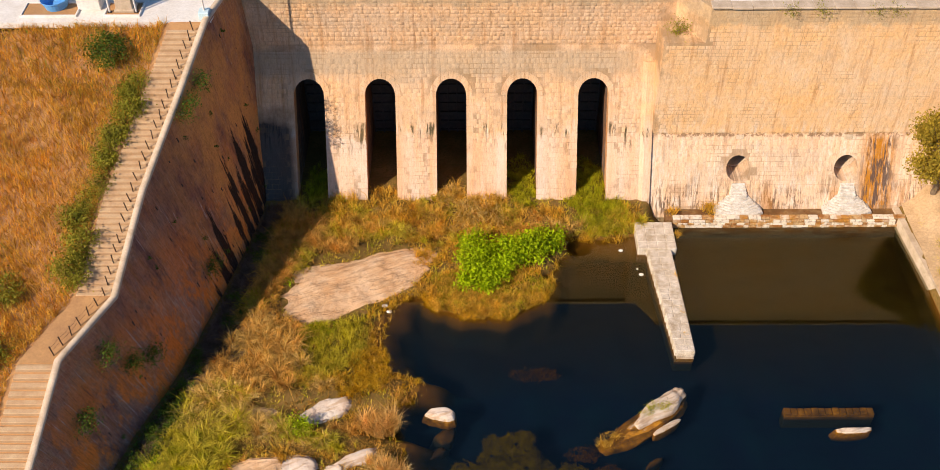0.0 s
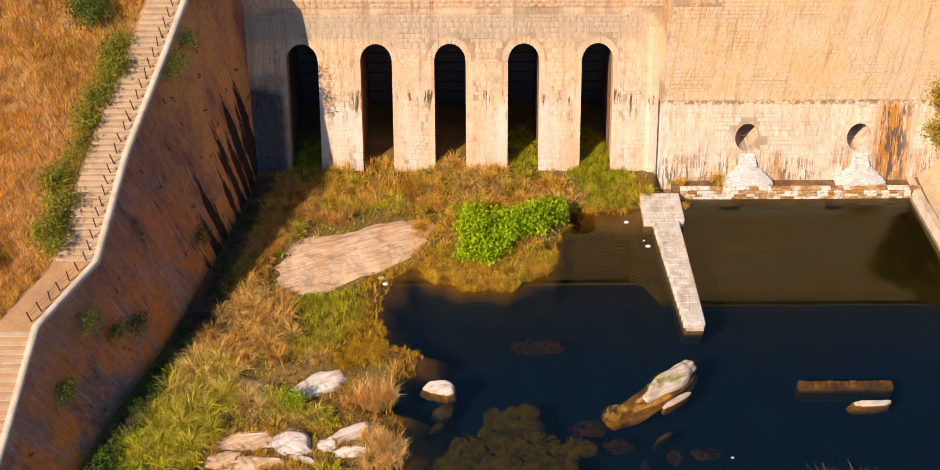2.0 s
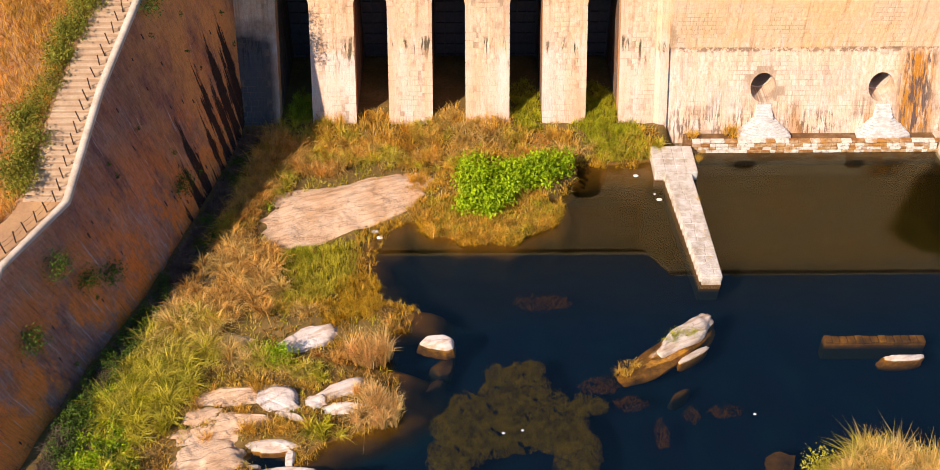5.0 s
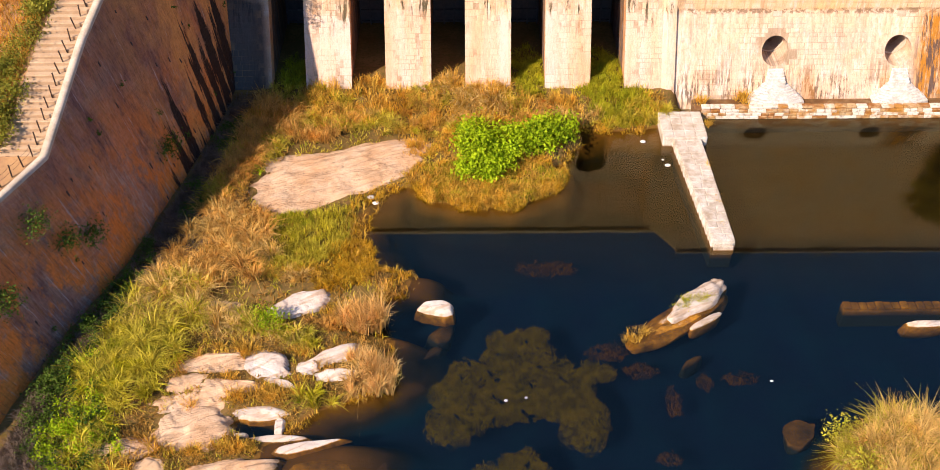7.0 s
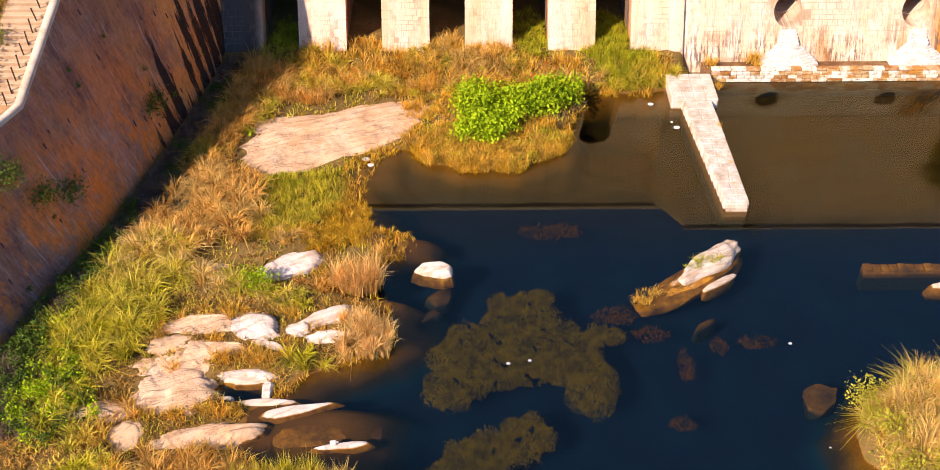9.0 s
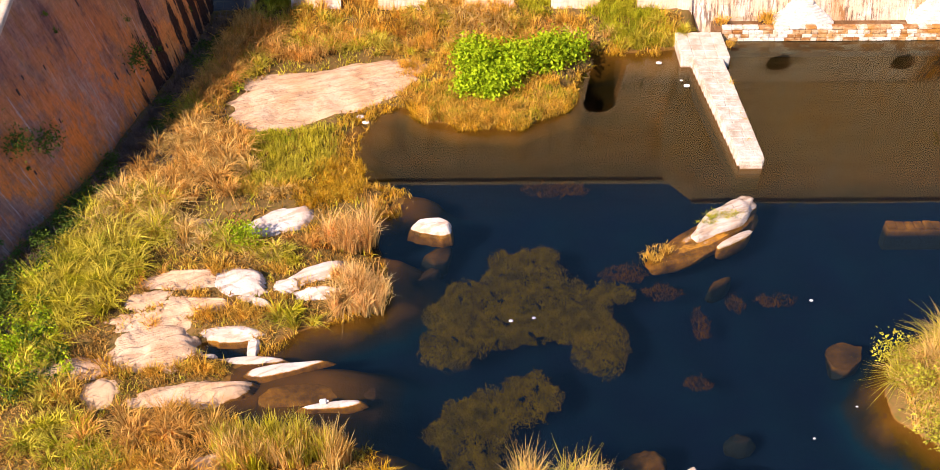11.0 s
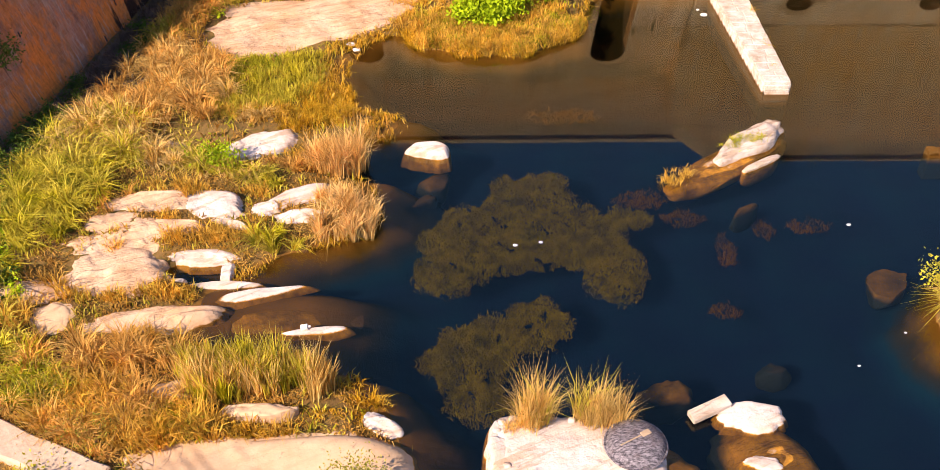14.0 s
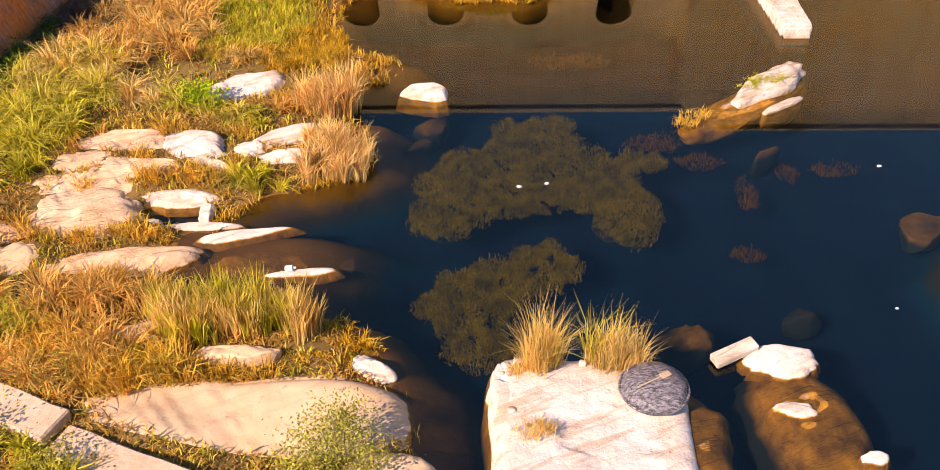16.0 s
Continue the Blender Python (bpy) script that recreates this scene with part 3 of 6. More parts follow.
# dark steel colour stands in for the shade at the back
thing("wall_back", poly_mesh("wall_back", [(-14.2, 58.9, -0.4), (12.5, 58.9, -0.4), (12.5, 58.9, 10), (-14.2, 58.9, 10)], [[0, 1, 2, 3]]), gate_steel, kind="structure", label="back wall of the arches, coloured black for the shade inside", category="wall")


def prism(name, profile, x0, x1):
    """A y-z outline drawn out along x."""
    n = len(profile)
    v = [(x0, *p) for p in profile] + [(x1, *p) for p in profile]
    f = [[i, (i + 1) % n, (i + 1) % n + n, i + n] for i in range(n)] + [list(range(n))[::-1], list(range(n, 2 * n))]
    return poly_mesh(name, v, f)


thing("wall_upper", prism("wall_upper", [(face_y(10.1), 10.1), (55.95, 10.35), (56.05, 14.7), (64, 14.7), (64, 10.1)], -16.0, 60), wall_joint, kind="structure", label="steep upper masonry wall of the dam", category="wall")
thing("trim_crest", prism("trim_crest", [(55.85, 14.7), (55.85, 14.95), (56.5, 14.95), (56.5, 14.7)], -16, 14), concrete, kind="structure", label="stone coping along the dam crest", category="trim")

# outlet wall with two round pipes
PIPES = [(18.45, 3.0), (25.75, 3.0)]
PIPE_R = 0.8


def outlet_wall():
    v, f = [], []

    def add(*ps):
        k = len(v)
        v.extend(ps)
        f.append(list(range(k, k + len(ps))))

    P = lambda x, z: (x, face_y(z), z)
    cuts = [12.5, PIPES[0][0] - 1.5, PIPES[0][0] + 1.5, PIPES[1][0] - 1.5, PIPES[1][0] + 1.5, 60]
    for k, (a, b) in enumerate(zip(cuts, cuts[1:])):
        if k % 2 == 0:
            add(P(a, -0.4), P(b, -0.4), P(b, 5.1), P(a, 5.1))
            continue
        cx, cz = PIPES[k // 2]
        add(P(a, -0.4), P(b, -0.4), P(b, 1.5), P(a, 1.5))
        add(P(a, 4.5), P(b, 4.5), P(b, 5.1), P(a, 5.1))
        n = 32
        for j in range(n):
            t0, t1 = 2 * math.pi * j / n, 2 * math.pi * (j + 1) / n
            ring = [(cx + PIPE_R * math.cos(t), cz + PIPE_R * math.sin(t)) for t in (t0, t1)]
            sq = []
            for t in (t0, t1):
                m = 1.5 / max(abs(math.cos(t)), abs(math.sin(t)))
                sq.append((cx + m * math.cos(t), cz + m * math.sin(t)))
            add(P(*ring[0]), P(*sq[0]), P(*sq[1]), P(*ring[1]))
            (xa, za), (xb, zb) = ring
            add(P(xa, za), P(xb, zb), (xb, 54.6, zb), (xa, 54.6, za))
        add(*[(cx + PIPE_R * math.cos(2 * math.pi * j / n), 54.6, cz + PIPE_R * math.sin(2 * math.pi * j / n)) for j in range(n)])
    return poly_mesh("wall_outlet", v, f)


thing("wall_outlet", outlet_wall(), wall_joint, kind="structure", label="lower dam wall pierced by two round outlets", category="wall")
RY0, RY1 = face_y(5.1), 53.55  # the upper outlet wall is nearly upright


def right_y(z):
    return RY0 + (RY1 - RY0) * (z - 5.1) / 9.5


def right_wall():
    a, b, c = (12.5, 15.1, 60.0)
    zl, zt = 12.1, 14.6
    v = [(a, right_y(5.1), 5.1), (c, right_y(5.1), 5.1), (c, right_y(zt), zt), (b, right_y(zt), zt), (b, right_y(zl), zl), (a, right_y(zl), zl)]
    v += [(a, 57, 5.1), (a, 57, zl), (12.9, 57, zl), (12.9, 57, zt), (c, 57, zt)]
    f = [[0, 1, 2, 3, 4, 5], [0, 5, 7, 6], [5, 4, 8, 7], [4, 3, 9, 8], [3, 2, 10, 9]]
    return poly_mesh("wall_right", v, f)


thing("wall_right", right_wall(), right_joint, kind="structure", label="tall orange-stained masonry wall above the outlets", category="wall")
thing("road", grid_mesh("road", lambda u, v: (u, v, 0 * u + 14.7), np.array([15.3, 80.0]), np.array([53.6, 64.0])), pale_concrete, kind="structure", label="pale walkway along the top of the dam", category="road")

# left retaining wall, stairs and hillside
def side_face(y, h):
    cx, cz = crest(y)
    return cx + (foot(y) - cx) * h, y, cz - (cz + 0.5) * h


ysd = np.unique(np.r_[np.linspace(10, 56.4, 94), BASE_Y[1:-1]])
thing("wall_side", grid_mesh("wall_side", side_face, ysd, np.linspace(0, 1, 12)), side_mortar, kind="structure", label="shaded red-brown stone retaining wall", category="wall")


def hill(u, v):
    cx, cz = crest(v)
    z = cz - 0.30 - 0.35 * smooth(0, 1.2, cx - 2.2 - u) + 0.15 * fbm(u, v, 0.2, 21) * smooth(2.5, 5, cx - u) - 0.03 * np.maximum(0, cx - 6 - u)
    return u, v, z


def hill_sheet(s, v):
    cx, cz = crest(v)
    return hill(cx - 0.3 - s, v)


thing("hillside", grid_mesh("hillside", hill_sheet, np.r_[np.arange(0, 30, 0.5), np.array([40, 60, 100.0])], np.arange(10, 51.9, 0.4)), dirt, kind="structure", label="steep red earth hillside beside the stairs", category="ground")
thing("pavement", poly_mesh("pavement", [(-120, 51.6, 15.0), (-15.1, 51.6, 15.0), (-14.4, 56.2, 15.0), (-14.4, 90, 15.0), (-120, 90, 15.0), (-120, 51.6, 14.6), (-15.1, 51.6, 14.6), (-14.4, 56.2, 14.6)], [[0, 1, 2, 3, 4], [0, 5, 6, 1], [1, 6, 7, 2]]), pale_concrete, kind="structure", label="white concrete terrace above the hillside", category="pavement")

# ---- masonry courses and openings ----
def course_blocks(place, normal, u0, u1, v0, v1, course, length, keep, proud, seed, vary=0.25):
    """Stone blocks in courses over a face: place(u, v) for arrays; joints stay as the recessed face."""
    rng = np.random.RandomState(seed)
    rects, v = [], v0
    while v < v1:
        h = course * rng.uniform(1 - vary, 1 + vary)
        u = u0 - rng.uniform(0, length)
        while u < u1:
            l = length * rng.uniform(0.6, 1.4)
            rects.append((u, u + l, v, min(v + h, v1)))
            u += l
        v += h
    R = np.array(rects)
    R = R[(R[:, 0] >= u0) & (R[:, 1] <= u1)]
    R = R[keep((R[:, 0] + R[:, 1]) / 2, (R[:, 2] + R[:, 3]) / 2)]
    g, n = 0.012, len(R)
    j = rng.uniform(-0.008, 0.008, (n, 4))
    a, b, c, d = R[:, 0] + g + j[:, 0], R[:, 1] - g + j[:, 1], R[:, 2] + g + j[:, 2], R[:, 3] - g + j[:, 3]
    out = rng.uniform(*proud, n)[:, None] * np.asarray(normal, float)[None]
    s = 0.018
    back = [np.stack(place(*q), -1) for q in ((a, c), (b, c), (b, d), (a, d))]
    front = [np.stack(place(*q), -1) + out for q in ((a + s, c + s), (b - s, c + s), (b - s, d - s), (a + s, d - s))]
    V = np.stack(back + front, 1).reshape(-1, 3)
    k = 8 * np.arange(n)[:, None]
    Q = np.concatenate([k + q for q in ([4, 5, 6, 7], [0, 1, 5, 4], [1, 2, 6, 5], [2, 3, 7, 6], [3, 0, 4, 7])])
    return V, Q


def laid_singly(V, near, mat, wall, label):
    """Up to 300 blocks of a stretch as stones of their own, the rest joined."""
    B = V.reshape(-1, 8, 3)
    pick = np.flatnonzero(near(B.mean(1)))[:300]
    faces = [[4, 5, 6, 7], [0, 1, 5, 4], [1, 2, 6, 5], [2, 3, 7, 6], [3, 0, 4, 7]]
    for i in pick:
        at = B[i].mean(0)
        ob = part("stone_block", poly_mesh("stone_block", B[i] - at, faces), mat, wall)
        ob.location = at
    rest = np.delete(B, pick, 0).reshape(-1, 3)
    k = 8 * np.arange(len(rest) // 8)[:, None]
    thing("block_courses", fast_mesh("block_courses", rest, np.concatenate([k + q for q in faces])), mat, wall, kind="stuff", label=label)


def clear_of_arches(x, z):
    ok = np.ones_like(x, bool)
    for cx in ARCH_X:
        ok &= ~(((np.abs(x - cx) < HALF + 0.72) & (z < SPRING)) | (np.hypot(x - cx, z - SPRING) < HALF + 0.62))
    return ok


lean = np.array([0, -1, FACE]) / math.hypot(1, FACE)
V, Q = course_blocks(lambda x, z: (x, face_y(z), z), lean, -13.9, 12.4, 0.7, 10.0, 0.27, 0.42, clear_of_arches, (0.002, 0.016), 1)
laid_singly(V, lambda p: p[:, 2] < 4.2, wall_stone, wall_arcade, "weathered stone courses of the dam face")
upper = bpy.data.objects["wall_upper"]
V, Q = course_blocks(lambda x, z: (x, 55.95 + (z - 10.35) * 0.024, z), (0, -1, 0), -13.9, 12.8, 10.45, 14.4, 0.27, 0.42, lambda x, z: x < 1e9, (0.002, 0.02), 2)
thing("block_courses", fast_mesh("block_courses", V, Q), wall_stone, upper, kind="stuff", label="weathered stone courses of the upper wall")
outlet = bpy.data.objects["wall_outlet"]


def clear_of_pipes(x, z):
    return np.minimum.reduce([np.hypot(x - a, z - b) for a, b in PIPES]) > PIPE_R + 0.32


V, Q = course_blocks(lambda x, z: (x, face_y(z), z), lean, 12.6, 34, 0.7, 5.05, 0.27, 0.42, clear_of_pipes, (0.002, 0.012), 3)
laid_singly(V, lambda p: (p[:, 2] < 3.6) & (p[:, 0] < 29), wall_stone, outlet, "lime-streaked stone courses round the outlets")
right = bpy.data.objects["wall_right"]
V, Q = course_blocks(lambda x, z: (x, right_y(z), z), (0, -1, 0.05), 12.6, 36, 5.2, 14.5, 0.27, 0.42, lambda x, z: (z < 12.0) | (x > 15.3), (0.001, 0.007), 4)
thing("block_courses", fast_mesh("block_courses", V, Q), right_stone, right, kind="stuff", label="orange-stained stone courses of the tall wall")
side = bpy.data.objects["wall_side"]


def side_at(y, z):
    cx, cz = crest(y)
    h = (cz - z) / (cz + 0.5)
    return cx + (foot(y) - cx) * h, y, z


V, Q = course_blocks(side_at, (0.965, -0.1, 0.24), 14, 55.5, 0.1, 15.2, 0.2, 0.3, lambda y, z: z < crest(y)[1] - 0.3, (0.004, 0.022), 5)
laid_singly(V, lambda p: (p[:, 1] > 25.5) & (p[:, 1] < 33) & (p[:, 2] > 1.6), side_stone, side, "red-brown stone courses of the side wall")

# weep holes in loose rows over the side wall, dark blocks for shaded openings
slot = bpy.data.meshes.new("weep_hole")
bm = box_bm(-0.02, 0.03, -0.06, 0.06, -0.17, 0.14, 0.015)
bm.to_mesh(slot)
bm.free()
rnd = random.Random(9)
for k in range(80):
    y, z = rnd.uniform(24, 54), rnd.uniform(0.8, 14)
    if z < crest(y)[1] - 1.0:
        x, y, z = (float(q) for q in side_at(y, z))
        hole = part("weep_hole", slot, iron, side)
        s = rnd.uniform(0.4, 0.95)
        hole.matrix_world = pose(x, y, z, 0, -14, 0) @ Matrix.Diagonal((1, s, s * rnd.uniform(0.8, 1.8), 1))

# pale lintel blocks over the outlets
for cx, cz in PIPES:
    bm = box_bm(cx - 0.26, cx + 0.26, -0.02, 0.03, 4.78, 5.04, 0.01)
    for v in bm.verts:
        v.co.y += face_y(v.co.z) - 0.02
    part("lintel_stone", bm, concrete, outlet)

# string course and parapet stones on the tall wall
cap_mesh = None
for i in range(30):
    x0 = 15.1 + 1.25 * i
    if cap_mesh is None:
        bm = box_bm(0.01, 1.24, -0.22, 0.6, -0.07, 0.07, 0.02)
        cap_mesh = bpy.data.meshes.new("cap_stone")
        bm.to_mesh(cap_mesh)
        bm.free()
        cap_mesh.materials.append(concrete)
    s = part("cap_stone", cap_mesh, concrete, right)
    s.location = (x0, right_y(14.6) + 0.02 * random.uniform(-1, 1), 14.66 + 0.02 * random.uniform(-1, 1))

# dressed stones round each arch: head stones and quoins
def wedge(cx, t0, t1, r0, r1, out):
    bm = bmesh.new()
    ps = [(r, t) for r, t in ((r0, t0), (r1, t0), (r1, t1), (r0, t1))]
    pts = [(cx - r * math.cos(t), SPRING + r * math.sin(t)) for r, t in ps]
    n = Vector(lean)
    lo = [bm.verts.new(Vector((x, face_y(z) + 0.02, z))) for x, z in pts]
    hi = [bm.verts.new(Vector((x, face_y(z), z)) + n * out) for x, z in pts]
    bm.faces.new(hi)
    for k in range(4):
        bm.faces.new((lo[k], lo[(k + 1) % 4], hi[(k + 1) % 4], hi[k]))
    bmesh.ops.recalc_face_normals(bm, faces=bm.faces)
    bmesh.ops.bevel(bm, geom=[e for e in bm.edges if all(v in hi for v in e.verts)], offset=0.015, segments=1, affect="EDGES")
    return bm


for cx in ARCH_X:
    n = 13
    for k in range(n):
        t0, t1 = math.pi * k / n + 0.003, math.pi * (k + 1) / n - 0.003
        part("head_stone", wedge(cx, t0, t1, HALF - 0.04, HALF + 0.36 + 0.02 * (k % 2), 0.03), wall_stone, wall_arcade)
    z, k = 1.0, 0
    while z < SPRING - 0.05:
        h = min(random.uniform(0.36, 0.46), SPRING - z)
        for sgn in (-1, 1):
            w1 = 0.42 if (k + (sgn > 0)) % 2 else 0.64
            xa, xb = sorted((cx + sgn * (HALF - 0.04), cx + sgn * (HALF + w1)))
            bm = bmesh.new()
            N = Vector(lean)
            lo = [bm.verts.new(Vector((x, face_y(q) + 0.02, q))) for x, q in ((xa, z + 0.01), (xb, z + 0.01), (xb, z + h - 0.01), (xa, z + h - 0.01))]
            hi = [bm.verts.new(v.co + N * random.uniform(0.02, 0.032)) for v in lo]
            bm.faces.new(hi)
            for q in range(4):
                bm.faces.new((lo[q], lo[(q + 1) % 4], hi[(q + 1) % 4], hi[q]))
            bmesh.ops.recalc_face_normals(bm, faces=bm.faces)
            part("quoin", bm, wall_stone, wall_arcade)
        z, k = z + h, k + 1

# end buttress of the arcade, proud of the outlet wall
bm = bmesh.new()
lo = [bm.verts.new((x, face_y(z) + dy, z)) for z in (0.6, 9.4) for x, dy in ((11.7, 0.02), (12.0, -0.2), (12.5, -0.2), (12.5, 0.05))]
for k in range(3):
    bm.faces.new((lo[k], lo[k + 1], lo[k + 5], lo[k + 4]))
bm.faces.new(lo[4:])
bmesh.ops.recalc_face_normals(bm, faces=bm.faces)
part("buttress", bm, wall_stone, wall_arcade)

# sluice gates at the back of the arches
def gate(cx):
    g = holder("sluice_gate", (cx, 58.6, 1.0), "dark rusted steel sluice gate at the back of an arch", "gate", group="sluice gates")
    part("gate_leaf", box_bm(-1.04, 1.04, 0.0, 0.1, 0, 6.4, 0.01), gate_steel, g)
    for i in range(8):
        part("cross_beam", box_bm(-1.03, 1.03, -0.16, -0.002, 0.25 + 0.8 * i, 0.37 + 0.8 * i, 0.01), gate_steel, g)
    for x in (-0.95, -0.32, 0.32, 0.95):
        part("upright_beam", box_bm(x - 0.05, x + 0.05, -0.22, -0.162, 0, 6.4, 0.01), gate_steel, g)
    return g


first = gate(ARCH_X[0])
for cx in ARCH_X[1:]:
    copy_thing(first, pose(cx, 58.6, 1.0))

# ---- quay, cascades and jetty ----
quay = thing("quay", prism("quay", [(49.35, -1.0), (49.55, 0.55), (49.86, 0.66), (49.9, 0.5), (51.2, 0.5), (51.2, -1.0)], 13.6, 29.3), channel_bed, kind="structure", label="low rust-stained stone quay with a wet channel", category="quay")
brick_mesh = {}
for row in range(3):
    x = 14.0
    while x < 29.0:
        l = random.choice((0.34, 0.44, 0.54))
        if l not in brick_mesh:
            bm = box_bm(0.012, l - 0.012, -0.05, 0.12, 0.01, 0.2, 0.02)
            me = bpy.data.meshes.new("brick")
            bm.to_mesh(me)
            bm.free()
            brick_mesh[l] = me
        z = 0.0 + 0.2 * row
        b = part("brick", brick_mesh[l], quay_stone, quay)
        b.location = (x, 49.38 + 0.125 * z + random.uniform(-0.02, 0.015), z)
        x += l
x = 14.0
while x < 29.0:
    l = random.uniform(0.5, 0.9)
    part("edge_stone", box_bm(x + 0.012, x + l - 0.012, 49.5 + random.uniform(-0.02, 0.03), 49.86, 0.6, 0.74 + random.uniform(0, 0.03), 0.03), quay_stone, quay)
    x += l


def cascade(cx):
    c = holder("cascade", (cx, 50, 0.6), "white lime-crusted stone cascade steps below an outlet", "steps", group="outlet cascades")
    for k in range(5):  # the narrow flight
        z = 2.1 - 0.13 * k
        part("step", box_bm(-0.46 - 0.03 * k, 0.46 + 0.03 * k, 1.45 - 0.14 * k, 2.4, -0.3, z - 0.6, 0.03), lime_white, c)
    for k in range(8):  # the fan
        z, half = 1.42 - 0.095 * k, 0.62 + 0.135 * k
        bm = bmesh.new()
        pts = [(-half, 1.6), (-half - 0.08, 1.0 - 0.13 * k), (-half * 0.55, 0.8 - 0.15 * k), (half * 0.5, 0.82 - 0.15 * k), (half + 0.1, 1.02 - 0.13 * k), (half, 1.6)]
        lo = [bm.verts.new((x + 0.04 * random.uniform(-1, 1), y, -0.05)) for x, y in pts]
        hi = [bm.verts.new((v.co.x * 0.97, v.co.y + 0.03, z - 0.6 + 0.02 * random.uniform(-1, 1))) for v in lo]
        bm.faces.new(hi)
        for q in range(6):
            bm.faces.new((lo[q], lo[(q + 1) % 6], hi[(q + 1) % 6], hi[q]))
        bmesh.ops.recalc_face_normals(bm, faces=bm.faces)
        bmesh.ops.bevel(bm, geom=[e for e in bm.edges if all(v in hi for v in e.verts)], offset=0.03, segments=2, affect="EDGES")
        part("step", bm, lime_white, c)
    return c


casc = cascade(18.55)
copy_thing(casc, pose(25.95, 50, 0.6))


def tube(name, r0, r1, length, n=32):
    """A short pipe along y, from 0 to length."""
    v, f = [], []
    for y, r in ((0, r0), (0, r1), (length, r1), (length, r0)):
        v += [(r * math.cos(2 * math.pi * k / n), y, r * math.sin(2 * math.pi * k / n)) for k in range(n)]
    for a in range(4):
        b = (a + 1) % 4
        for k in range(n):
            f.append([a * n + k, a * n + (k + 1) % n, b * n + (k + 1) % n, b * n + k])
    return poly_mesh(name, v, f)


for i, (cx, cz) in enumerate(PIPES):
    p = thing("outlet_pipe", tube("outlet_pipe", PIPE_R - 0.02, PIPE_R - 0.1, 0.9), concrete, label="round concrete outlet pipe set in the dam wall", category="pipe", group="outlet pipes")
    p.location = (cx, 53.2 - 0.25 * i, cz)

jetty = holder("jetty", (12.7, 43, 0), "weathered pale stone jetty reaching into the pond", "jetty", "structure")


def on_jetty(name, bm, mat):
    ob = part(name, bm, mat, jetty)
    ob.matrix_parent_inverse = Matrix.Translation((-12.7, -43, 0))
    return ob


bm = box_bm(11.35, 13.9, 46.75, 49.3, -1.2, 0.6, 0.06)
on_jetty("jetty_head", bm, jetty_top)
for i in range(4):
    for j in range(4):
        x0, y0 = 11.37 + 0.63 * i, 46.77 + 0.63 * j
        on_jetty("paving_stone", box_bm(x0 + 0.015, x0 + 0.615, y0 + 0.015, y0 + 0.615, 0.55, 0.62 + 0.025 * random.random(), 0.02), jetty_top)


def arm_x(y):
    """The middle of the jetty's arm, which runs slightly askew."""
    return 12.72 + (46.8 - y) * 0.055


bm = bmesh.new()
for y0, y1 in ((38.2, 46.8),):
    lo = [(arm_x(y1) - 0.78, y1), (arm_x(y0) - 0.55, y0), (arm_x(y0) + 0.55, y0), (arm_x(y1) + 0.78, y1)]
    a = [bm.verts.new((x, y, -1.4)) for x, y in lo]
    b = [bm.verts.new((x, y, 0.5)) for x, y in lo]
    bm.faces.new(b)
    for q in range(4):
        bm.faces.new((a[q], a[(q + 1) % 4], b[(q + 1) % 4], b[q]))
bmesh.ops.recalc_face_normals(bm, faces=bm.faces)
on_jetty("jetty_arm", bm, jetty_top)
y = 38.2
while y < 46.7:
    l = random.uniform(0.4, 0.62)
    half = 0.55 + 0.23 * (y - 38.2) / 8.6
    cut = random.uniform(-0.2, 0.2)
    for a, b in ((-half - 0.02, cut), (cut, half + 0.02)):
        on_jetty("paving_stone", box_bm(arm_x(y) + a + 0.012, arm_x(y) + b - 0.012, y + 0.012, min(y + l, 46.74) - 0.012, 0.42, 0.51 + 0.035 * random.random(), 0.025), jetty_top)
    for sgn in (-1, 1):
        on_jetty("face_stone", box_bm(arm_x(y) + sgn * half - 0.06, arm_x(y) + sgn * half + 0.06, y + 0.015, y + l - 0.015, 0.14, 0.4, 0.03), jetty_top)
        on_jetty("face_stone", box_bm(arm_x(y) + sgn * half - 0.07, arm_x(y) + sgn * half + 0.07, y + 0.015, y + l - 0.015, -0.15, 0.12, 0.03), jetty_top)
    y += l
for k in range(3):
    on_jetty("end_step", box_bm(arm_x(38.2) - 0.52, arm_x(38.2) + 0.52, 37.98 + 0.09 * k, 38.3, -0.3, 0.08 + 0.14 * k, 0.02), jetty_top)

# edge of the bank beside the quay
bank_earth = plain("bank_earth", (0.62, 0.43, 0.25), (0.48, 0.31, 0.16), 0.7, 0.95, 0.9, fine=0.5)
thing("bank", grid_mesh("bank", lambda u, v: (u, v, ground_z(u, v) + 0.16 + 0.9 * smooth(46.5, 51.0, v) * smooth(30.0, 31.5, u) + 0.08 * fbm(u, v, 0.3, 15)), np.arange(29.75, 46, 0.4), np.arange(22, 53.6, 0.4)), bank_earth, kind="structure", label="bare pale earth bank at the side of the pond", category="bank")
thing("kerb", prism("kerb", [(0, 0), (0.55, 0), (0.5, 0.85), (0.08, 0.85)], 0, 26), concrete, kind="structure", label="sloping concrete edge of the pond bank", category="kerb").matrix_world = pose(29.1, 50.6, -0.2, 0, 0, -86)

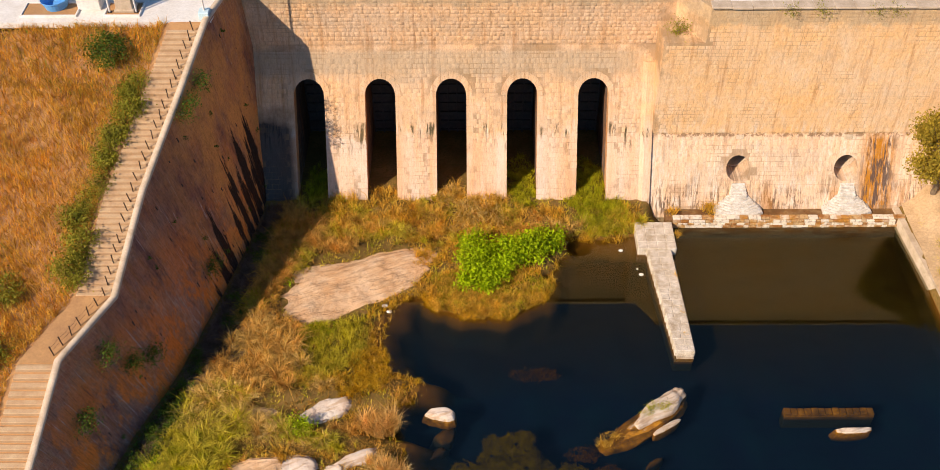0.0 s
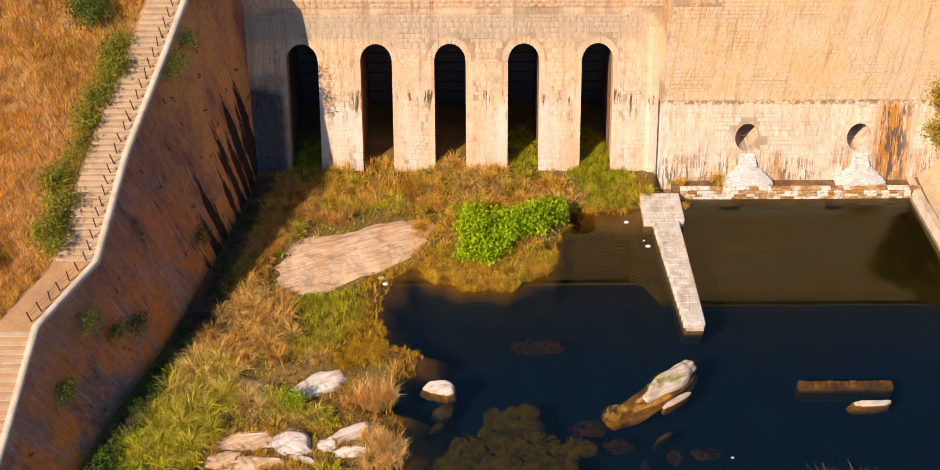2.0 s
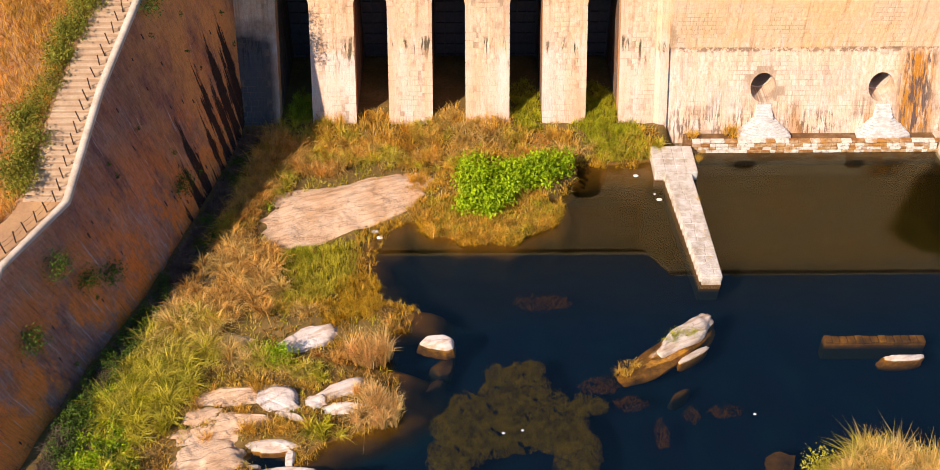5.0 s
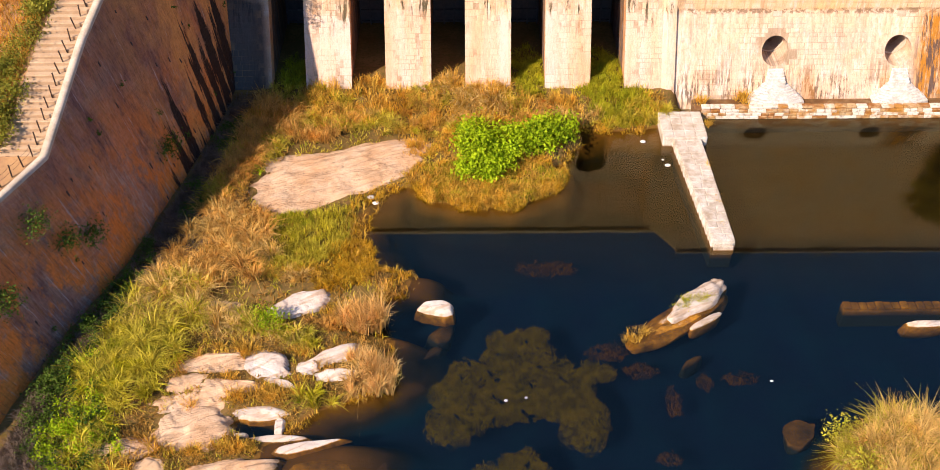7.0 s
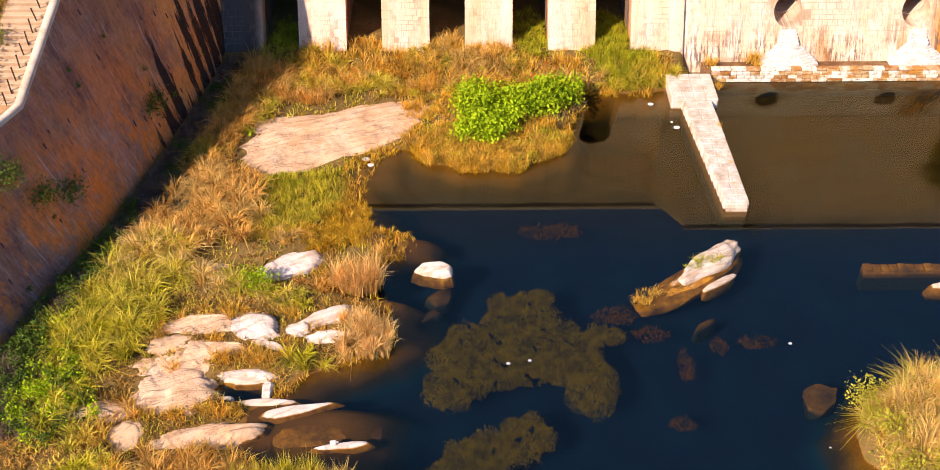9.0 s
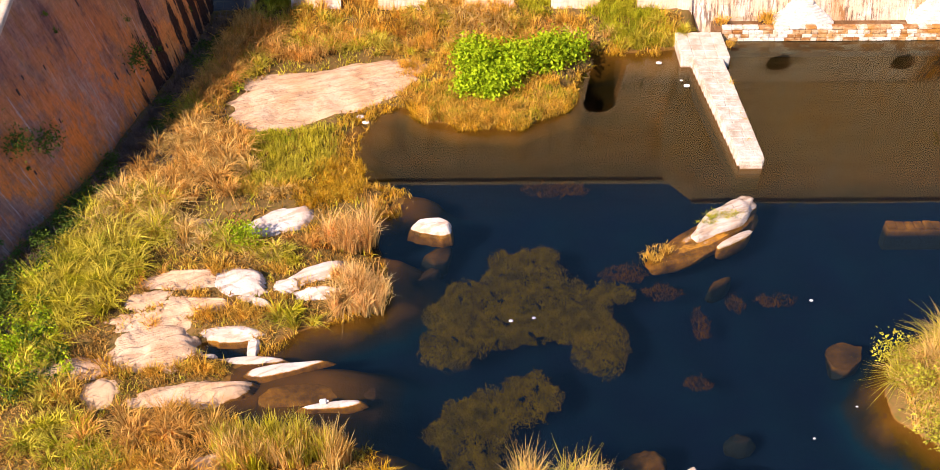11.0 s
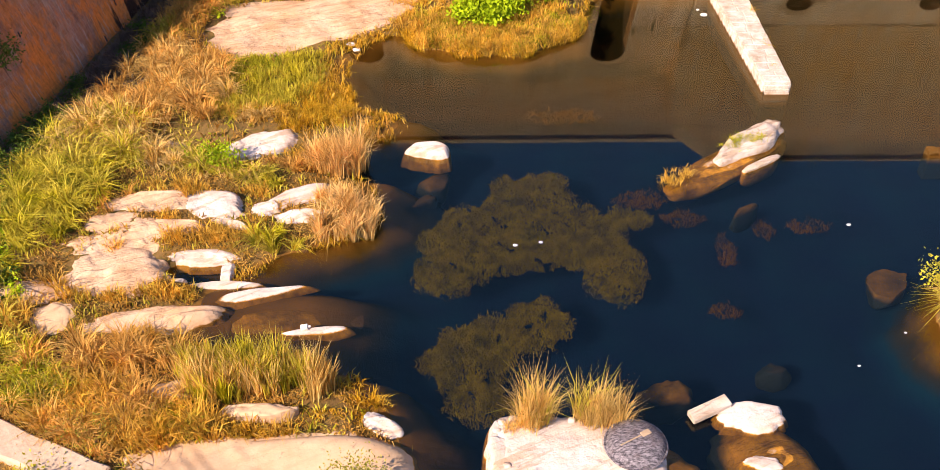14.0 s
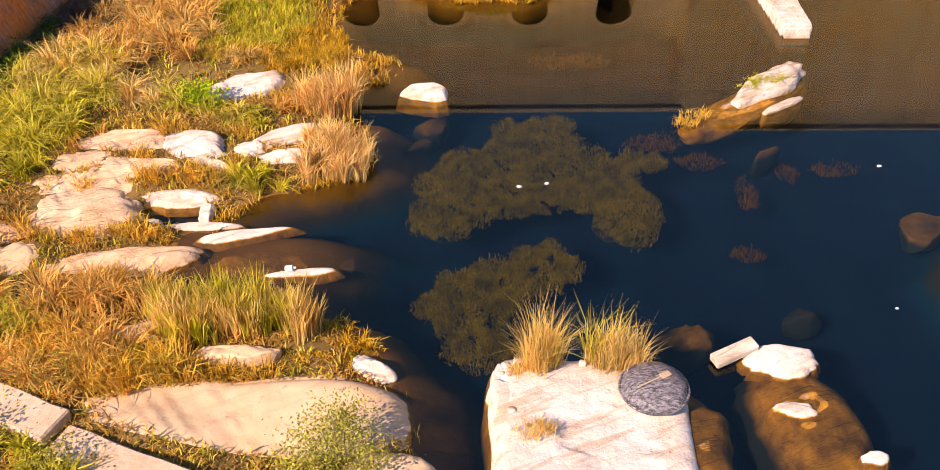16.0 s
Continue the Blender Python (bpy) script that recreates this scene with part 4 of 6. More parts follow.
# ---- side stairs ----
stairs = holder("stairs", (-17, 40, 0), "long flight of worn orange stone steps", "stairs", "structure")
step_mesh = None
for y0, y1, going in ((36.3, 51.3, 0.32), (13.0, 32.2, 0.4)):
    for k in range(int((y1 - y0) / going)):
        y = y0 + going * k
        cx, cz = crest(y + 0.15)
        if step_mesh is None:
            bm = box_bm(-1.94, 0, -0.15, 0.27, -0.4, -0.05, 0.0)
            step_mesh = bpy.data.meshes.new("step")
            bm.to_mesh(step_mesh)
            bm.free()
            bm = box_bm(-1.94, 0.01, -0.15, 0.14, -0.05, 0.0, 0.012)
            tread_mesh = bpy.data.meshes.new("tread")
            bm.to_mesh(tread_mesh)
            bm.free()
        s = part("step", step_mesh, riser_stone, stairs)
        part("tread", tread_mesh, step_stone, s)
        s.matrix_parent_inverse = Matrix.Translation((17, -40, 0))
        s.location = (float(cx) - 0.31, y + 0.15, float(cz) - 0.16)
ramp = grid_mesh("landing", lambda u, v: (crest(v)[0] - 0.3 - u, v, crest(v)[1] - 0.17 + 0 * u), np.linspace(0, 1.95, 5), np.linspace(32.15, 36.35, 10))
part("landing", ramp, dirt, stairs).matrix_parent_inverse = Matrix.Translation((17, -40, 0))


def coping():
    """A slab that follows the crest of the side wall."""
    yy = np.r_[np.linspace(12, 32.2, 20), np.linspace(32.6, 36.2, 5), np.linspace(36.6, 56, 30)]
    cx, cz = crest(yy)
    off = np.array([(0.05, -0.18), (0.05, 0.05), (-0.3, 0.03), (-0.3, -0.4)])
    V = np.concatenate([np.stack([cx + o[0], yy, cz + o[1]], -1) for o in off])
    n = len(yy)
    i = np.arange(n - 1)
    Q = np.concatenate([np.stack([a * n + i, a * n + i + 1, b * n + i + 1, b * n + i], -1) for a, b in ((0, 1), (1, 2), (2, 3))])
    return fast_mesh("trim_coping", V, Q)


thing("trim_coping", coping(), concrete, kind="structure", label="pale concrete coping along the side wall", category="trim")


def post_thing():
    p = holder("rail_post", (0, 0, 0), "thin rusty iron railing post beside the stairs", "post", group="railing posts")
    part("post", box_bm(-0.025, 0.025, -0.025, 0.025, -0.2, 0.58, 0.006), iron, p)
    part("post_cap", box_bm(-0.032, 0.032, -0.032, 0.032, 0.57, 0.61, 0.008), iron, p)
    return p


proto, tops = None, []
for y in list(np.arange(36.9, 51.2, 0.56)) + list(np.arange(32.6, 36.8, 0.62)):
    cx, cz = crest(y)
    m = pose(float(cx) - 0.68, float(y), float(cz) - 0.12, random.uniform(-5, 5), random.uniform(-7, 3), 0)
    tops.append(m @ Vector((0, 0, 0.57)))
    if proto is None:
        proto = post_thing()
        proto.matrix_world = m
    else:
        copy_thing(proto, m)
for a, b in zip(tops[-7:], tops[-6:]):
    for drop in (0.05, 0.3):
        cu = bpy.data.curves.new("rail_wire", "CURVE")
        cu.dimensions, cu.bevel_depth = "3D", 0.007
        sp = cu.splines.new("POLY")
        sp.points.add(4)
        for k in range(5):
            q = a.lerp(b, k / 4)
            sp.points[k].co = (q.x, q.y, q.z - drop - 0.06 * math.sin(math.pi * k / 4), 1)
        cu.materials.append(iron)
        tagged(new("rail_wire", cu), "thin slack iron wire between railing posts", "wire", "railing wires")

# ---- terrace things ----
for x0, x1 in ((-26.6, -23.2), (-21.6, -19.4)):
    bed = holder("planting_bed", (0, 0, 0), "bare brown soil bed edged with concrete", "planter", group="terrace beds")
    part("soil", box_bm(x0 + 0.1, x1 - 0.1, 52.3, 53.6, 15.0, 15.06, 0.01), dirt, bed)
    part("kerb_stone", box_bm(x0, x1, 52.15, 52.28, 14.98, 15.12, 0.02), pale_concrete, bed)
    part("kerb_stone", box_bm(x0, x1, 53.62, 53.75, 14.98, 15.12, 0.02), pale_concrete, bed)
    part("kerb_stone", box_bm(x0, x0 + 0.1, 52.29, 53.61, 14.98, 15.12, 0.02), pale_concrete, bed)
    part("kerb_stone", box_bm(x1 - 0.1, x1, 52.29, 53.61, 14.98, 15.12, 0.02), pale_concrete, bed)
pillar = holder("concrete_pillar", (-20.4, 53.0, 15.06), "square grey concrete pillar standing in a soil bed", "pillar")
part("shaft", box_bm(-0.5, 0.5, -0.4, 0.4, 0, 2.6, 0.03), concrete, pillar)
part("base", box_bm(-0.6, 0.6, -0.5, 0.5, 0, 0.2, 0.03), concrete, pillar)
for x in (-21.3, -19.7):
    pole = holder("white_post", (x, 52.6, 15.06), "slim white painted metal post on the terrace", "post", group="white posts")
    bm = bmesh.new()
    bmesh.ops.create_cone(bm, segments=12, radius1=0.06, radius2=0.05, depth=2.4, cap_ends=True, matrix=Matrix.Translation((0, 0, 1.2)))
    part("shaft", bm, pale_concrete, pole)
    part("foot_plate", box_bm(-0.12, 0.12, -0.12, 0.12, 0, 0.04, 0.01), iron, pole)
tub = holder("blue_tub", (-24.7, 53.3, 15.06), "blue plastic tub standing on bare soil", "tub")
bm = bmesh.new()
bmesh.ops.create_cone(bm, segments=24, radius1=0.65, radius2=0.85, depth=0.6, cap_ends=False, matrix=Matrix.Translation((0, 0, 0.3)))
bmesh.ops.create_circle(bm, segments=24, radius=0.66, cap_ends=True, matrix=Matrix.Translation((0, 0, 0.06)))
part("shell", bm, blue_paint, tub)
bm = bmesh.new()
bmesh.ops.create_cone(bm, segments=24, radius1=0.9, radius2=0.9, depth=0.06, cap_ends=False, matrix=Matrix.Translation((0, 0, 0.6)))
part("rim", bm, blue_paint, tub)
plinth = holder("white_plinth", (-22.6, 53.4, 15.0), "white painted concrete plinth on the terrace", "plinth")
part("block", box_bm(-0.7, 0.7, -0.5, 0.5, 0, 1.3, 0.04), pale_concrete, plinth)
part("slab", box_bm(-0.8, 0.8, -0.6, 0.6, 1.302, 1.42, 0.03), pale_concrete, plinth)
lamp = holder("lamp_post", (-15.45, 52.0, 15.0), "white pole on a pale blue square base", "lamp post")
part("base", box_bm(-0.32, 0.32, -0.32, 0.32, 0, 0.55, 0.04), pale_blue, lamp)
bm = bmesh.new()
bmesh.ops.create_cone(bm, segments=12, radius1=0.06, radius2=0.045, depth=3.2, cap_ends=True, matrix=Matrix.Translation((0, 0, 2.1)))
part("pole", bm, pale_concrete, lamp)

# ---- rocks ----
ROCKS = []


def rock_bm(rx, ry, rz, seed, rough=0.16, boxy=0.75, flat=0.45, bm=None, at=(0, 0, 0), rot=0.0, level=4, cuts=0):
    """A weathered boulder: a squared-off ball, its top planed down, broken by noise; its top lies at at.z + rz."""
    bm = bm or bmesh.new()
    vs = bmesh.ops.create_icosphere(bm, subdivisions=level, radius=1)["verts"]
    off = Vector((seed * 7.3, seed * 3.1, seed * 1.7))
    turn = Matrix.Rotation(radians(rot), 3, "Z")
    rnd = random.Random(seed * 13 + 5)
    planes = [(Vector((rnd.uniform(-1, 1), rnd.uniform(-1, 1), rnd.uniform(-0.15, 0.9))).normalized(), rnd.uniform(0.55, 0.85)) for _ in range(cuts)]
    for v in vs:
        p = v.co.copy()
        for nrm, far in planes:  # broken faces
            p -= nrm * max(0.0, p.dot(nrm) - far) * 0.94
        q = Vector([math.copysign(abs(c) ** boxy, c) for c in p])
        n1 = noise.noise(p * 1.1 + off)
        n2 = noise.noise(p * 2.7 + off * 2)
        n3 = noise.noise(p * 7.0 + off)
        k = 1 + rough * (1.6 * n1 + 0.9 * n2 + 0.25 * n3)
        crease = max(0.0, 0.16 - abs(noise.noise(p * 1.7 - off))) / 0.16
        q = Vector((q.x * k, q.y * k, q.z))
        if q.z > flat:
            q.z = flat + (q.z - flat) * 0.35
        z = q.z / (flat + 0.35 * (1 - flat)) if q.z > 0 else q.z
        z += rough * (0.8 * n2 + 0.55 * n1 + 0.45 * n3 - 0.9 * crease)
        e = turn @ Vector((q.x * rx, q.y * ry, 0))
        v.co = Vector(at) + Vector((e.x, e.y, z * rz if z > 0 else z * max(rz, 0.7)))
    for f in bm.faces:
        f.smooth = True
    return bm


def ledge(name, cx, cy, top, rx, ry, rot, seed, mat, label, base=-0.5, taper=0.0, tilt=(0.0, 0.0), step=0.1, edge=9, ragged=0.13, square=2.5, parent=None, group="bank rocks"):
    """A sheeted bedrock slab: broken outline, steep rim, a top that falls in low steps along the strike."""
    rings, segs = 34, 120
    off = Vector((seed * 5.7, seed * 2.3, seed * 1.1))
    turn = Matrix.Rotation(radians(rot), 3, "Z")
    rnd = random.Random(seed * 11 + 3)
    breaks = [(2 * math.pi * (k + rnd.uniform(-0.35, 0.35)) / 8, rnd.uniform(0.82, 1.06)) for k in range(8)]
    if top > 0.15 and not parent:
        top = max(top, float(ground_z(cx, cy)) + 0.1)
    v, f = [], []
    for i in range(rings + 1):
        r = (i / rings) ** 0.75
        for j in range(segs):
            t = 2 * math.pi * j / segs
            c, q = math.cos(t), math.sin(t)
            out = (abs(c) ** square + abs(q) ** square) ** (-1 / square)
            if ragged > 0.08:  # straight broken sides
                out = min([out] + [far / math.cos(t - a) for a, far in breaks if math.cos(t - a) > 0.2])
            d = Vector((c * 1.3, q * 1.3, 0)) + off
            out *= 1 + r**3 * ragged * (1.5 * noise.noise(d) + 0.9 * noise.noise(d * 2.7) + 0.7 * abs(noise.noise(d * 6.0)) - 0.25)
            u, w2 = r * out * c, r * out * q
            x, y = u * rx, w2 * ry * (1 - taper * u)
            p = Vector((x * 0.3, y * 0.9, 0)) + off
            lev = 2.2 * noise.noise(p) + 0.5 * noise.noise(p * 3.1)
            frac = lev - math.floor(lev)
            lev = math.floor(lev) + min(1.0, max(0.0, (frac - 0.4) / 0.16))
            z = top + step * lev * (1 - r**3) + tilt[0] * u + tilt[1] * w2
            z += 0.3 * step * noise.noise(Vector((x * 1.6, y * 2.6, 0)) + off)
            z = base + (z - base) * (1 - r**edge)
            e = turn @ Vector((x, y, 0))
            v.append((cx + e.x, cy + e.y, z))
    for i in range(rings):
        for j in range(segs):
            a, b = i * segs + j, i * segs + (j + 1) % segs
            f.append([a, a + segs, b + segs, b])
    v = np.array(v)
    if top > 0.15:  # it lies on the soil, not in it
        r = np.repeat((np.arange(rings + 1) / rings) ** 0.75, segs)
        v[:, 2] = np.where(r < 0.97, np.maximum(v[:, 2], ground_z(v[:, 0], v[:, 1]) + 0.07 * (1 - r**3)), v[:, 2])
    me = poly_mesh(name, v, f)
    me.polygons.foreach_set("use_smooth", [True] * len(f))
    ROCKS.append((cx, cy, rx * 0.93, ry * 0.93, rot, taper))
    if parent:
        return part(name, me, mat, parent, label)
    return thing(name, me, mat, label=label, category="rock", group=group)


def rock(cx, cy, top, rx, ry, rot, seed, mat, label, base=-0.15, rough=0.16, boxy=0.75, level=4, flat=0.45, cuts=9):
    lift = 0.75 * max(0.0, float(ground_z(cx, cy))) * (top > 0.3)
    top, base = top + lift, base + lift
    ob = thing("rock", rock_bm(rx, ry, top - base, seed, rough, boxy, flat, rot=rot, level=level, cuts=cuts), mat, label=label, category="rock", group="bank rocks")
    ob.location = (cx, cy, base)
    ROCKS.append((cx, cy, rx * (0.85 if flat > 0.4 else 0.74), ry * (0.85 if flat > 0.4 else 0.74), rot, 0.0))
    return ob


ledge("rock", -6.7, 44.05, 0.45, 6.1, 2.35, 28, 1, slab_rock, "broad flat tan granite slab on the grassy bank", -0.3, 0.3, (-0.1, 0.3), 0.1, 7, 0.16)
ledge("rock", -8.1, 33.95, 0.5, 1.7, 0.72, 26, 2, slab_white, "white sun-bleached rock among reeds", -0.1, -0.35, (0.08, 0.12), 0.06, 14, 0.1, 4.0)
ledge("rock", -11.6, 33.75, 0.5, 1.0, 0.42, 5, 3, smooth_rock, "tan rock half buried in reeds", 0.0, 0.1, (0, 0), 0.05, 5)
ledge("rock", -1.4, 33.95, 0.36, 1.05, 0.5, -6, 4, slab_white, "white rock at the edge of the pond", -0.6, -0.2, (0.05, 0.08), 0.07, 8, 0.16)
for k, (cx, cy, top, rx, ry, rot, taper) in enumerate((
    (-11.3, 29.95, 0.42, 1.8, 0.66, 6, -0.2), (-8.85, 30.05, 0.5, 1.2, 0.78, -8, 0.1), (-6.1, 30.7, 0.36, 1.5, 0.5, 24, -0.1), (-5.8, 29.65, 0.26, 1.2, 0.36, 8, 0.1), (-7.1, 30.0, 0.42, 0.6, 0.45, 10, 0.0),
    (-10.4, 28.75, 0.36, 1.5, 0.5, 10, 0.2), (-8.2, 29.1, 0.4, 0.75, 0.2, -18, 0.0), (-12.3, 28.9, 0.4, 1.0, 0.5, 20, 0.0))):
    ledge("rock", cx, cy, top, rx, ry, rot, 5 + k, slab_white if k in (1, 2, 3, 4, 6) else slab_rock, "pale weathered rock in the bank cluster", -0.15, taper, (0.03, 0.1), 0.1, 9, 0.2)
for k, (cx, cy, rx, ry, rot) in enumerate(((-14.6, 25.4, 2.2, 0.6, 14), (-11.9, 28.0, 1.8, 0.6, 12))):
    ledge("rock_ledge", cx, cy, 0.2, rx, ry, rot, 80 + k, slab_rock, "low tan bedrock ledge half buried in the bank", -0.4, 0.0, (0, 0.06), 0.1, 4, 0.25, group="bank ledges")
    ROCKS[-1] = (cx, cy, rx * 0.55, ry * 0.55, rot, 0.0)
ledge("rock", -11.75, 26.85, 0.42, 1.9, 1.35, 20, 14, slab_rock, "cracked pale ledge rock beside a small pool", -0.3, -0.1, (-0.05, 0.15), 0.11, 8, 0.24)
ledge("rock", -8.9, 27.6, 0.25, 1.2, 0.3, 3, 15, slab_white, "white rock rim of a small pool", -0.3, 0.0, (0, 0.05), 0.04, 8, 0.12)
rock(-8.05, 26.95, 0.32, 0.27, 0.42, 0, 16, slab_white, "white upright stone block at a small pool", -0.1, 0.1, 0.5)
ledge("rock", -6.75, 26.05, 0.1, 1.75, 0.3, 13, 17, slab_white, "white rock tongue reaching into the pond", -0.3, 0.55, (0, 0.03), 0.03, 6, 0.12)
ledge("rock", -8.2, 26.4, 0.14, 1.7, 0.22, 2, 117, slab_white, "narrow white rim along the lower side of a pool", -0.3, -0.2, (0, 0.02), 0.03, 6, 0.14)
rock(-9.65, 26.5, 0.2, 0.34, 0.14, 4, 18, slab_white, "small white stone in a pool", -0.1, 0.1, 0.5)
ledge("rock", -10.0, 24.6, 0.24, 2.4, 0.66, 14, 19, slab_rock, "long pale rock slab at the waterline", -0.4, -0.1, (0, 0.12), 0.06, 6, 0.18)
ledge("rock", -13.1, 24.5, 0.55, 0.72, 0.7, 40, 20, smooth_rock, "brown angular boulder in dry grass", 0.0, 0.1, (0.05, 0.1), 0.05, 8, 0.14, 3.5)
ROCKS.append((-9.1, 27.0, 1.15, 0.6, 0, 0.0))
ledge("rock", -4.85, 24.25, 0.1, 1.35, 0.2, 7, 21, slab_white, "flat white rock just above the water", -0.3, -0.3, (0, 0), 0.02, 6, 0.1)
ledge("rock", -6.2, 24.95, -0.08, 2.8, 1.1, 8, 22, tan_rock, "brown slimy rock shelf under shallow water", -0.6, 0.1, (-0.06, -0.04), 0.04, 2, 0.06)
ledge("rock", -8.6, 21.3, 0.42, 1.05, 0.5, 20, 23, smooth_rock, "tan rock among reeds near the shore", 0.0, 0.1, (0, 0.08), 0.08, 6)
rock(-5.9, 20.5, 0.5, 1.3, 0.38, 2, 24, smooth_rock, "tan rock with yellow grass along its foot", 0.1)
rock(-2.45, 20.35, 0.35, 0.7, 0.4, -35, 25, slab_white, "pale speckled rock at the waterline", -0.1)
ledge("rock", -5.3, 18.55, 0.5, 4.15, 1.32, 0, 26, smooth_rock, "huge smooth tan boulder on the near bank", -0.5, -0.36, (0.02, 0.1), 0.012, 9, 0.045, 2.7)
rock(-1.75, 16.75, 0.5, 1.35, 0.8, -12, 27, smooth_rock, "smooth tan boulder beside the huge one", -0.1, 0.1)
rock(-4.2, 20.95, 0.25, 0.8, 0.25, 0, 28, tan_rock, "small tan rock beneath the reeds", 0.0)
big = holder("rock", (0, 0, 0), "broad white granite slab rising from the pond", "rock", group="bank rocks")
ledge("dry_top", 3.1, 17.3, 0.34, 2.75, 3.55, -1, 29, slab_white, "", -0.9, 0.0, (-0.16, 0.1), 0.05, 16, 0.03, 9.0, parent=big)
ledge("wet_flank", 5.3, 18.1, 0.0, 1.75, 2.75, -4, 30, pale_rock, "brown slimy flank under water", -1.4, 0.0, (-0.06, 0.0), 0.03, 6, 0.12, 3.0, parent=big)
ledge("broken_block", 0.9, 19.4, 0.46, 0.45, 1.0, -3, 71, slab_white, "raised broken edge of the slab", -0.3, 0.1, (-0.05, 0.05), 0.1, 10, 0.25, 4.0, parent=big)
for k, (dx, dy, r) in enumerate(((1.0, 20.1, 0.13), (1.35, 20.2, 0.17), (0.85, 19.8, 0.13), (1.5, 19.7, 0.1), (3.0, 20.2, 0.11), (1.1, 18.6, 0.12))):
    thing("stone", rock_bm(r, r * 0.8, r, 90 + k, 0.15, 0.7, at=(dx, dy, 0.4), level=2), slab_white, label="small white stone lying on the slab", category="stone", group="slab stones")
ROCKS.append((3.1, 17.5, 3.1, 3.1, 0, 0.0))
rock(14.5, 26.9, -0.62, 1.0, 0.65, 25, 31, tan_rock, "brown rock lying under the water", -0.6, 0.12)
rock(21.8, 32.8, 0.22, 1.2, 0.22, 3, 32, pale_rock, "thin white rock breaking the surface", -0.2, 0.1)
for k, (cx, cy, s) in enumerate(((9.8, 23.2, 0.6), (6.2, 22.1, 1.0), (-1.5, 31.9, 0.8), (-1.2, 33.0, 1.2), (10.6, 31.2, 0.9))):
    rock(cx, cy, (-0.72, -0.42, -0.6, -0.62, -0.55)[k], s, s * (0.6, 0.6, 0.6, 0.6, 0.25)[k], 35 if k == 4 else 20 * k, 40 + k, tan_rock, "dim brown rock lying under the water", -1.0, 0.2, 0.9, 3)

# rocks with several tops are one mesh each
big = holder("rock", (0, 0, 0), "brown drowned boulder with dry white tops", "rock", group="bank rocks")
ledge("wet_flank", 8.85, 18.85, -0.03, 1.6, 2.75, 16, 33, pale_rock, "brown slimy flank under water", -1.4, 0.0, (-0.03, 0.0), 0.04, 5, 0.12, parent=big)
ledge("dry_top", 8.35, 20.55, 0.2, 1.25, 0.68, 6, 34, slab_white, "", -0.3, -0.15, (0, 0.05), 0.05, 10, 0.14, parent=big)
ledge("dry_top", 8.3, 18.95, 0.1, 0.68, 0.33, -3, 35, slab_white, "", -0.3, 0.0, (0, 0), 0.03, 8, 0.16, parent=big)
ledge("dry_top", 9.85, 17.4, 0.1, 0.46, 0.27, 10, 36, slab_white, "", -0.3, 0.0, (0, 0), 0.03, 8, 0.14, parent=big)
ROCKS.append((8.8, 19.2, 1.8, 2.3, 0, 0.0))
big = holder("rock", (0, 0, 0), "long white rock islet with a brown wet end", "rock", group="bank rocks")
part("wet_flank", rock_bm(3.2, 0.9, 0.27, 37, 0.14, 0.75, at=(10.0, 33.4, -0.25), rot=34, level=4, cuts=6), pale_rock, big, "brown slimy low end")
part("dry_top", rock_bm(2.0, 0.75, 0.58, 38, 0.16, 0.75, at=(11.3, 34.3, -0.1), rot=36, cuts=8), pale_rock, big)
bm = rock_bm(1.0, 0.17, 0.32, 39, 0.1, 0.7, at=(11.4, 33.05, -0.15), rot=32, level=3)
thing("rock", bm, pale_rock, label="narrow white sliver of rock in the pond", category="rock", group="bank rocks")

# stone plank leaning on the drowned boulder
bm = box_bm(-0.65, 0.65, -0.2, 0.2, -0.12, 0.12, 0.03)
ob = thing("stone_plank", bm, pale_rock, label="squared pale stone plank lying between two rocks", category="stone")
ob.matrix_world = pose(7.1, 20.75, 0.22, 4, -6, 24)

# remains of a drowned wall
weir = holder("weir_remains", (21, 34.4, 0), "ruined brown brick wall awash in the pond", "wall")
part("core", box_bm(-2.6, 2.6, -0.3, 0.25, -1.6, -0.44, 0.05), tan_rock, weir)
for k in range(13):
    part("stone", box_bm(-2.6 + 0.4 * k + 0.02, -2.6 + 0.4 * k + 0.385, -0.3 + random.uniform(0, 0.1), 0.22, -0.45, random.uniform(-0.34, -0.27), 0.03), tan_rock, weir)

# low wall on the near bank
low = holder("low_wall", (-9, 17.6, 0.9), "low tan concrete wall broken at a corner", "wall")


def slab_between(a, b, wid, z0, z1):
    d = Vector(b) - Vector(a)
    bm = box_bm(0, d.length, -wid, 0, z0, z1, 0.05)
    bmesh.ops.subdivide_edges(bm, edges=[e for e in bm.edges if e.calc_length() > 1], cuts=8)
    for v in bm.verts:
        v.co += Vector((0, 1, 0.6)) * 0.05 * noise.noise(v.co * 1.3)
    bm.transform(Matrix.Translation((*a, 0)) @ Matrix.Rotation(math.atan2(d.y, d.x), 4, "Z"))
    return bm


for bm in (slab_between((-13.5, 20.1), (-9.55, 18.2), 1.0, -0.5, 1.1), slab_between((-9.5, 17.9), (-4.0, 15.5), 1.0, -0.5, 0.95)):
    ob = part("wall_run", bm, low_stone, low)
    ob.matrix_parent_inverse = Matrix.Translation((9, -17.6, -0.9))
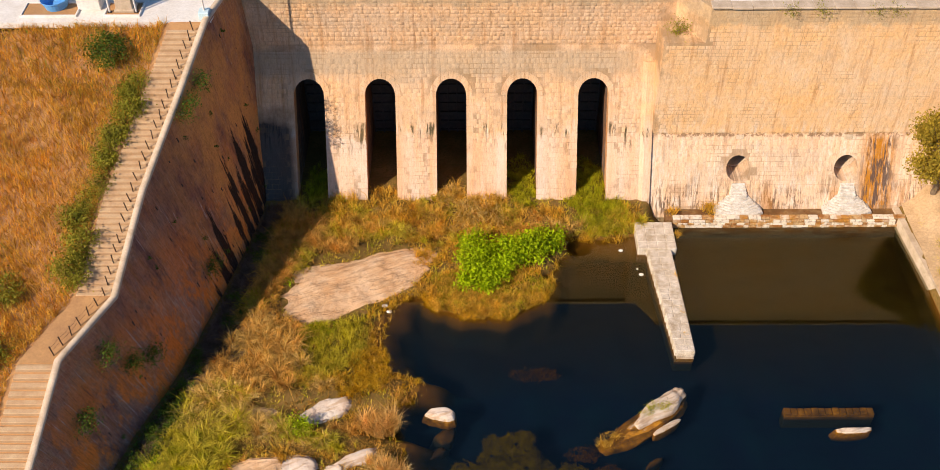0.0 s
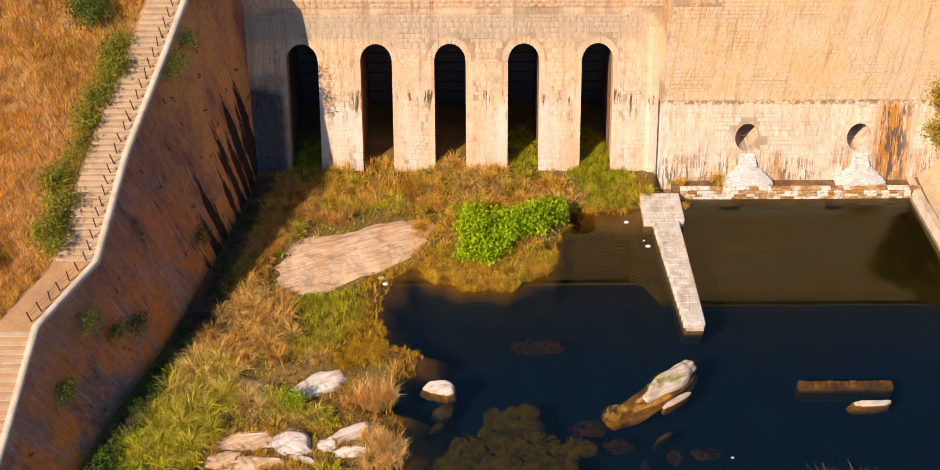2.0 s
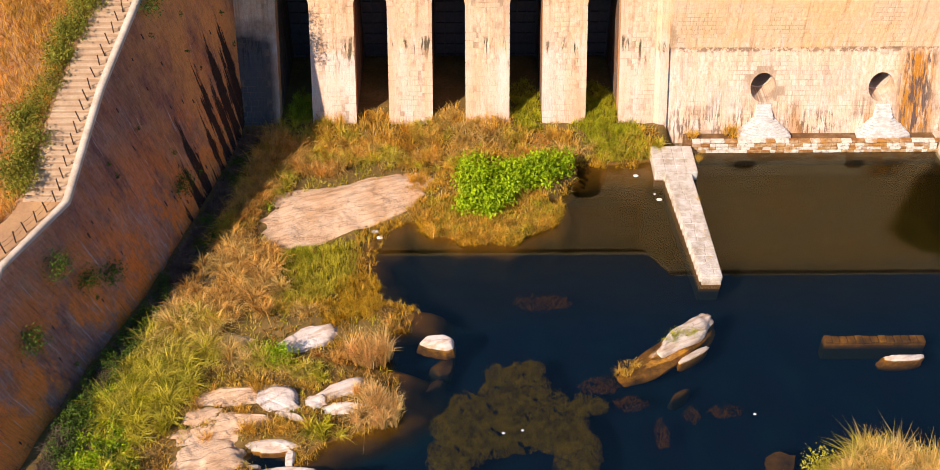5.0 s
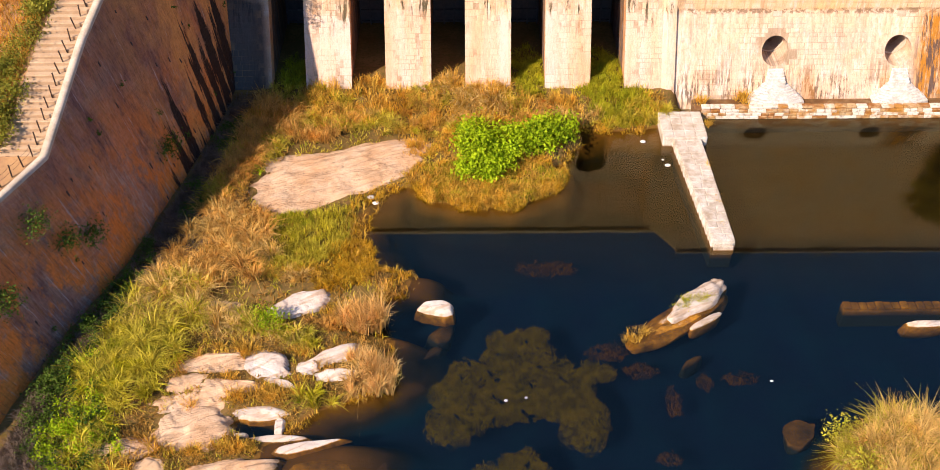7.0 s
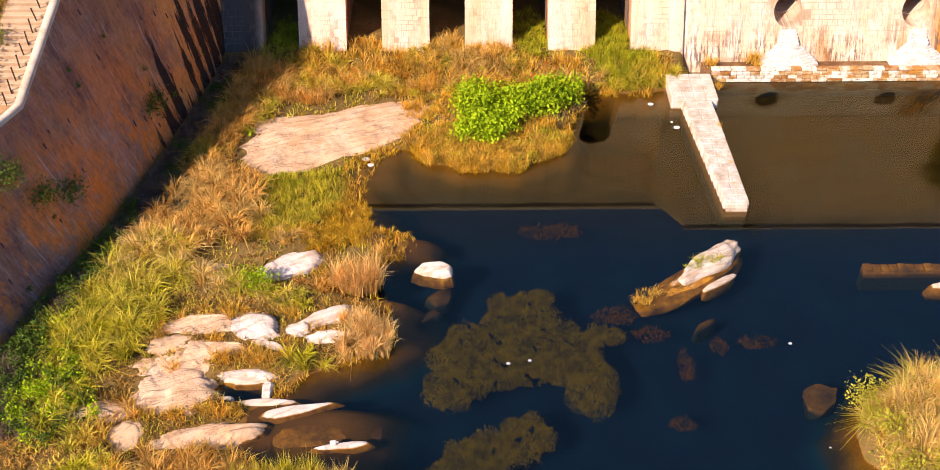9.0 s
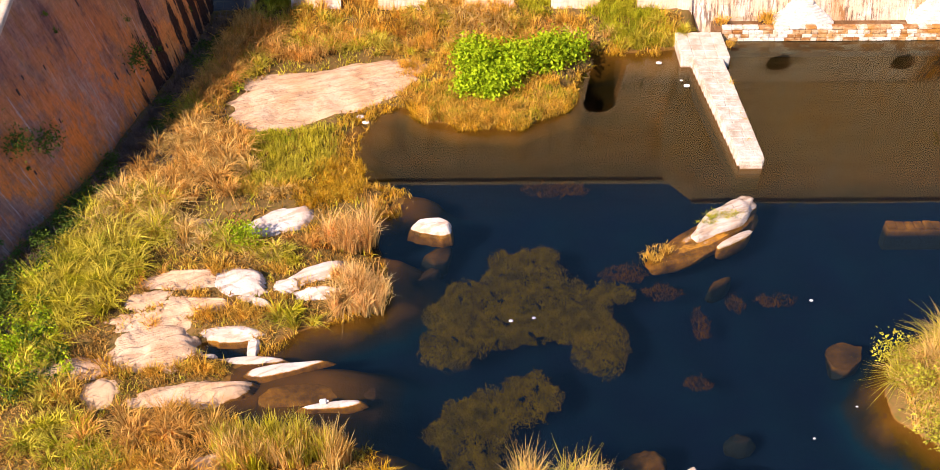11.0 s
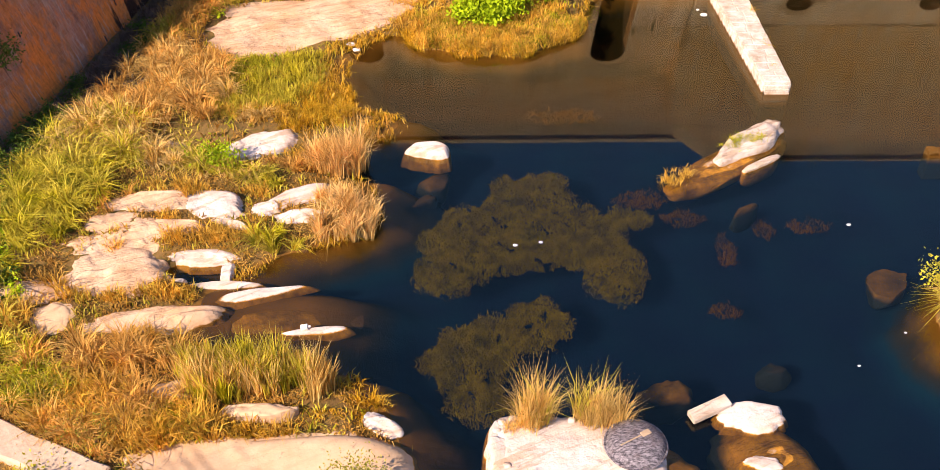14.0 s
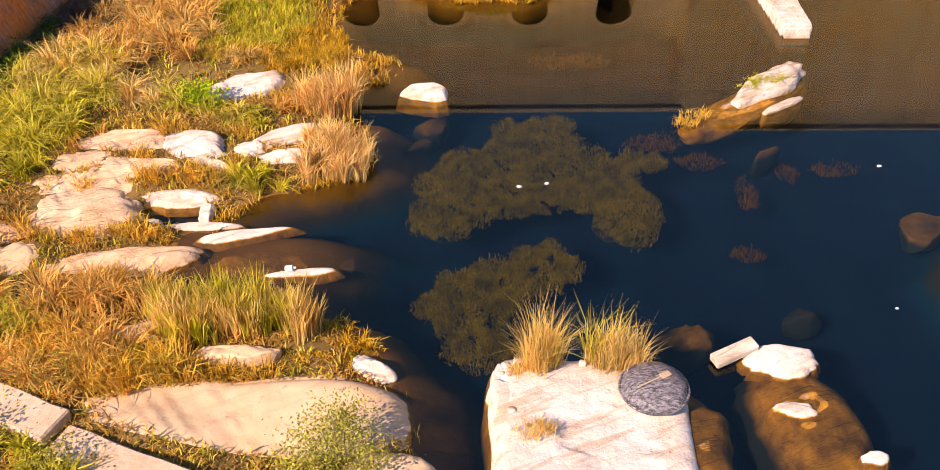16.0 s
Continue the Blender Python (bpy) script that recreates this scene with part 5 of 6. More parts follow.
# ---- coracle ----
w = Mat("tarred_hull")
c = w.mix(w.ramp(w.noise(1.0, 6, 0.75, w.pos(7, 22, 9)), (0.42, 0.0), (0.62, 1.0)), (0.035, 0.028, 0.032), (0.36, 0.31, 0.31))
c = w.mix(w.ramp(w.noise(3.0, 4), (0.5, 0.0), (0.7, 0.5)), c, (0.16, 0.10, 0.08))
w.bump(w.noise(1.0, 6, 0.75, w.pos(9, 26, 12)), 1.0, 0.06)
tar = w.done(c, 0.5, 0.5)
wood = plain("worn_wood", (0.55, 0.40, 0.24), (0.42, 0.28, 0.15), 4, 0.7, 0.3)
coracle = holder("coracle", (4.7, 19.2, 0.52), "upturned black tarred wicker coracle on a rock", "boat")
bm = bmesh.new()
bmesh.ops.create_uvsphere(bm, u_segments=40, v_segments=20, radius=1)
bmesh.ops.delete(bm, geom=[v for v in bm.verts if v.co.z < -0.02], context="VERTS")
for v in bm.verts:
    r = math.hypot(v.co.x, v.co.y)
    lump = 0.05 * noise.noise(v.co * 4) + 0.02 * noise.noise(v.co * 11)
    v.co = Vector((v.co.x * (0.88 + lump), v.co.y * (0.88 + lump), 0.42 * (1 - r**3.2) + 0.03 + lump * 0.6))
for f in bm.faces:
    f.smooth = True
part("hull", bm, tar, coracle)
bm = bmesh.new()
n = 40
ring = []
for k in range(n):
    t = 2 * math.pi * k / n
    for m in range(6):
        u = 2 * math.pi * m / 6
        r = 0.87 + 0.035 * math.cos(u)
        ring.append(bm.verts.new((r * math.cos(t), r * math.sin(t), 0.05 + 0.05 * math.sin(u))))
for k in range(n):
    for m in range(6):
        bm.faces.new((ring[k * 6 + m], ring[k * 6 + (m + 1) % 6], ring[((k + 1) % n) * 6 + (m + 1) % 6], ring[((k + 1) % n) * 6 + m]))
bmesh.ops.recalc_face_normals(bm, faces=bm.faces)
part("rim", bm, tar, coracle)
paddle = holder("paddle", (4.65, 19.1, 1.0), "short pale wooden paddle lying on the coracle", "paddle")
bm = box_bm(-0.55, 0.2, -0.02, 0.02, -0.015, 0.02, 0.008)
part("shaft", bm, wood, paddle)
part("blade", box_bm(0.2, 0.5, -0.09, 0.09, -0.012, 0.016, 0.01), wood, paddle, "flat worn paddle blade")
paddle.rotation_euler = (0, radians(4), radians(32))

# ---- plants ----
RNG = np.random.RandomState(77)


def off_rocks(x, y, grow=0.92):
    ok = np.ones(len(x), bool)
    for cx, cy, rx, ry, rot, taper in ROCKS:
        c, s = math.cos(radians(rot)), math.sin(radians(rot))
        u, v = (x - cx) * c + (y - cy) * s, -(x - cx) * s + (y - cy) * c
        v = v / np.clip(1 - taper * u / rx, 0.3, 2)
        ok &= (np.abs(u) / (rx * grow)) ** 2.6 + (np.abs(v) / (ry * grow)) ** 2.6 > 1
    return ok


def blades(x, y, z, h, width, lean, away=None):
    """Bent blades of grass as arrays: a quad and a tip each. away: the way each leans, in radians."""
    n = len(x)
    a = RNG.uniform(0, 2 * np.pi, n) if away is None else away + RNG.normal(0, 0.6, n)
    l = np.abs(RNG.normal(lean, lean * 0.45, n))
    d = np.stack([np.cos(a), np.sin(a)], -1)
    t = RNG.uniform(0, 2 * np.pi, n)
    s = np.stack([np.cos(t), np.sin(t), 0 * t], -1) * (width * RNG.uniform(0.6, 1.3, n))[:, None] / 2
    b = np.stack([x, y, z - 0.04], -1)
    mid = b + np.stack([d[:, 0] * l * h * 0.28, d[:, 1] * l * h * 0.28, h * 0.6], -1)
    droop = np.clip(1.0 - 0.38 * l**2, 0.45, 1.0)
    tip = b + np.stack([d[:, 0] * l * h * 0.95, d[:, 1] * l * h * 0.95, h * droop], -1)
    V = np.stack([b - s, b + s, mid - s * 0.8, mid + s * 0.8, tip], 1).reshape(-1, 3)
    k = 5 * np.arange(n)[:, None]
    return V, k + np.array([[0, 1, 3, 2]]), k + np.array([[2, 3, 4]])


def merged(lots):
    """Several lots of vertices, quads and triangles as one."""
    V, Q, T, n = [], [], [], 0
    for v, q, t in lots:
        V.append(v), Q.append(q + n), T.append(t + n)
        n += len(v)
    return np.concatenate(V), np.concatenate(Q), np.concatenate(T)


def in_ellipse(n, cx, cy, rx, ry, ragged=0.25):
    r, t = np.sqrt(RNG.uniform(0, 1, n)), RNG.uniform(0, 2 * np.pi, n)
    r = r * (1 + ragged * np.sin(3 * t + cx) * np.cos(2 * t + cy))
    return cx + rx * r * np.cos(t), cy + ry * r * np.sin(t)


def tufts(patches, density, width, lean, per=26, size=0.16, floor=0.02, rocks=True, top=None):
    """Tussocks of blades over patches (cx, cy, rx, ry, height)."""
    lots = []
    for cx, cy, rx, ry, h in patches:
        n = int(density * math.pi * rx * ry / per) + 1
        x, y = in_ellipse(n, cx, cy, rx, ry)
        x, y = np.repeat(x, per), np.repeat(y, per)
        tall = np.repeat(RNG.uniform(0.45, 1.2, n), per)
        a, r = RNG.uniform(0, 2 * np.pi, n * per), np.abs(RNG.normal(0, size, n * per))
        x, y = x + r * np.cos(a), y + r * np.sin(a)
        z = ground_z(x, y)
        ok = (z > floor) & (x > foot(y) + 1.5)
        if rocks:
            ok &= off_rocks(x, y)
        if top is not None:
            z, ok = np.full_like(z, top), np.ones(len(z), bool)
        lots.append(blades(x[ok], y[ok], z[ok], (h * tall * RNG.uniform(0.5, 1.1, n * per))[ok], width, lean, a[ok]))
    return merged(lots)


def stuff(name, lot, mat, label, category="grass"):
    return thing(name, fast_mesh(name, *lot), mat, label=label, category=category, kind="stuff")


# cover of short mixed growth over all banks
def cover(n, x0, x1, y0, y1, h, width, lean, keep):
    x, y = RNG.uniform(x0, x1, n), RNG.uniform(y0, y1, n)
    z = ground_z(x, y)
    ok = (z > 0.03) & (x > foot(y) + 1.6) & (y < face_y(1.0) + 0.3) & off_rocks(x, y) & keep(x, y)
    m = ok.sum()
    return blades(x[ok], y[ok], z[ok], h * RNG.uniform(0.4, 1.2, m), width, lean)


wild = lambda x, y: (fbm(x, y, 0.35, 31) > 0.05) & (fbm(x, y, 0.9, 33) > -0.2)
tame = lambda x, y: (fbm(x, y, 0.35, 31) < 0.0) & (fbm(x, y, 0.9, 34) > -0.1)
stuff("dry_grass", cover(90000, -21, 10.5, 16, 51, 0.4, 0.045, 0.8, wild), dead_stalk, "rusty brown dry weeds covering the bank")
stuff("low_grass", cover(90000, -21, 12, 16, 51, 0.36, 0.042, 0.7, tame), reed_green, "yellow-green low grass covering the bank")

stuff("ground_litter", cover(70000, -20, -1.5, 15.5, 32, 0.16, 0.04, 1.3, lambda x, y: x < 1e9), dead_stalk, "short dead stalks littering the soil of the bank", "litter")

# dark stalks added to deepen the shade along the side wall's foot
y = RNG.uniform(24, 50.5, 22000)
x = foot(y) + 0.1 + np.abs(RNG.normal(0, 1.5, len(y)))
ok = off_rocks(x, y) & (x < -10.0)
stuff("brambles", blades(x[ok], y[ok], ground_z(x[ok], y[ok]), 0.55 * RNG.uniform(0.4, 1.2, ok.sum()), 0.035, 1.0), shade_stalk, "dark dead stalks deepening the shade at the side wall's foot", "weeds")

# growth along the waterline
def fringe(n, h, width, lean, seed):
    x, y = RNG.uniform(-12, 10.5, n), RNG.uniform(17, 50, n)
    z = ground_z(x, y)
    ok = (z > -0.07) & (z < 0.22) & off_rocks(x, y) & (fbm(x, y, 0.5, seed) > -0.1 + 0.6 * (y < 33))
    return blades(x[ok], y[ok], z[ok], h * RNG.uniform(0.4, 1.2, ok.sum()), width, lean)


stuff("shore_weeds", fringe(150000, 0.36, 0.036, 0.9, 61), amber, "amber-brown weeds along the waterline", "weeds")
stuff("shore_grass", fringe(70000, 0.5, 0.034, 0.7, 62), golden, "golden grass along the waterline")


def tussocks(patches, gap, per, width, lean=0.95, floor=0.02, top=None):
    """Separate arching tussocks over patches (cx, cy, rx, ry, height), about gap metres apart."""
    lots = []
    for cx, cy, rx, ry, h in patches:
        n = int(math.pi * rx * ry / gap**2) + 1
        x, y = in_ellipse(n, cx, cy, rx, ry)
        tall = RNG.uniform(0.6, 1.15, n) * h
        k = np.repeat(np.arange(n), per)
        a = RNG.uniform(0, 2 * np.pi, n * per)
        r = np.abs(RNG.normal(0, 0.09 * h**0.5, n * per))
        sway = RNG.uniform(0, 2 * np.pi, n)[k]
        px, py = x[k] + r * np.cos(a), y[k] + r * np.sin(a)
        z = ground_z(px, py)
        ok = (z > floor) & (px > foot(py) + 1.5) & off_rocks(px, py)
        if top is not None:
            z, ok = np.maximum(z, top), np.ones(len(z), bool)
        V, Q, T = blades(px[ok], py[ok], z[ok], (tall[k] * RNG.uniform(0.55, 1.1, n * per))[ok], width, lean, a[ok])
        V = V.reshape(-1, 5, 3)
        for j, f in ((2, 0.1), (3, 0.1), (4, 0.28)):  # the whole tussock leans one way
            V[:, j, 0] += (f * lean * tall[k] * np.cos(sway))[ok]
            V[:, j, 1] += (f * lean * tall[k] * np.sin(sway))[ok]
        lots.append((V.reshape(-1, 3), Q, T))
    return merged(lots)


stuff("brown_reeds", tussocks((
    (-13.4, 40.4, 1.6, 1.8, 1.0), (-11.5, 38.6, 1.6, 1.7, 1.1), (-12.0, 36.0, 2.0, 1.3, 1.1), (-14.4, 36.6, 0.9, 1.8, 1.0), (-10.6, 40.6, 0.8, 0.9, 0.7), (-11.6, 22.8, 1.9, 1.0, 0.9), (-9.6, 22.6, 1.2, 0.7, 1.0),
    (-9.6, 20.6, 1.4, 0.8, 0.8), (-10.6, 19.6, 1.2, 0.6, 0.8), (-12.2, 20.0, 1.2, 0.6, 0.8), (-9.2, 19.4, 0.7, 0.4, 0.6), (-10.3, 18.9, 0.6, 0.4, 0.6), (-6.6, 33.0, 1.0, 0.6, 0.5), (-12.6, 29.9, 1.2, 0.6, 0.7), (-7.4, 48.9, 2.6, 0.9, 0.8), (-2.5, 49.6, 1.6, 0.9, 0.7), (4.4, 49.4, 1.4, 0.8, 0.6), (-12.2, 45.6, 1.4, 2.6, 0.9)), 0.56, 56, 0.046), rusty, "brown withered reeds on the bank", "reeds")
stuff("straw_reeds", tussocks((
    (-14.0, 33.7, 1.7, 1.4, 1.2), (-11.6, 33.0, 1.3, 0.9, 1.0), (-11.2, 37.6, 1.6, 1.2, 1.0), (-12.6, 39.4, 1.4, 1.2, 1.0), (-13.0, 35.0, 1.3, 1.0, 1.1), (-10.4, 32.2, 1.2, 0.6, 0.8), (-8.0, 35.6, 1.0, 0.5, 0.6), (-5.6, 39.4, 0.5, 0.8, 0.9),
    (-15.4, 35.4, 0.8, 1.2, 0.9), (-4.0, 29.4, 0.9, 0.6, 1.2), (-5.2, 29.9, 0.6, 0.4, 0.8), (-8.6, 31.9, 1.4, 0.4, 0.6), (0.4, 49.6, 1.8, 1.1, 1.0), (-1.0, 51.2, 1.0, 0.8, 0.8), (-4.8, 49.6, 1.2, 0.8, 0.7), (6.6, 49.0, 1.2, 0.7, 0.7)), 0.58, 56, 0.046), straw, "pale straw-coloured reeds on the bank", "reeds")
stuff("shore_reeds", tussocks(((-5.2, 33.1, 0.7, 0.45, 1.5), (-4.3, 33.0, 0.8, 0.5, 1.8), (-4.7, 32.6, 0.6, 0.3, 1.4), (-4.3, 29.0, 0.9, 0.4, 1.1), (-4.0, 29.9, 0.8, 0.5, 1.2), (-3.6, 29.3, 0.5, 0.5, 1.1), (-4.9, 30.6, 0.6, 0.3, 0.8)), 0.25, 60, 0.036, 0.35, top=-0.05), reed_straw, "tall straw reeds standing at the water's edge", "reeds")
stuff("green_reeds", tussocks((
    (-16.2, 31.2, 1.4, 2.2, 1.1), (-14.3, 31.2, 1.5, 1.6, 1.2), (-15.2, 28.8, 1.9, 1.6, 1.1), (-13.0, 32.6, 1.0, 0.9, 1.1), (-7.0, 28.3, 0.7, 0.35, 0.9), (-6.2, 28.4, 0.5, 0.3, 0.8), (-16.2, 26.4, 1.4, 1.2, 0.8),
    (-15.2, 25.0, 1.2, 1.2, 0.7), (-14.0, 22.6, 1.4, 1.4, 0.7), (-8.0, 20.0, 0.7, 0.4, 0.6), (-12.6, 21.4, 1.0, 0.6, 0.7), (-10.6, 17.2, 1.0, 0.7, 0.6), (-8.6, 16.2, 1.0, 0.6, 0.6), (-7.6, 31.6, 0.8, 0.5, 0.6), (-11.4, 46.4, 1.4, 2.4, 0.8), (-13.0, 43.0, 1.0, 2.4, 0.8), (-8.6, 48.0, 2.2, 0.8, 0.8), (-4.6, 48.4, 1.6, 0.7, 0.8), (9.4, 48.9, 1.4, 0.8, 0.8), (11.2, 49.4, 0.9, 0.8, 0.8), (0.8, 48.4, 1.4, 0.5, 0.7), (-10.6, 50.2, 1.2, 1.0, 0.8), (-8.0, 50.0, 1.6, 0.8, 0.7), (-2.0, 50.4, 1.4, 0.7, 0.7), (2.4, 49.6, 1.4, 0.7, 0.6), (-5.4, 48.6, 1.2, 0.5, 0.7), (6.4, 48.4, 1.2, 0.6, 0.6), (4.2, 47.6, 1.6, 0.8, 0.6), (-1.4, 47.8, 1.6, 0.6, 0.6), (-13.6, 34.2, 1.3, 1.0, 1.1), (-11.0, 32.6, 1.4, 0.7, 0.9), (-9.4, 32.4, 1.2, 0.5, 0.7), (-14.4, 30.0, 1.6, 1.2, 1.1), (-8.0, 32.0, 1.0, 0.5, 0.7), (-15.6, 33.4, 1.0, 1.2, 1.1)), 0.52, 56, 0.05, 0.9), reed_green, "tall yellow-green reeds on the bank", "reeds")
stuff("near_reeds", tussocks(((-7.6, 22.1, 1.1, 0.5, 1.1), (-6.2, 22.0, 1.1, 0.6, 1.4), (-7.4, 21.3, 0.8, 0.4, 1.0), (-5.2, 21.9, 0.6, 0.5, 1.3)), 0.24, 34, 0.036, 0.25, top=-0.05), reed_green, "tall green reeds at the near shore", "reeds")
stuff("near_straw", tussocks(((-4.6, 21.9, 0.5, 0.45, 1.5), (-5.6, 22.2, 0.9, 0.4, 1.2), (-8.4, 22.4, 0.8, 0.4, 0.9), (-6.4, 21.8, 1.6, 0.6, 1.2), (-7.6, 21.6, 1.0, 0.6, 1.0), (-4.4, 21.5, 0.5, 0.4, 1.3)), 0.22, 34, 0.036, 0.22, top=-0.05), straw, "tall straw reeds at the near shore", "reeds")
stuff("golden_grass", tufts((
    (-9.8, 28.5, 0.5, 0.3, 0.7), (-8.6, 28.4, 0.5, 0.3, 0.7), (-9.2, 25.8, 1.6, 0.22, 0.5), (-11.4, 25.7, 0.6, 0.25, 0.5), (-12.9, 25.7, 0.5, 0.4, 0.7), (-6.1, 19.9, 1.2, 0.25, 0.54), (-9.2, 19.8, 1.4, 0.8, 0.81), (-7.6, 20, 0.7, 0.6, 0.81), (-14.4, 24.4, 0.7, 0.6, 0.6),
    (-8.8, 23.2, 1.4, 0.35, 0.7), (-11, 28.5, 1, 0.4, 0.5), (1.5, 42.2, 3.3, 1.2, 0.47), (-11, 20.4, 1.6, 1.2, 0.81), (-8.6, 36.2, 1.9, 0.8, 0.45), (-12.2, 42.6, 1.0, 0.8, 0.5), (-10.6, 30.9, 1.2, 0.3, 0.45)), 380, 0.034, 0.7), golden, "golden dry grass tufts between the rocks")
stuff("crevice_grass", tufts(((-9.8, 28.3, 0.6, 0.22, 0.6), (-8.6, 28.4, 0.6, 0.25, 0.6), (-7.2, 28.6, 0.5, 0.22, 0.5), (-9.9, 30.6, 0.5, 0.2, 0.5), (-7.6, 30.9, 0.5, 0.25, 0.6), (-12.2, 27.9, 0.7, 0.2, 0.4), (-9.4, 25.75, 1.7, 0.18, 0.45), (-11.9, 25.4, 0.6, 0.2, 0.5), (-7.4, 29.2, 0.4, 0.15, 0.4), (-6.6, 30.1, 0.4, 0.12, 0.4), (-10.2, 24.0, 0.5, 0.2, 0.4), (-10.6, 29.3, 0.8, 0.15, 0.35)), 520, 0.026, 0.5, rocks=False), golden, "golden tufts in the gaps between the rocks")
stuff("fresh_grass", tufts((
    (-9.2, 39.6, 1.1, 1.1, 0.5), (-8.4, 40.3, 0.9, 0.8, 0.45), (8.4, 51.5, 1.6, 2.4, 0.55), (3.8, 51.9, 1.0, 1.8, 0.45), (9.5, 49.7, 1.9, 1.1, 0.6), (1.0, 43.5, 3.6, 2.0, 0.35), (-10.2, 52.4, 0.9, 1.8, 0.5),
    (8.4, 54, 0.95, 1.2, 0.4), (3.8, 54, 0.95, 1.2, 0.4), (-8.7, 20.7, 0.5, 0.4, 0.5), (-12.4, 21.2, 0.9, 0.7, 0.7)), 480, 0.034, 0.6), fresh, "short fresh green grass")
stuff("meadow_grass", tufts(((-7.6, 38.8, 1.7, 1.7, 0.5), (-8.4, 37.2, 1.6, 1.1, 0.5), (-9.6, 36.4, 1.2, 0.9, 0.45), (-6.8, 40.4, 1.2, 0.8, 0.45)), 420, 0.03, 0.5), meadow, "bright yellow-green grass by the shore")
stuff("amber_weeds", tufts(((-5.7, 37.3, 1.3, 1.5, 0.4), (-5.4, 36.2, 0.9, 0.9, 0.4), (-6.4, 36.0, 1.2, 0.7, 0.4), (-6.9, 35.2, 0.9, 0.4, 0.35), (-3.4, 34.6, 0.7, 0.5, 0.4), (0.4, 41.3, 3.0, 0.5, 0.4), (4.4, 42.4, 0.9, 1.2, 0.4), (-2.6, 42.4, 0.9, 0.9, 0.4), (-6.0, 19.75, 1.2, 0.16, 0.4), (-2.9, 21.2, 0.35, 0.3, 0.5), (-1.8, 21.2, 0.25, 0.2, 0.4), (-3.4, 20.5, 0.5, 0.25, 0.2), (-4.2, 20.6, 0.4, 0.2, 0.25)), 520, 0.034, 0.7, floor=-0.1), amber, "amber weeds at the waterline", "weeds")
stuff("rusty_weeds", tufts((
    (2.8, 49.1, 1.6, 0.7, 0.6), (-3.4, 34.8, 0.7, 0.8, 0.65), (-5.6, 33.2, 1, 0.6, 0.52),
    (-11.5, 48.3, 1.8, 2, 1.17), (-12.6, 44.3, 1.2, 2.5, 1.04), (-9, 47.5, 2, 0.9, 0.91), (-2, 20.1, 0.7, 0.3, 0.59), (-1.9, 21.3, 0.35, 0.25, 0.52)), 420, 0.038, 0.8), rusty, "rusty brown dry grass at the foot of the dam")
stuff("foot_grass", tufts(((-7.5, 49.6, 2.6, 1.2, 0.9), (-3.0, 49.4, 2.4, 1.3, 0.8), (1.2, 49.8, 2.2, 1.3, 0.9), (5.0, 49.4, 2.0, 0.9, 0.6), (-1.0, 51.4, 1.0, 1.2, 0.8), (-5.6, 51.2, 1.0, 0.8, 0.7), (11.0, 49.6, 1.2, 0.9, 0.7)), 230, 0.036, 0.7, per=30), golden, "golden dry grass at the foot of the dam")
stuff("mound_grass", tussocks(((18.8, 24.4, 3.0, 2.4, 1.1), (16.8, 24.2, 0.9, 1.6, 0.7)), 0.42, 56, 0.04), meadow, "yellow-green grass on the mound in the pond")
stuff("jetty_grass", tufts(((13.45, 44.0, 0.1, 0.4, 0.35), (13.5, 41.5, 0.1, 0.3, 0.35), (14.1, 48.2, 0.2, 0.3, 0.5), (12.5, 46.9, 0.5, 0.1, 0.25), (13.2, 39.4, 0.3, 0.3, 0.2)), 500, 0.02, 0.7, per=12, size=0.06, top=0.45), golden, "dry grass tufts in the joints of the jetty")
stuff("islet_grass", tufts(((1.2, 43.2, 4.6, 2.9, 0.5), (2.6, 47.4, 4.0, 1.6, 0.5), (-2.2, 46.6, 1.6, 1.2, 0.4), (11.0, 34.2, 0.9, 0.4, 0.3)), 420, 0.03, 0.5, rocks=False), golden, "short golden grass on the islet")
# reeds on the white slab, on the rock islet and on the mound across the pond
stuff("slab_reeds", tufts(((1.95, 20.15, 0.42, 0.28, 1.95), (3.8, 20.3, 0.7, 0.28, 1.4)), 2400, 0.02, 0.32, per=40, size=0.14, top=0.25), straw, "tall dry reeds growing on the white slab", "reeds")
stuff("slab_reeds_green", tufts(((2, 20.2, 0.4, 0.25, 2), (3.3, 20.5, 0.5, 0.2, 1.9)), 420, 0.022, 0.45, per=30, size=0.12, top=0.25), reed_green, "tall green reeds growing on the white slab", "reeds")
stuff("slab_grass", tufts(((1.6, 17.9, 0.55, 0.3, 0.35), (1.35, 19.9, 0.35, 0.3, 0.3)), 700, 0.016, 0.7, per=20, size=0.1, top=0.55), straw, "thin dry grass in the cracks of the white slab")
stuff("islet_tuft", tufts(((7.6, 31.8, 0.5, 0.25, 0.35), (8.3, 32.4, 0.5, 0.2, 0.3)), 420, 0.022, 0.7, top=0.1), golden, "golden grass tuft at the low end of the rock islet")
stuff("islet_moss", tufts(((11.0, 34.2, 0.75, 0.28, 0.14), (10.3, 33.8, 0.4, 0.2, 0.14)), 700, 0.02, 0.9, top=0.47), fresh, "short green grass in a hollow of the rock islet")
stuff("mound_reeds", tussocks(((18.8, 24.1, 3.2, 2.5, 1.4), (16.4, 23.8, 1.0, 1.5, 1.0), (18.0, 25.8, 1.6, 1.0, 1.1)), 0.42, 60, 0.036, 0.7), straw, "pale straw reeds on the far mound", "reeds")
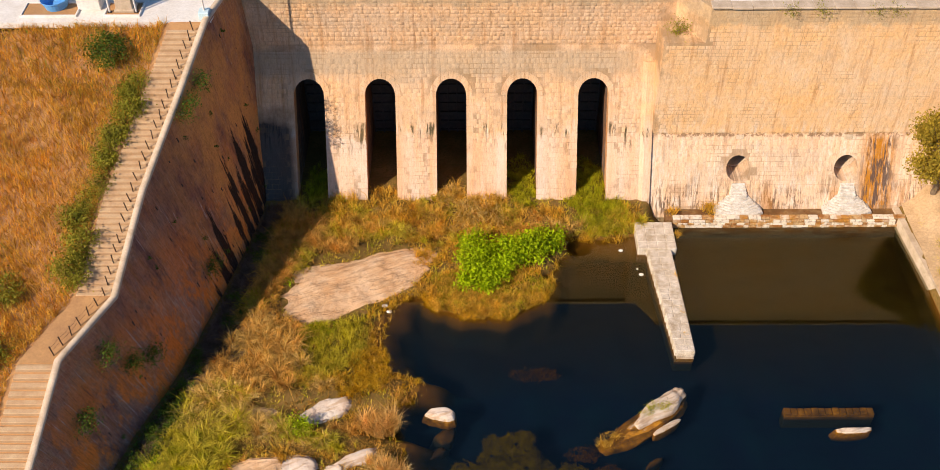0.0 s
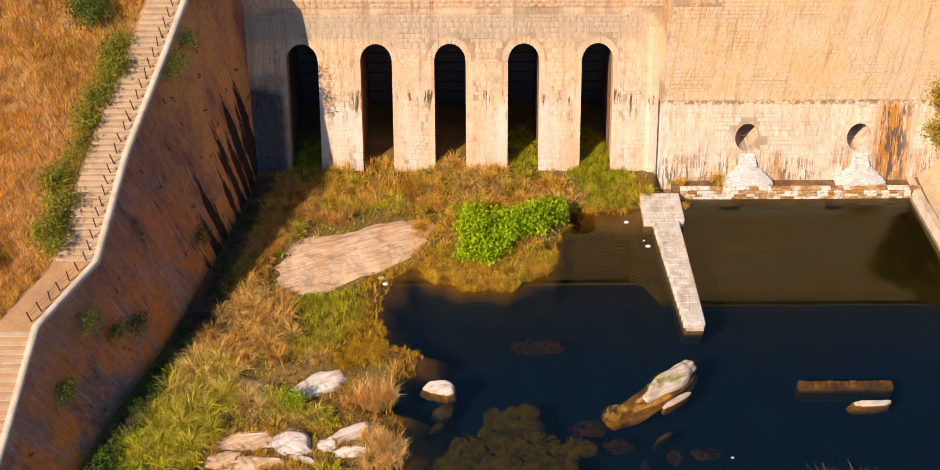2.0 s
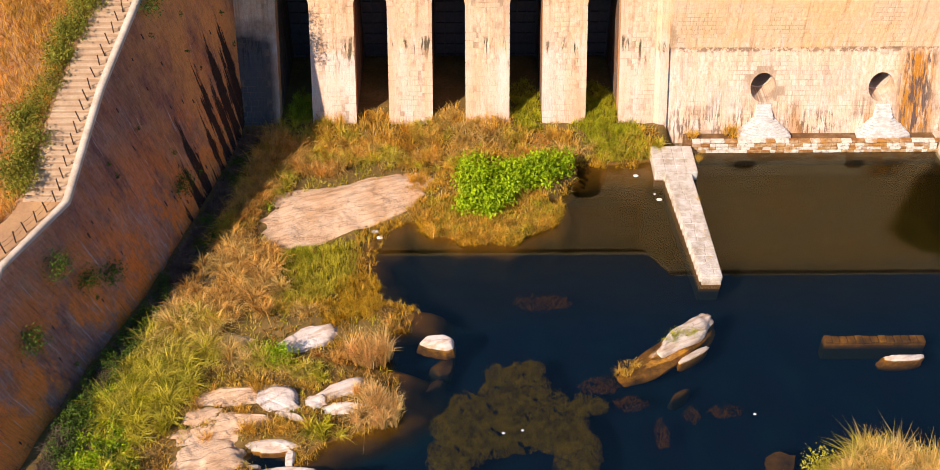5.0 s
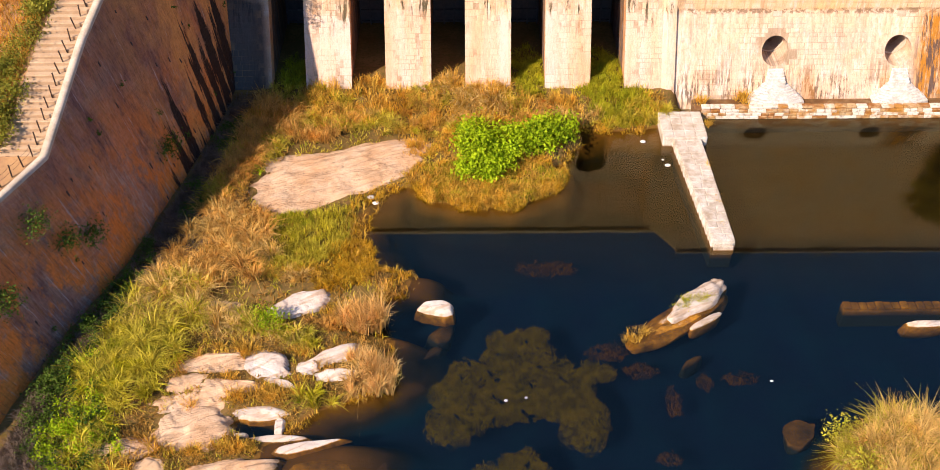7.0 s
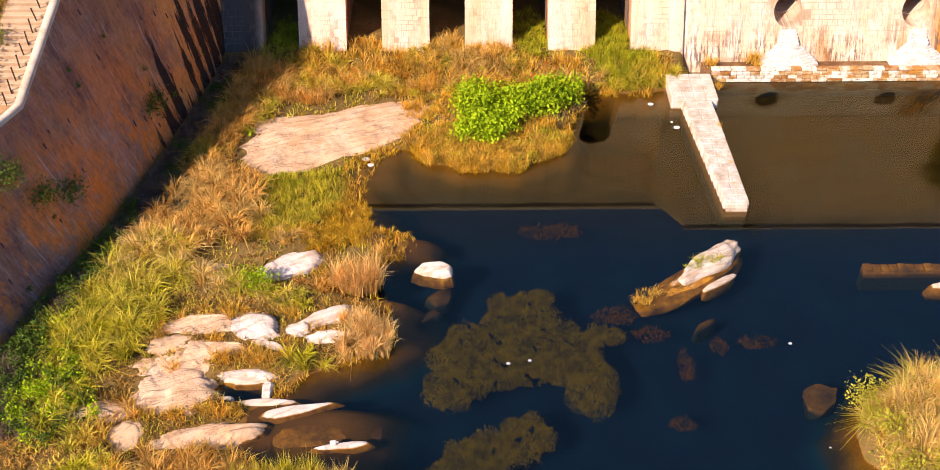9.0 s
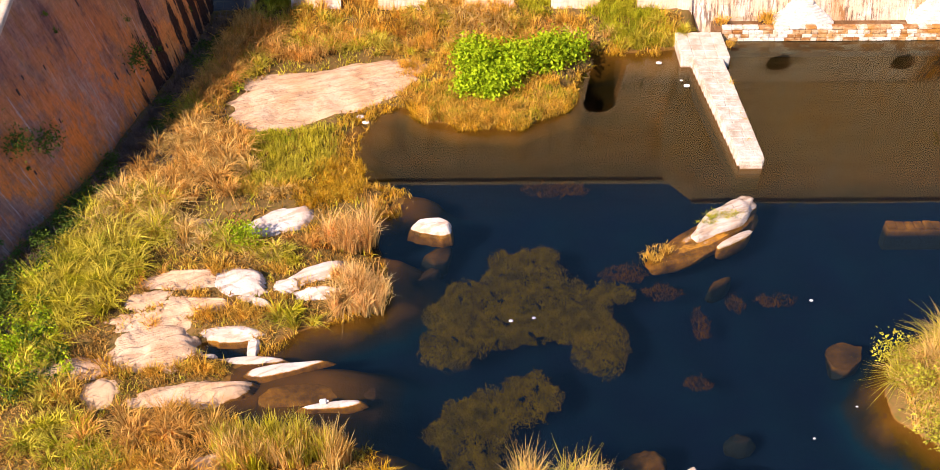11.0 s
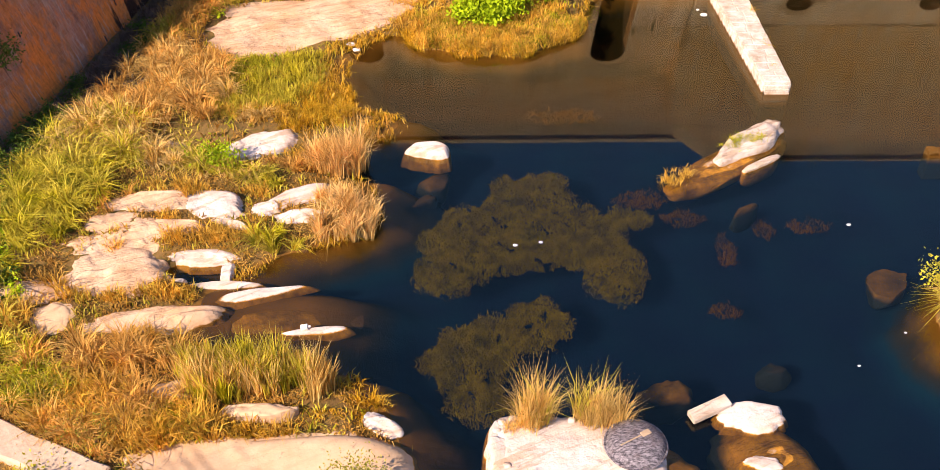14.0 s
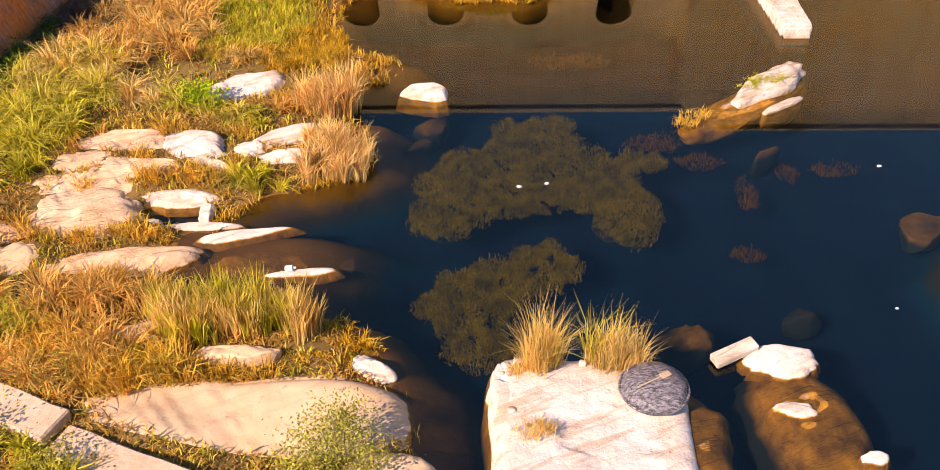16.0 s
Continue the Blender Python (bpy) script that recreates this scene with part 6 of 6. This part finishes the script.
stuff("bank_grass", tufts(((31.3, 44.5, 1.0, 2.6, 0.5), (30.9, 48.4, 0.6, 0.9, 0.4), (32.4, 47.6, 0.8, 1.4, 0.4), (31.5, 39.0, 1.4, 3.4, 0.5)), 200, 0.03, 0.6, rocks=False), reed_green, "thin green grass on the bank beside the quay")
stuff("litter_grass", tufts(((13.9, 50.2, 0.4, 0.3, 0.7), (16.6, 50.4, 0.4, 0.4, 0.8)), 400, 0.03, 0.7, top=0.7), golden, "dry grass tufts on the quay")


# hillside grass
def hill_cover(n, h, width, lean, keep):
    s, y = RNG.uniform(2.25, 34, n), RNG.uniform(11, 51.6, n)
    x = crest(y)[0] - 0.3 - s
    ok = keep(x, y)
    x, y = x[ok], y[ok]
    z = hill(x, y)[2]
    return blades(x, y, z, h * RNG.uniform(0.5, 1.2, len(x)), width, lean)


stuff("hill_grass", hill_cover(170000, 0.65, 0.034, 0.7, lambda x, y: fbm(x, y, 0.12, 41) < 0.9), hill_straw, "orange-brown dry grass on the hillside")
stuff("hill_straw", hill_cover(70000, 0.5, 0.038, 0.6, lambda x, y: fbm(x, y, 0.16, 42) > 0.1), golden, "golden dry grass on the hillside")
stuff("hill_weeds", hill_cover(40000, 0.5, 0.05, 0.7, lambda x, y: (fbm(x, y, 0.14, 43) > 0.6) | ((y > 48.5 + 2.0 * fbm(x, y, 0.1, 45)) & (fbm(x, y, 0.3, 44) > -0.1))), olive_leaf, "olive green weeds on the hillside", "weeds")


# leaves: folded quads in clumps
def leaves(cx, cy, cz, rx, ry, rz, clumps, per, size, shell=0.5, clump=0.28):
    """Leaf arrays for a crown: clumps of leaves spread through an uneven ellipsoid."""
    d = RNG.normal(0, 1, (clumps, 3))
    d /= np.linalg.norm(d, axis=1)[:, None]
    r = RNG.uniform(shell, 1.0, clumps) ** 0.6 * RNG.uniform(0.75, 1.12, clumps)
    c = np.array([cx, cy, cz]) + d * r[:, None] * [rx, ry, rz]
    n = clumps * per
    p = np.repeat(c, per, 0) + RNG.normal(0, clump, (n, 3)) * [1, 1, 0.7]
    a = RNG.normal(0, 1, (n, 3)) + [0, 0, 0.2]
    a /= np.linalg.norm(a, axis=1)[:, None]
    b = np.cross(a, RNG.normal(0, 1, (n, 3)))
    b /= np.linalg.norm(b, axis=1)[:, None]
    s = (size * RNG.uniform(0.6, 1.3, n))[:, None]
    V = np.stack([p - a * s * 0.5, p + b * s * 0.28, p + a * s * 0.5, p - b * s * 0.28], 1).reshape(-1, 3)
    k = 4 * np.arange(n)[:, None]
    return V, k + np.array([[0, 1, 2, 3]]), np.zeros((0, 3), np.int32)


def limb_bm(bm, a, b, r0, r1, n=6):
    d = (Vector(b) - Vector(a))
    m = Matrix.Translation((Vector(a) + Vector(b)) / 2) @ d.to_track_quat("Z", "Y").to_matrix().to_4x4()
    bmesh.ops.create_cone(bm, segments=n, radius1=r0, radius2=r1, depth=d.length, cap_ends=False, matrix=m)


def shrub(name, at, crowns, mat, label, size=0.14, category="bush", stems=6, stem_r=0.02):
    """A bush: stems from the ground and a crown of leaves, crowns as (dx, dy, dz, rx, ry, rz, clumps, per)."""
    ob = holder(name, at, label, category)
    bm = bmesh.new()
    rnd = random.Random(hash(label) % 1 + len(label) + int(at[0] * 10))
    for k in range(stems):
        c = crowns[k % len(crowns)]
        tip = (c[0] + rnd.uniform(-0.6, 0.6) * c[3], c[1] + rnd.uniform(-0.6, 0.6) * c[4], c[2] + rnd.uniform(-0.1, 0.6) * c[5])
        mid = (tip[0] * 0.5 + rnd.uniform(-0.1, 0.1), tip[1] * 0.5 + rnd.uniform(-0.1, 0.1), tip[2] * 0.55)
        limb_bm(bm, (rnd.uniform(-0.08, 0.08), rnd.uniform(-0.08, 0.08), -0.1), mid, stem_r, stem_r * 0.7)
        limb_bm(bm, mid, tip, stem_r * 0.7, stem_r * 0.3)
    part("stem", bm, bark, ob)
    lot = merged([leaves(*c[:6], c[6], c[7], size) for c in crowns])
    part("crown", fast_mesh("crown", *lot), mat, ob)
    return ob


shrub("green_bush", (2.4, 45.0, 0.3), ((-1.9, 0.9, 1.0, 1.1, 1.5, 0.8, 60, 44), (-1.6, -1.0, 0.7, 1.2, 1.0, 0.6, 50, 44), (0.2, 0.9, 0.8, 1.3, 1.2, 0.7, 56, 44), (1.9, 1.6, 0.8, 1.4, 1.2, 0.7, 60, 44), (3.2, 2.2, 0.7, 0.9, 0.9, 0.55, 34, 40), (-0.4, -0.4, 0.6, 0.9, 0.8, 0.5, 30, 40)), lush, "bright green leafy bush on the grassy islet", 0.2, stems=18)
shrub("green_bush", (-9.4, 32.5, 0.35), ((0, 0, 0.45, 0.75, 0.55, 0.45, 34, 34),), lush, "small bright green bush beside a white rock", 0.13)
shrub("near_bush", (-3.0, 17.0, 0.3), ((0.15, 0.2, 1.5, 0.45, 0.4, 0.6, 40, 36), (-0.5, 0.1, 1.0, 0.6, 0.5, 0.4, 34, 30), (0.5, -0.1, 0.9, 0.55, 0.5, 0.4, 30, 30), (-0.8, -0.3, 0.6, 0.7, 0.5, 0.3, 26, 30), (0.1, -0.5, 0.6, 0.9, 0.4, 0.3, 30, 30)), bush_leaf, "yellow-green bush growing beside the huge boulder", 0.08, stems=22, stem_r=0.014)
shrub("yellow_bush", (15.9, 25.9, 0.2), ((0.2, 0.2, 0.4, 0.7, 0.6, 0.4, 26, 30),), yellow_leaf, "yellow-leaved low bush at the water's edge", 0.12)
shrub("yellow_bush", (16.2, 22.9, 0.2), ((0, 0, 0.4, 0.6, 0.9, 0.4, 30, 30),), yellow_leaf, "yellow-leaved low bush at the water's edge", 0.12)
for dx, dy in ((16.6, 22.4), (16.2, 24.2)):
    shrub("yellow_bush", (dx, dy, float(ground_z(dx, dy))), ((0, 0, 0.6, 0.7, 0.7, 0.5, 26, 30),), yellow_leaf, "yellow-leaved low bush on the mound", 0.12)
shrub("wall_weed", (-11.6, 17.4, 0.5), ((0, 0, 0.6, 0.8, 0.6, 0.5, 34, 30),), yellow_leaf, "yellow-green weed growing before the low wall", 0.09, stems=10)
shrub("wall_weed", (-9.6, 16.6, 0.5), ((0, 0, 0.5, 0.8, 0.5, 0.45, 30, 30),), olive_leaf, "olive weed growing before the low wall", 0.09, stems=10)
shrub("weed_bush", (-10.4, 19.4, 0.4), ((0, 0, 0.6, 0.8, 0.6, 0.5, 30, 26),), olive_leaf, "sprawling olive weed on the near bank", 0.08, stems=10)
shrub("weed_bush", (-12.3, 20.9, 0.5), ((0, 0, 0.6, 1.1, 0.8, 0.5, 36, 26),), olive_leaf, "sprawling olive weed on the near bank", 0.08, stems=10)
for x, y, r in ((-20.9, 49.6, 1.15), (-19.6, 47.6, 0.5), (-19.0, 46.4, 0.6), (-19.9, 44.9, 0.75), (-20.3, 43.6, 0.6), (-21.0, 38.9, 0.95), (-21.3, 37.4, 1.05), (-24.9, 36.6, 0.9), (-21.6, 40.6, 0.7), (-24.5, 32.5, 0.9), (-24.9, 30.2, 0.9)):
    z = float(hill(np.array([x]), np.array([y]))[2][0])
    shrub("hill_bush", (x, y, z), ((0, 0, r * 0.6, r, r, r * 0.75, int(34 * r) + 12, 36),), dark_leaf if y > 49 else olive_leaf, "rounded green bush on the dry hillside", 0.15, stems=8)

# bushes in a row along the steps
for k, y in enumerate((47.9, 47.2, 46.4, 45.7, 45.0, 44.2, 42.4, 41.5, 40.8, 38.4, 37.6)):
    x = float(crest(y)[0]) - 2.75 - 0.25 * (k % 3)
    z = float(hill(np.array([x]), np.array([y]))[2][0])
    shrub("hill_bush", (x, float(y), z), ((0, 0, 0.35, 0.55, 0.7, 0.45, 24, 34),), olive_leaf, "green bush crowding the edge of the steps", 0.12, stems=6)

# leafy weeds in the side wall's shade, darkest leaves nearest to deepen it
lots, dim = [], []
for cx, cy, rx, ry, h in ((-16.9, 33.6, 1.0, 2.4, 0.6), (-18.0, 30.4, 1.5, 2.6, 0.7), (-17.2, 27.6, 2.1, 2.2, 0.6), (-15.9, 36.6, 0.6, 1.8, 0.4), (-14.4, 41.0, 0.5, 1.5, 0.4), (-12.0, 43.6, 0.9, 0.5, 0.35), (-13.2, 46.8, 0.9, 1.6, 0.4), (-16.6, 25.6, 1.8, 1.6, 0.4)):
    n = int(26 * rx * ry) + 6
    x, y = in_ellipse(n, cx, cy, rx, ry)
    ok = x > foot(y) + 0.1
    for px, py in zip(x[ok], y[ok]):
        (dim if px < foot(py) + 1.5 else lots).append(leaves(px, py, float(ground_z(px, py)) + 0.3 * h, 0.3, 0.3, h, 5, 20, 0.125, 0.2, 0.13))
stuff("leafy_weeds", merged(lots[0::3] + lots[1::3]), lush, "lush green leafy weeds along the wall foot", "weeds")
stuff("dark_weeds", merged(lots[2::3] + dim), dark_leaf, "dark green leafy weeds, deepening the shade along the wall foot", "weeds")

# tufts in the weep holes of the side wall
lots = []
for k in range(34):
    y, z = RNG.uniform(20, 54), RNG.uniform(0.8, 14)
    cx, cz = crest(y)
    if z < cz - 0.8:
        x = float(side_at(np.array([y]), np.array([z]))[0][0])
        lots.append(leaves(x + 0.08, y, z, 0.1, 0.16, 0.18, 3, 9, 0.13, 0.2, 0.07))
stuff("wall_tufts", merged(lots), dark_leaf, "small dark weeds in the holes of the side wall", "weeds")

# plants rooted in the walls
for y, z, r in ((48.6, 13.0, 0.55), (47.1, 12.5, 0.35), (46.4, 12.1, 0.25), (33.9, 5.9, 0.75), (30.6, 4.2, 0.7), (34.5, 4.2, 0.5), (42.8, 3.2, 0.55), (35.6, 3.6, 0.5)):
    x = float(side_at(np.array([y]), np.array([z]))[0][0])
    shrub("wall_plant", (x, y, z), ((0.3, 0, 0.05, r * 0.55, r, r * 0.8, int(26 * r) + 6, 24),), dark_leaf, "green plant rooted in the stone wall", 0.13, "plant", 5)
shrub("wall_plant", (13.6, 54.6, 12.1), ((0, 0, 0.35, 0.45, 0.35, 0.4, 16, 26),), olive_leaf, "olive plant on a ledge of the dam", 0.12, "plant", 5)
for x, r in ((19.9, 0.4), (21.9, 0.25), (25.3, 0.35), (26.4, 0.3)):
    shrub("wall_plant", (x, 53.55, 14.4), ((0, -0.1, 0.1, r, 0.25, r * 0.7, 10, 20),), olive_leaf, "small olive plant on the parapet", 0.1, "plant", 4)

for x, y, r in ((31.6, 46.2, 0.8), (32.0, 44.2, 0.9), (31.2, 42.6, 0.7), (32.4, 41.0, 1.0)):
    shrub("bank_bush", (x, y, float(ground_z(x, y))), ((0, 0, r * 0.5, r, r, r * 0.6, int(30 * r) + 8, 34),), tree_leaf, "olive bush on the bare earth bank", 0.13, stems=8)

# trees at the end of the quay
def tree(x, y, z, size, seed):
    rnd = random.Random(seed)
    ob = holder("tree", (x, y, z), "spreading olive-green tree beside the dam", "tree", group="bank trees")
    bm = bmesh.new()
    limb_bm(bm, (0, 0, -0.3), (0.1 * size, 0.05, 2.6 * size), 0.22 * size, 0.16 * size, 10)
    crowns = [(0, 0, 7.2 * size, 1.3 * size, 1.1 * size, size, 30, 50), (-0.6 * size, -0.2, 2.9 * size, 1.3 * size, size, 0.8 * size, 26, 46), (0.9 * size, -0.8, 2.2 * size, 1.2 * size, 0.9 * size, 0.9 * size, 24, 46)]
    for k in range(10):
        t = 2 * math.pi * k / 10
        r = rnd.uniform(0.9, 1.6) * size
        mid = (0.5 * r * math.cos(t), 0.5 * r * math.sin(t), (3.4 + 0.3 * (k % 3)) * size)
        tip = (r * 1.5 * math.cos(t), r * 1.2 * math.sin(t), (4.0 + 1.2 * (k % 3)) * size)
        limb_bm(bm, (0.1 * size, 0.05, 2.4 * size), mid, 0.1 * size, 0.06 * size)
        limb_bm(bm, mid, tip, 0.06 * size, 0.02 * size)
        crowns.append((*tip, 1.1 * size, 0.95 * size, 0.9 * size, 26, 50))
    part("trunk", bm, bark, ob)
    part("crown", fast_mesh("crown", *merged([leaves(*c, 0.2) for c in crowns])), tree_leaf, ob)


tree(31.5, 50.6, 1.6, 0.95, 4)
tree(37.0, 50.9, 2.4, 1.25, 5)

# water weed: dense mats just below the surface
def mat_lot(lobes, n, h, seed, depth=0.34):
    lots = []
    for cx, cy, rx, ry in lobes:
        m = int(n * rx * ry)
        x, y = in_ellipse(m, cx, cy, rx, ry, 0.3)
        e = np.hypot((x - cx) / rx, (y - cy) / ry)
        ok = (fbm(x, y, 0.8, seed) > -0.7) & (RNG.uniform(0, 1, m) > smooth(0.7, 1.15, e))
        x, y = x[ok], y[ok]
        m = len(x)
        z = -depth - 0.14 * RNG.uniform(0, 1, m) + 0.11 * fbm(x, y, 0.9, seed + 1)
        V, Q, T = blades(x, y, z, h * RNG.uniform(0.4, 1.3, m), 0.026, 0.9)
        V[:, 2] = np.minimum(V[:, 2], -0.012)
        lots.append((V, Q, T))
    return merged(lots)


stuff("weed_mat", mat_lot(((0.3, 29.2, 2.0, 2.2), (2.3, 31.6, 1.8, 1.5), (3.6, 29.3, 2.2, 1.9), (5.1, 27.7, 1.2, 1.9), (-0.7, 27.4, 1.2, 1.2), (3.3, 32.6, 0.7, 0.6), (2.0, 28.6, 1.8, 1.3), (5.9, 30.3, 1.0, 0.7)), 4600, 0.13, 51), weed, "dark brown water weed mat under the surface", "water weed")
stuff("weed_mat", mat_lot(((0.0, 23.3, 1.6, 1.6), (2.3, 24.9, 1.2, 1.3), (0.8, 24.2, 1.3, 1.2), (0.4, 21.6, 1.1, 0.9)), 4600, 0.13, 53), weed, "dark brown water weed mat near the slab", "water weed")
stuff("weed_mat", mat_lot(((6.6, 31.6, 1.1, 0.6), (8.0, 30.5, 0.9, 0.5), (9.3, 28.6, 0.4, 0.9), (4.2, 37.3, 1.7, 0.6), (12.5, 30.0, 0.9, 0.4), (10.9, 29.8, 0.4, 0.6), (8.6, 25.6, 0.6, 0.4)), 1300, 0.16, 55, 0.5), red_weed, "scattered brown water weed under the surface", "water weed")

# floating litter
def scrap(x, y, z, r, label, mat=None):
    bm = bmesh.new()
    bmesh.ops.create_icosphere(bm, subdivisions=2, radius=1)
    for v in bm.verts:
        v.co = Vector((v.co.x * r * (1 + 0.3 * noise.noise(v.co * 2 + Vector((x, y, 0)))), v.co.y * r * 0.7, v.co.z * r * 0.4))
    ob = thing("litter", bm, mat or pale_concrete, label=label, category="litter", group="floating litter")
    ob.location = (x, y, z)


for x, y, r in ((2.65, 28.55, 0.08), (1.75, 28.4, 0.09), (13.75, 29.4, 0.08), (11.4, 45.0, 0.17), (11.2, 45.5, 0.08), (6.3, 46.8, 0.14), (12.1, 22.6, 0.05), (10.3, 47.2, 0.16), (14.0, 24.0, 0.05)):
    scrap(x, y, 0.01, r, "scrap of white litter floating on the pond")
for x, y, r in ((-5.1, 42.3, 0.2), (-4.8, 41.8, 0.18), (-5.6, 42.6, 0.13), (-4.9, 42.8, 0.1)):
    scrap(x, y, 0.08, r, "white litter washed up at the shore")
bottle = holder("bottle", (-5.15, 24.3, 0.16), "white plastic jug lying on a flat rock", "bottle")
bm = bmesh.new()
bmesh.ops.create_cone(bm, segments=14, radius1=0.1, radius2=0.1, depth=0.22, cap_ends=True, matrix=Matrix.Rotation(radians(80), 4, "Y"))
part("body", bm, pale_concrete, bottle)
bm = bmesh.new()
bmesh.ops.create_cone(bm, segments=10, radius1=0.05, radius2=0.03, depth=0.1, cap_ends=True, matrix=Matrix.Translation((0.15, 0, 0.03)) @ Matrix.Rotation(radians(80), 4, "Y"))
part("neck", bm, pale_concrete, bottle)
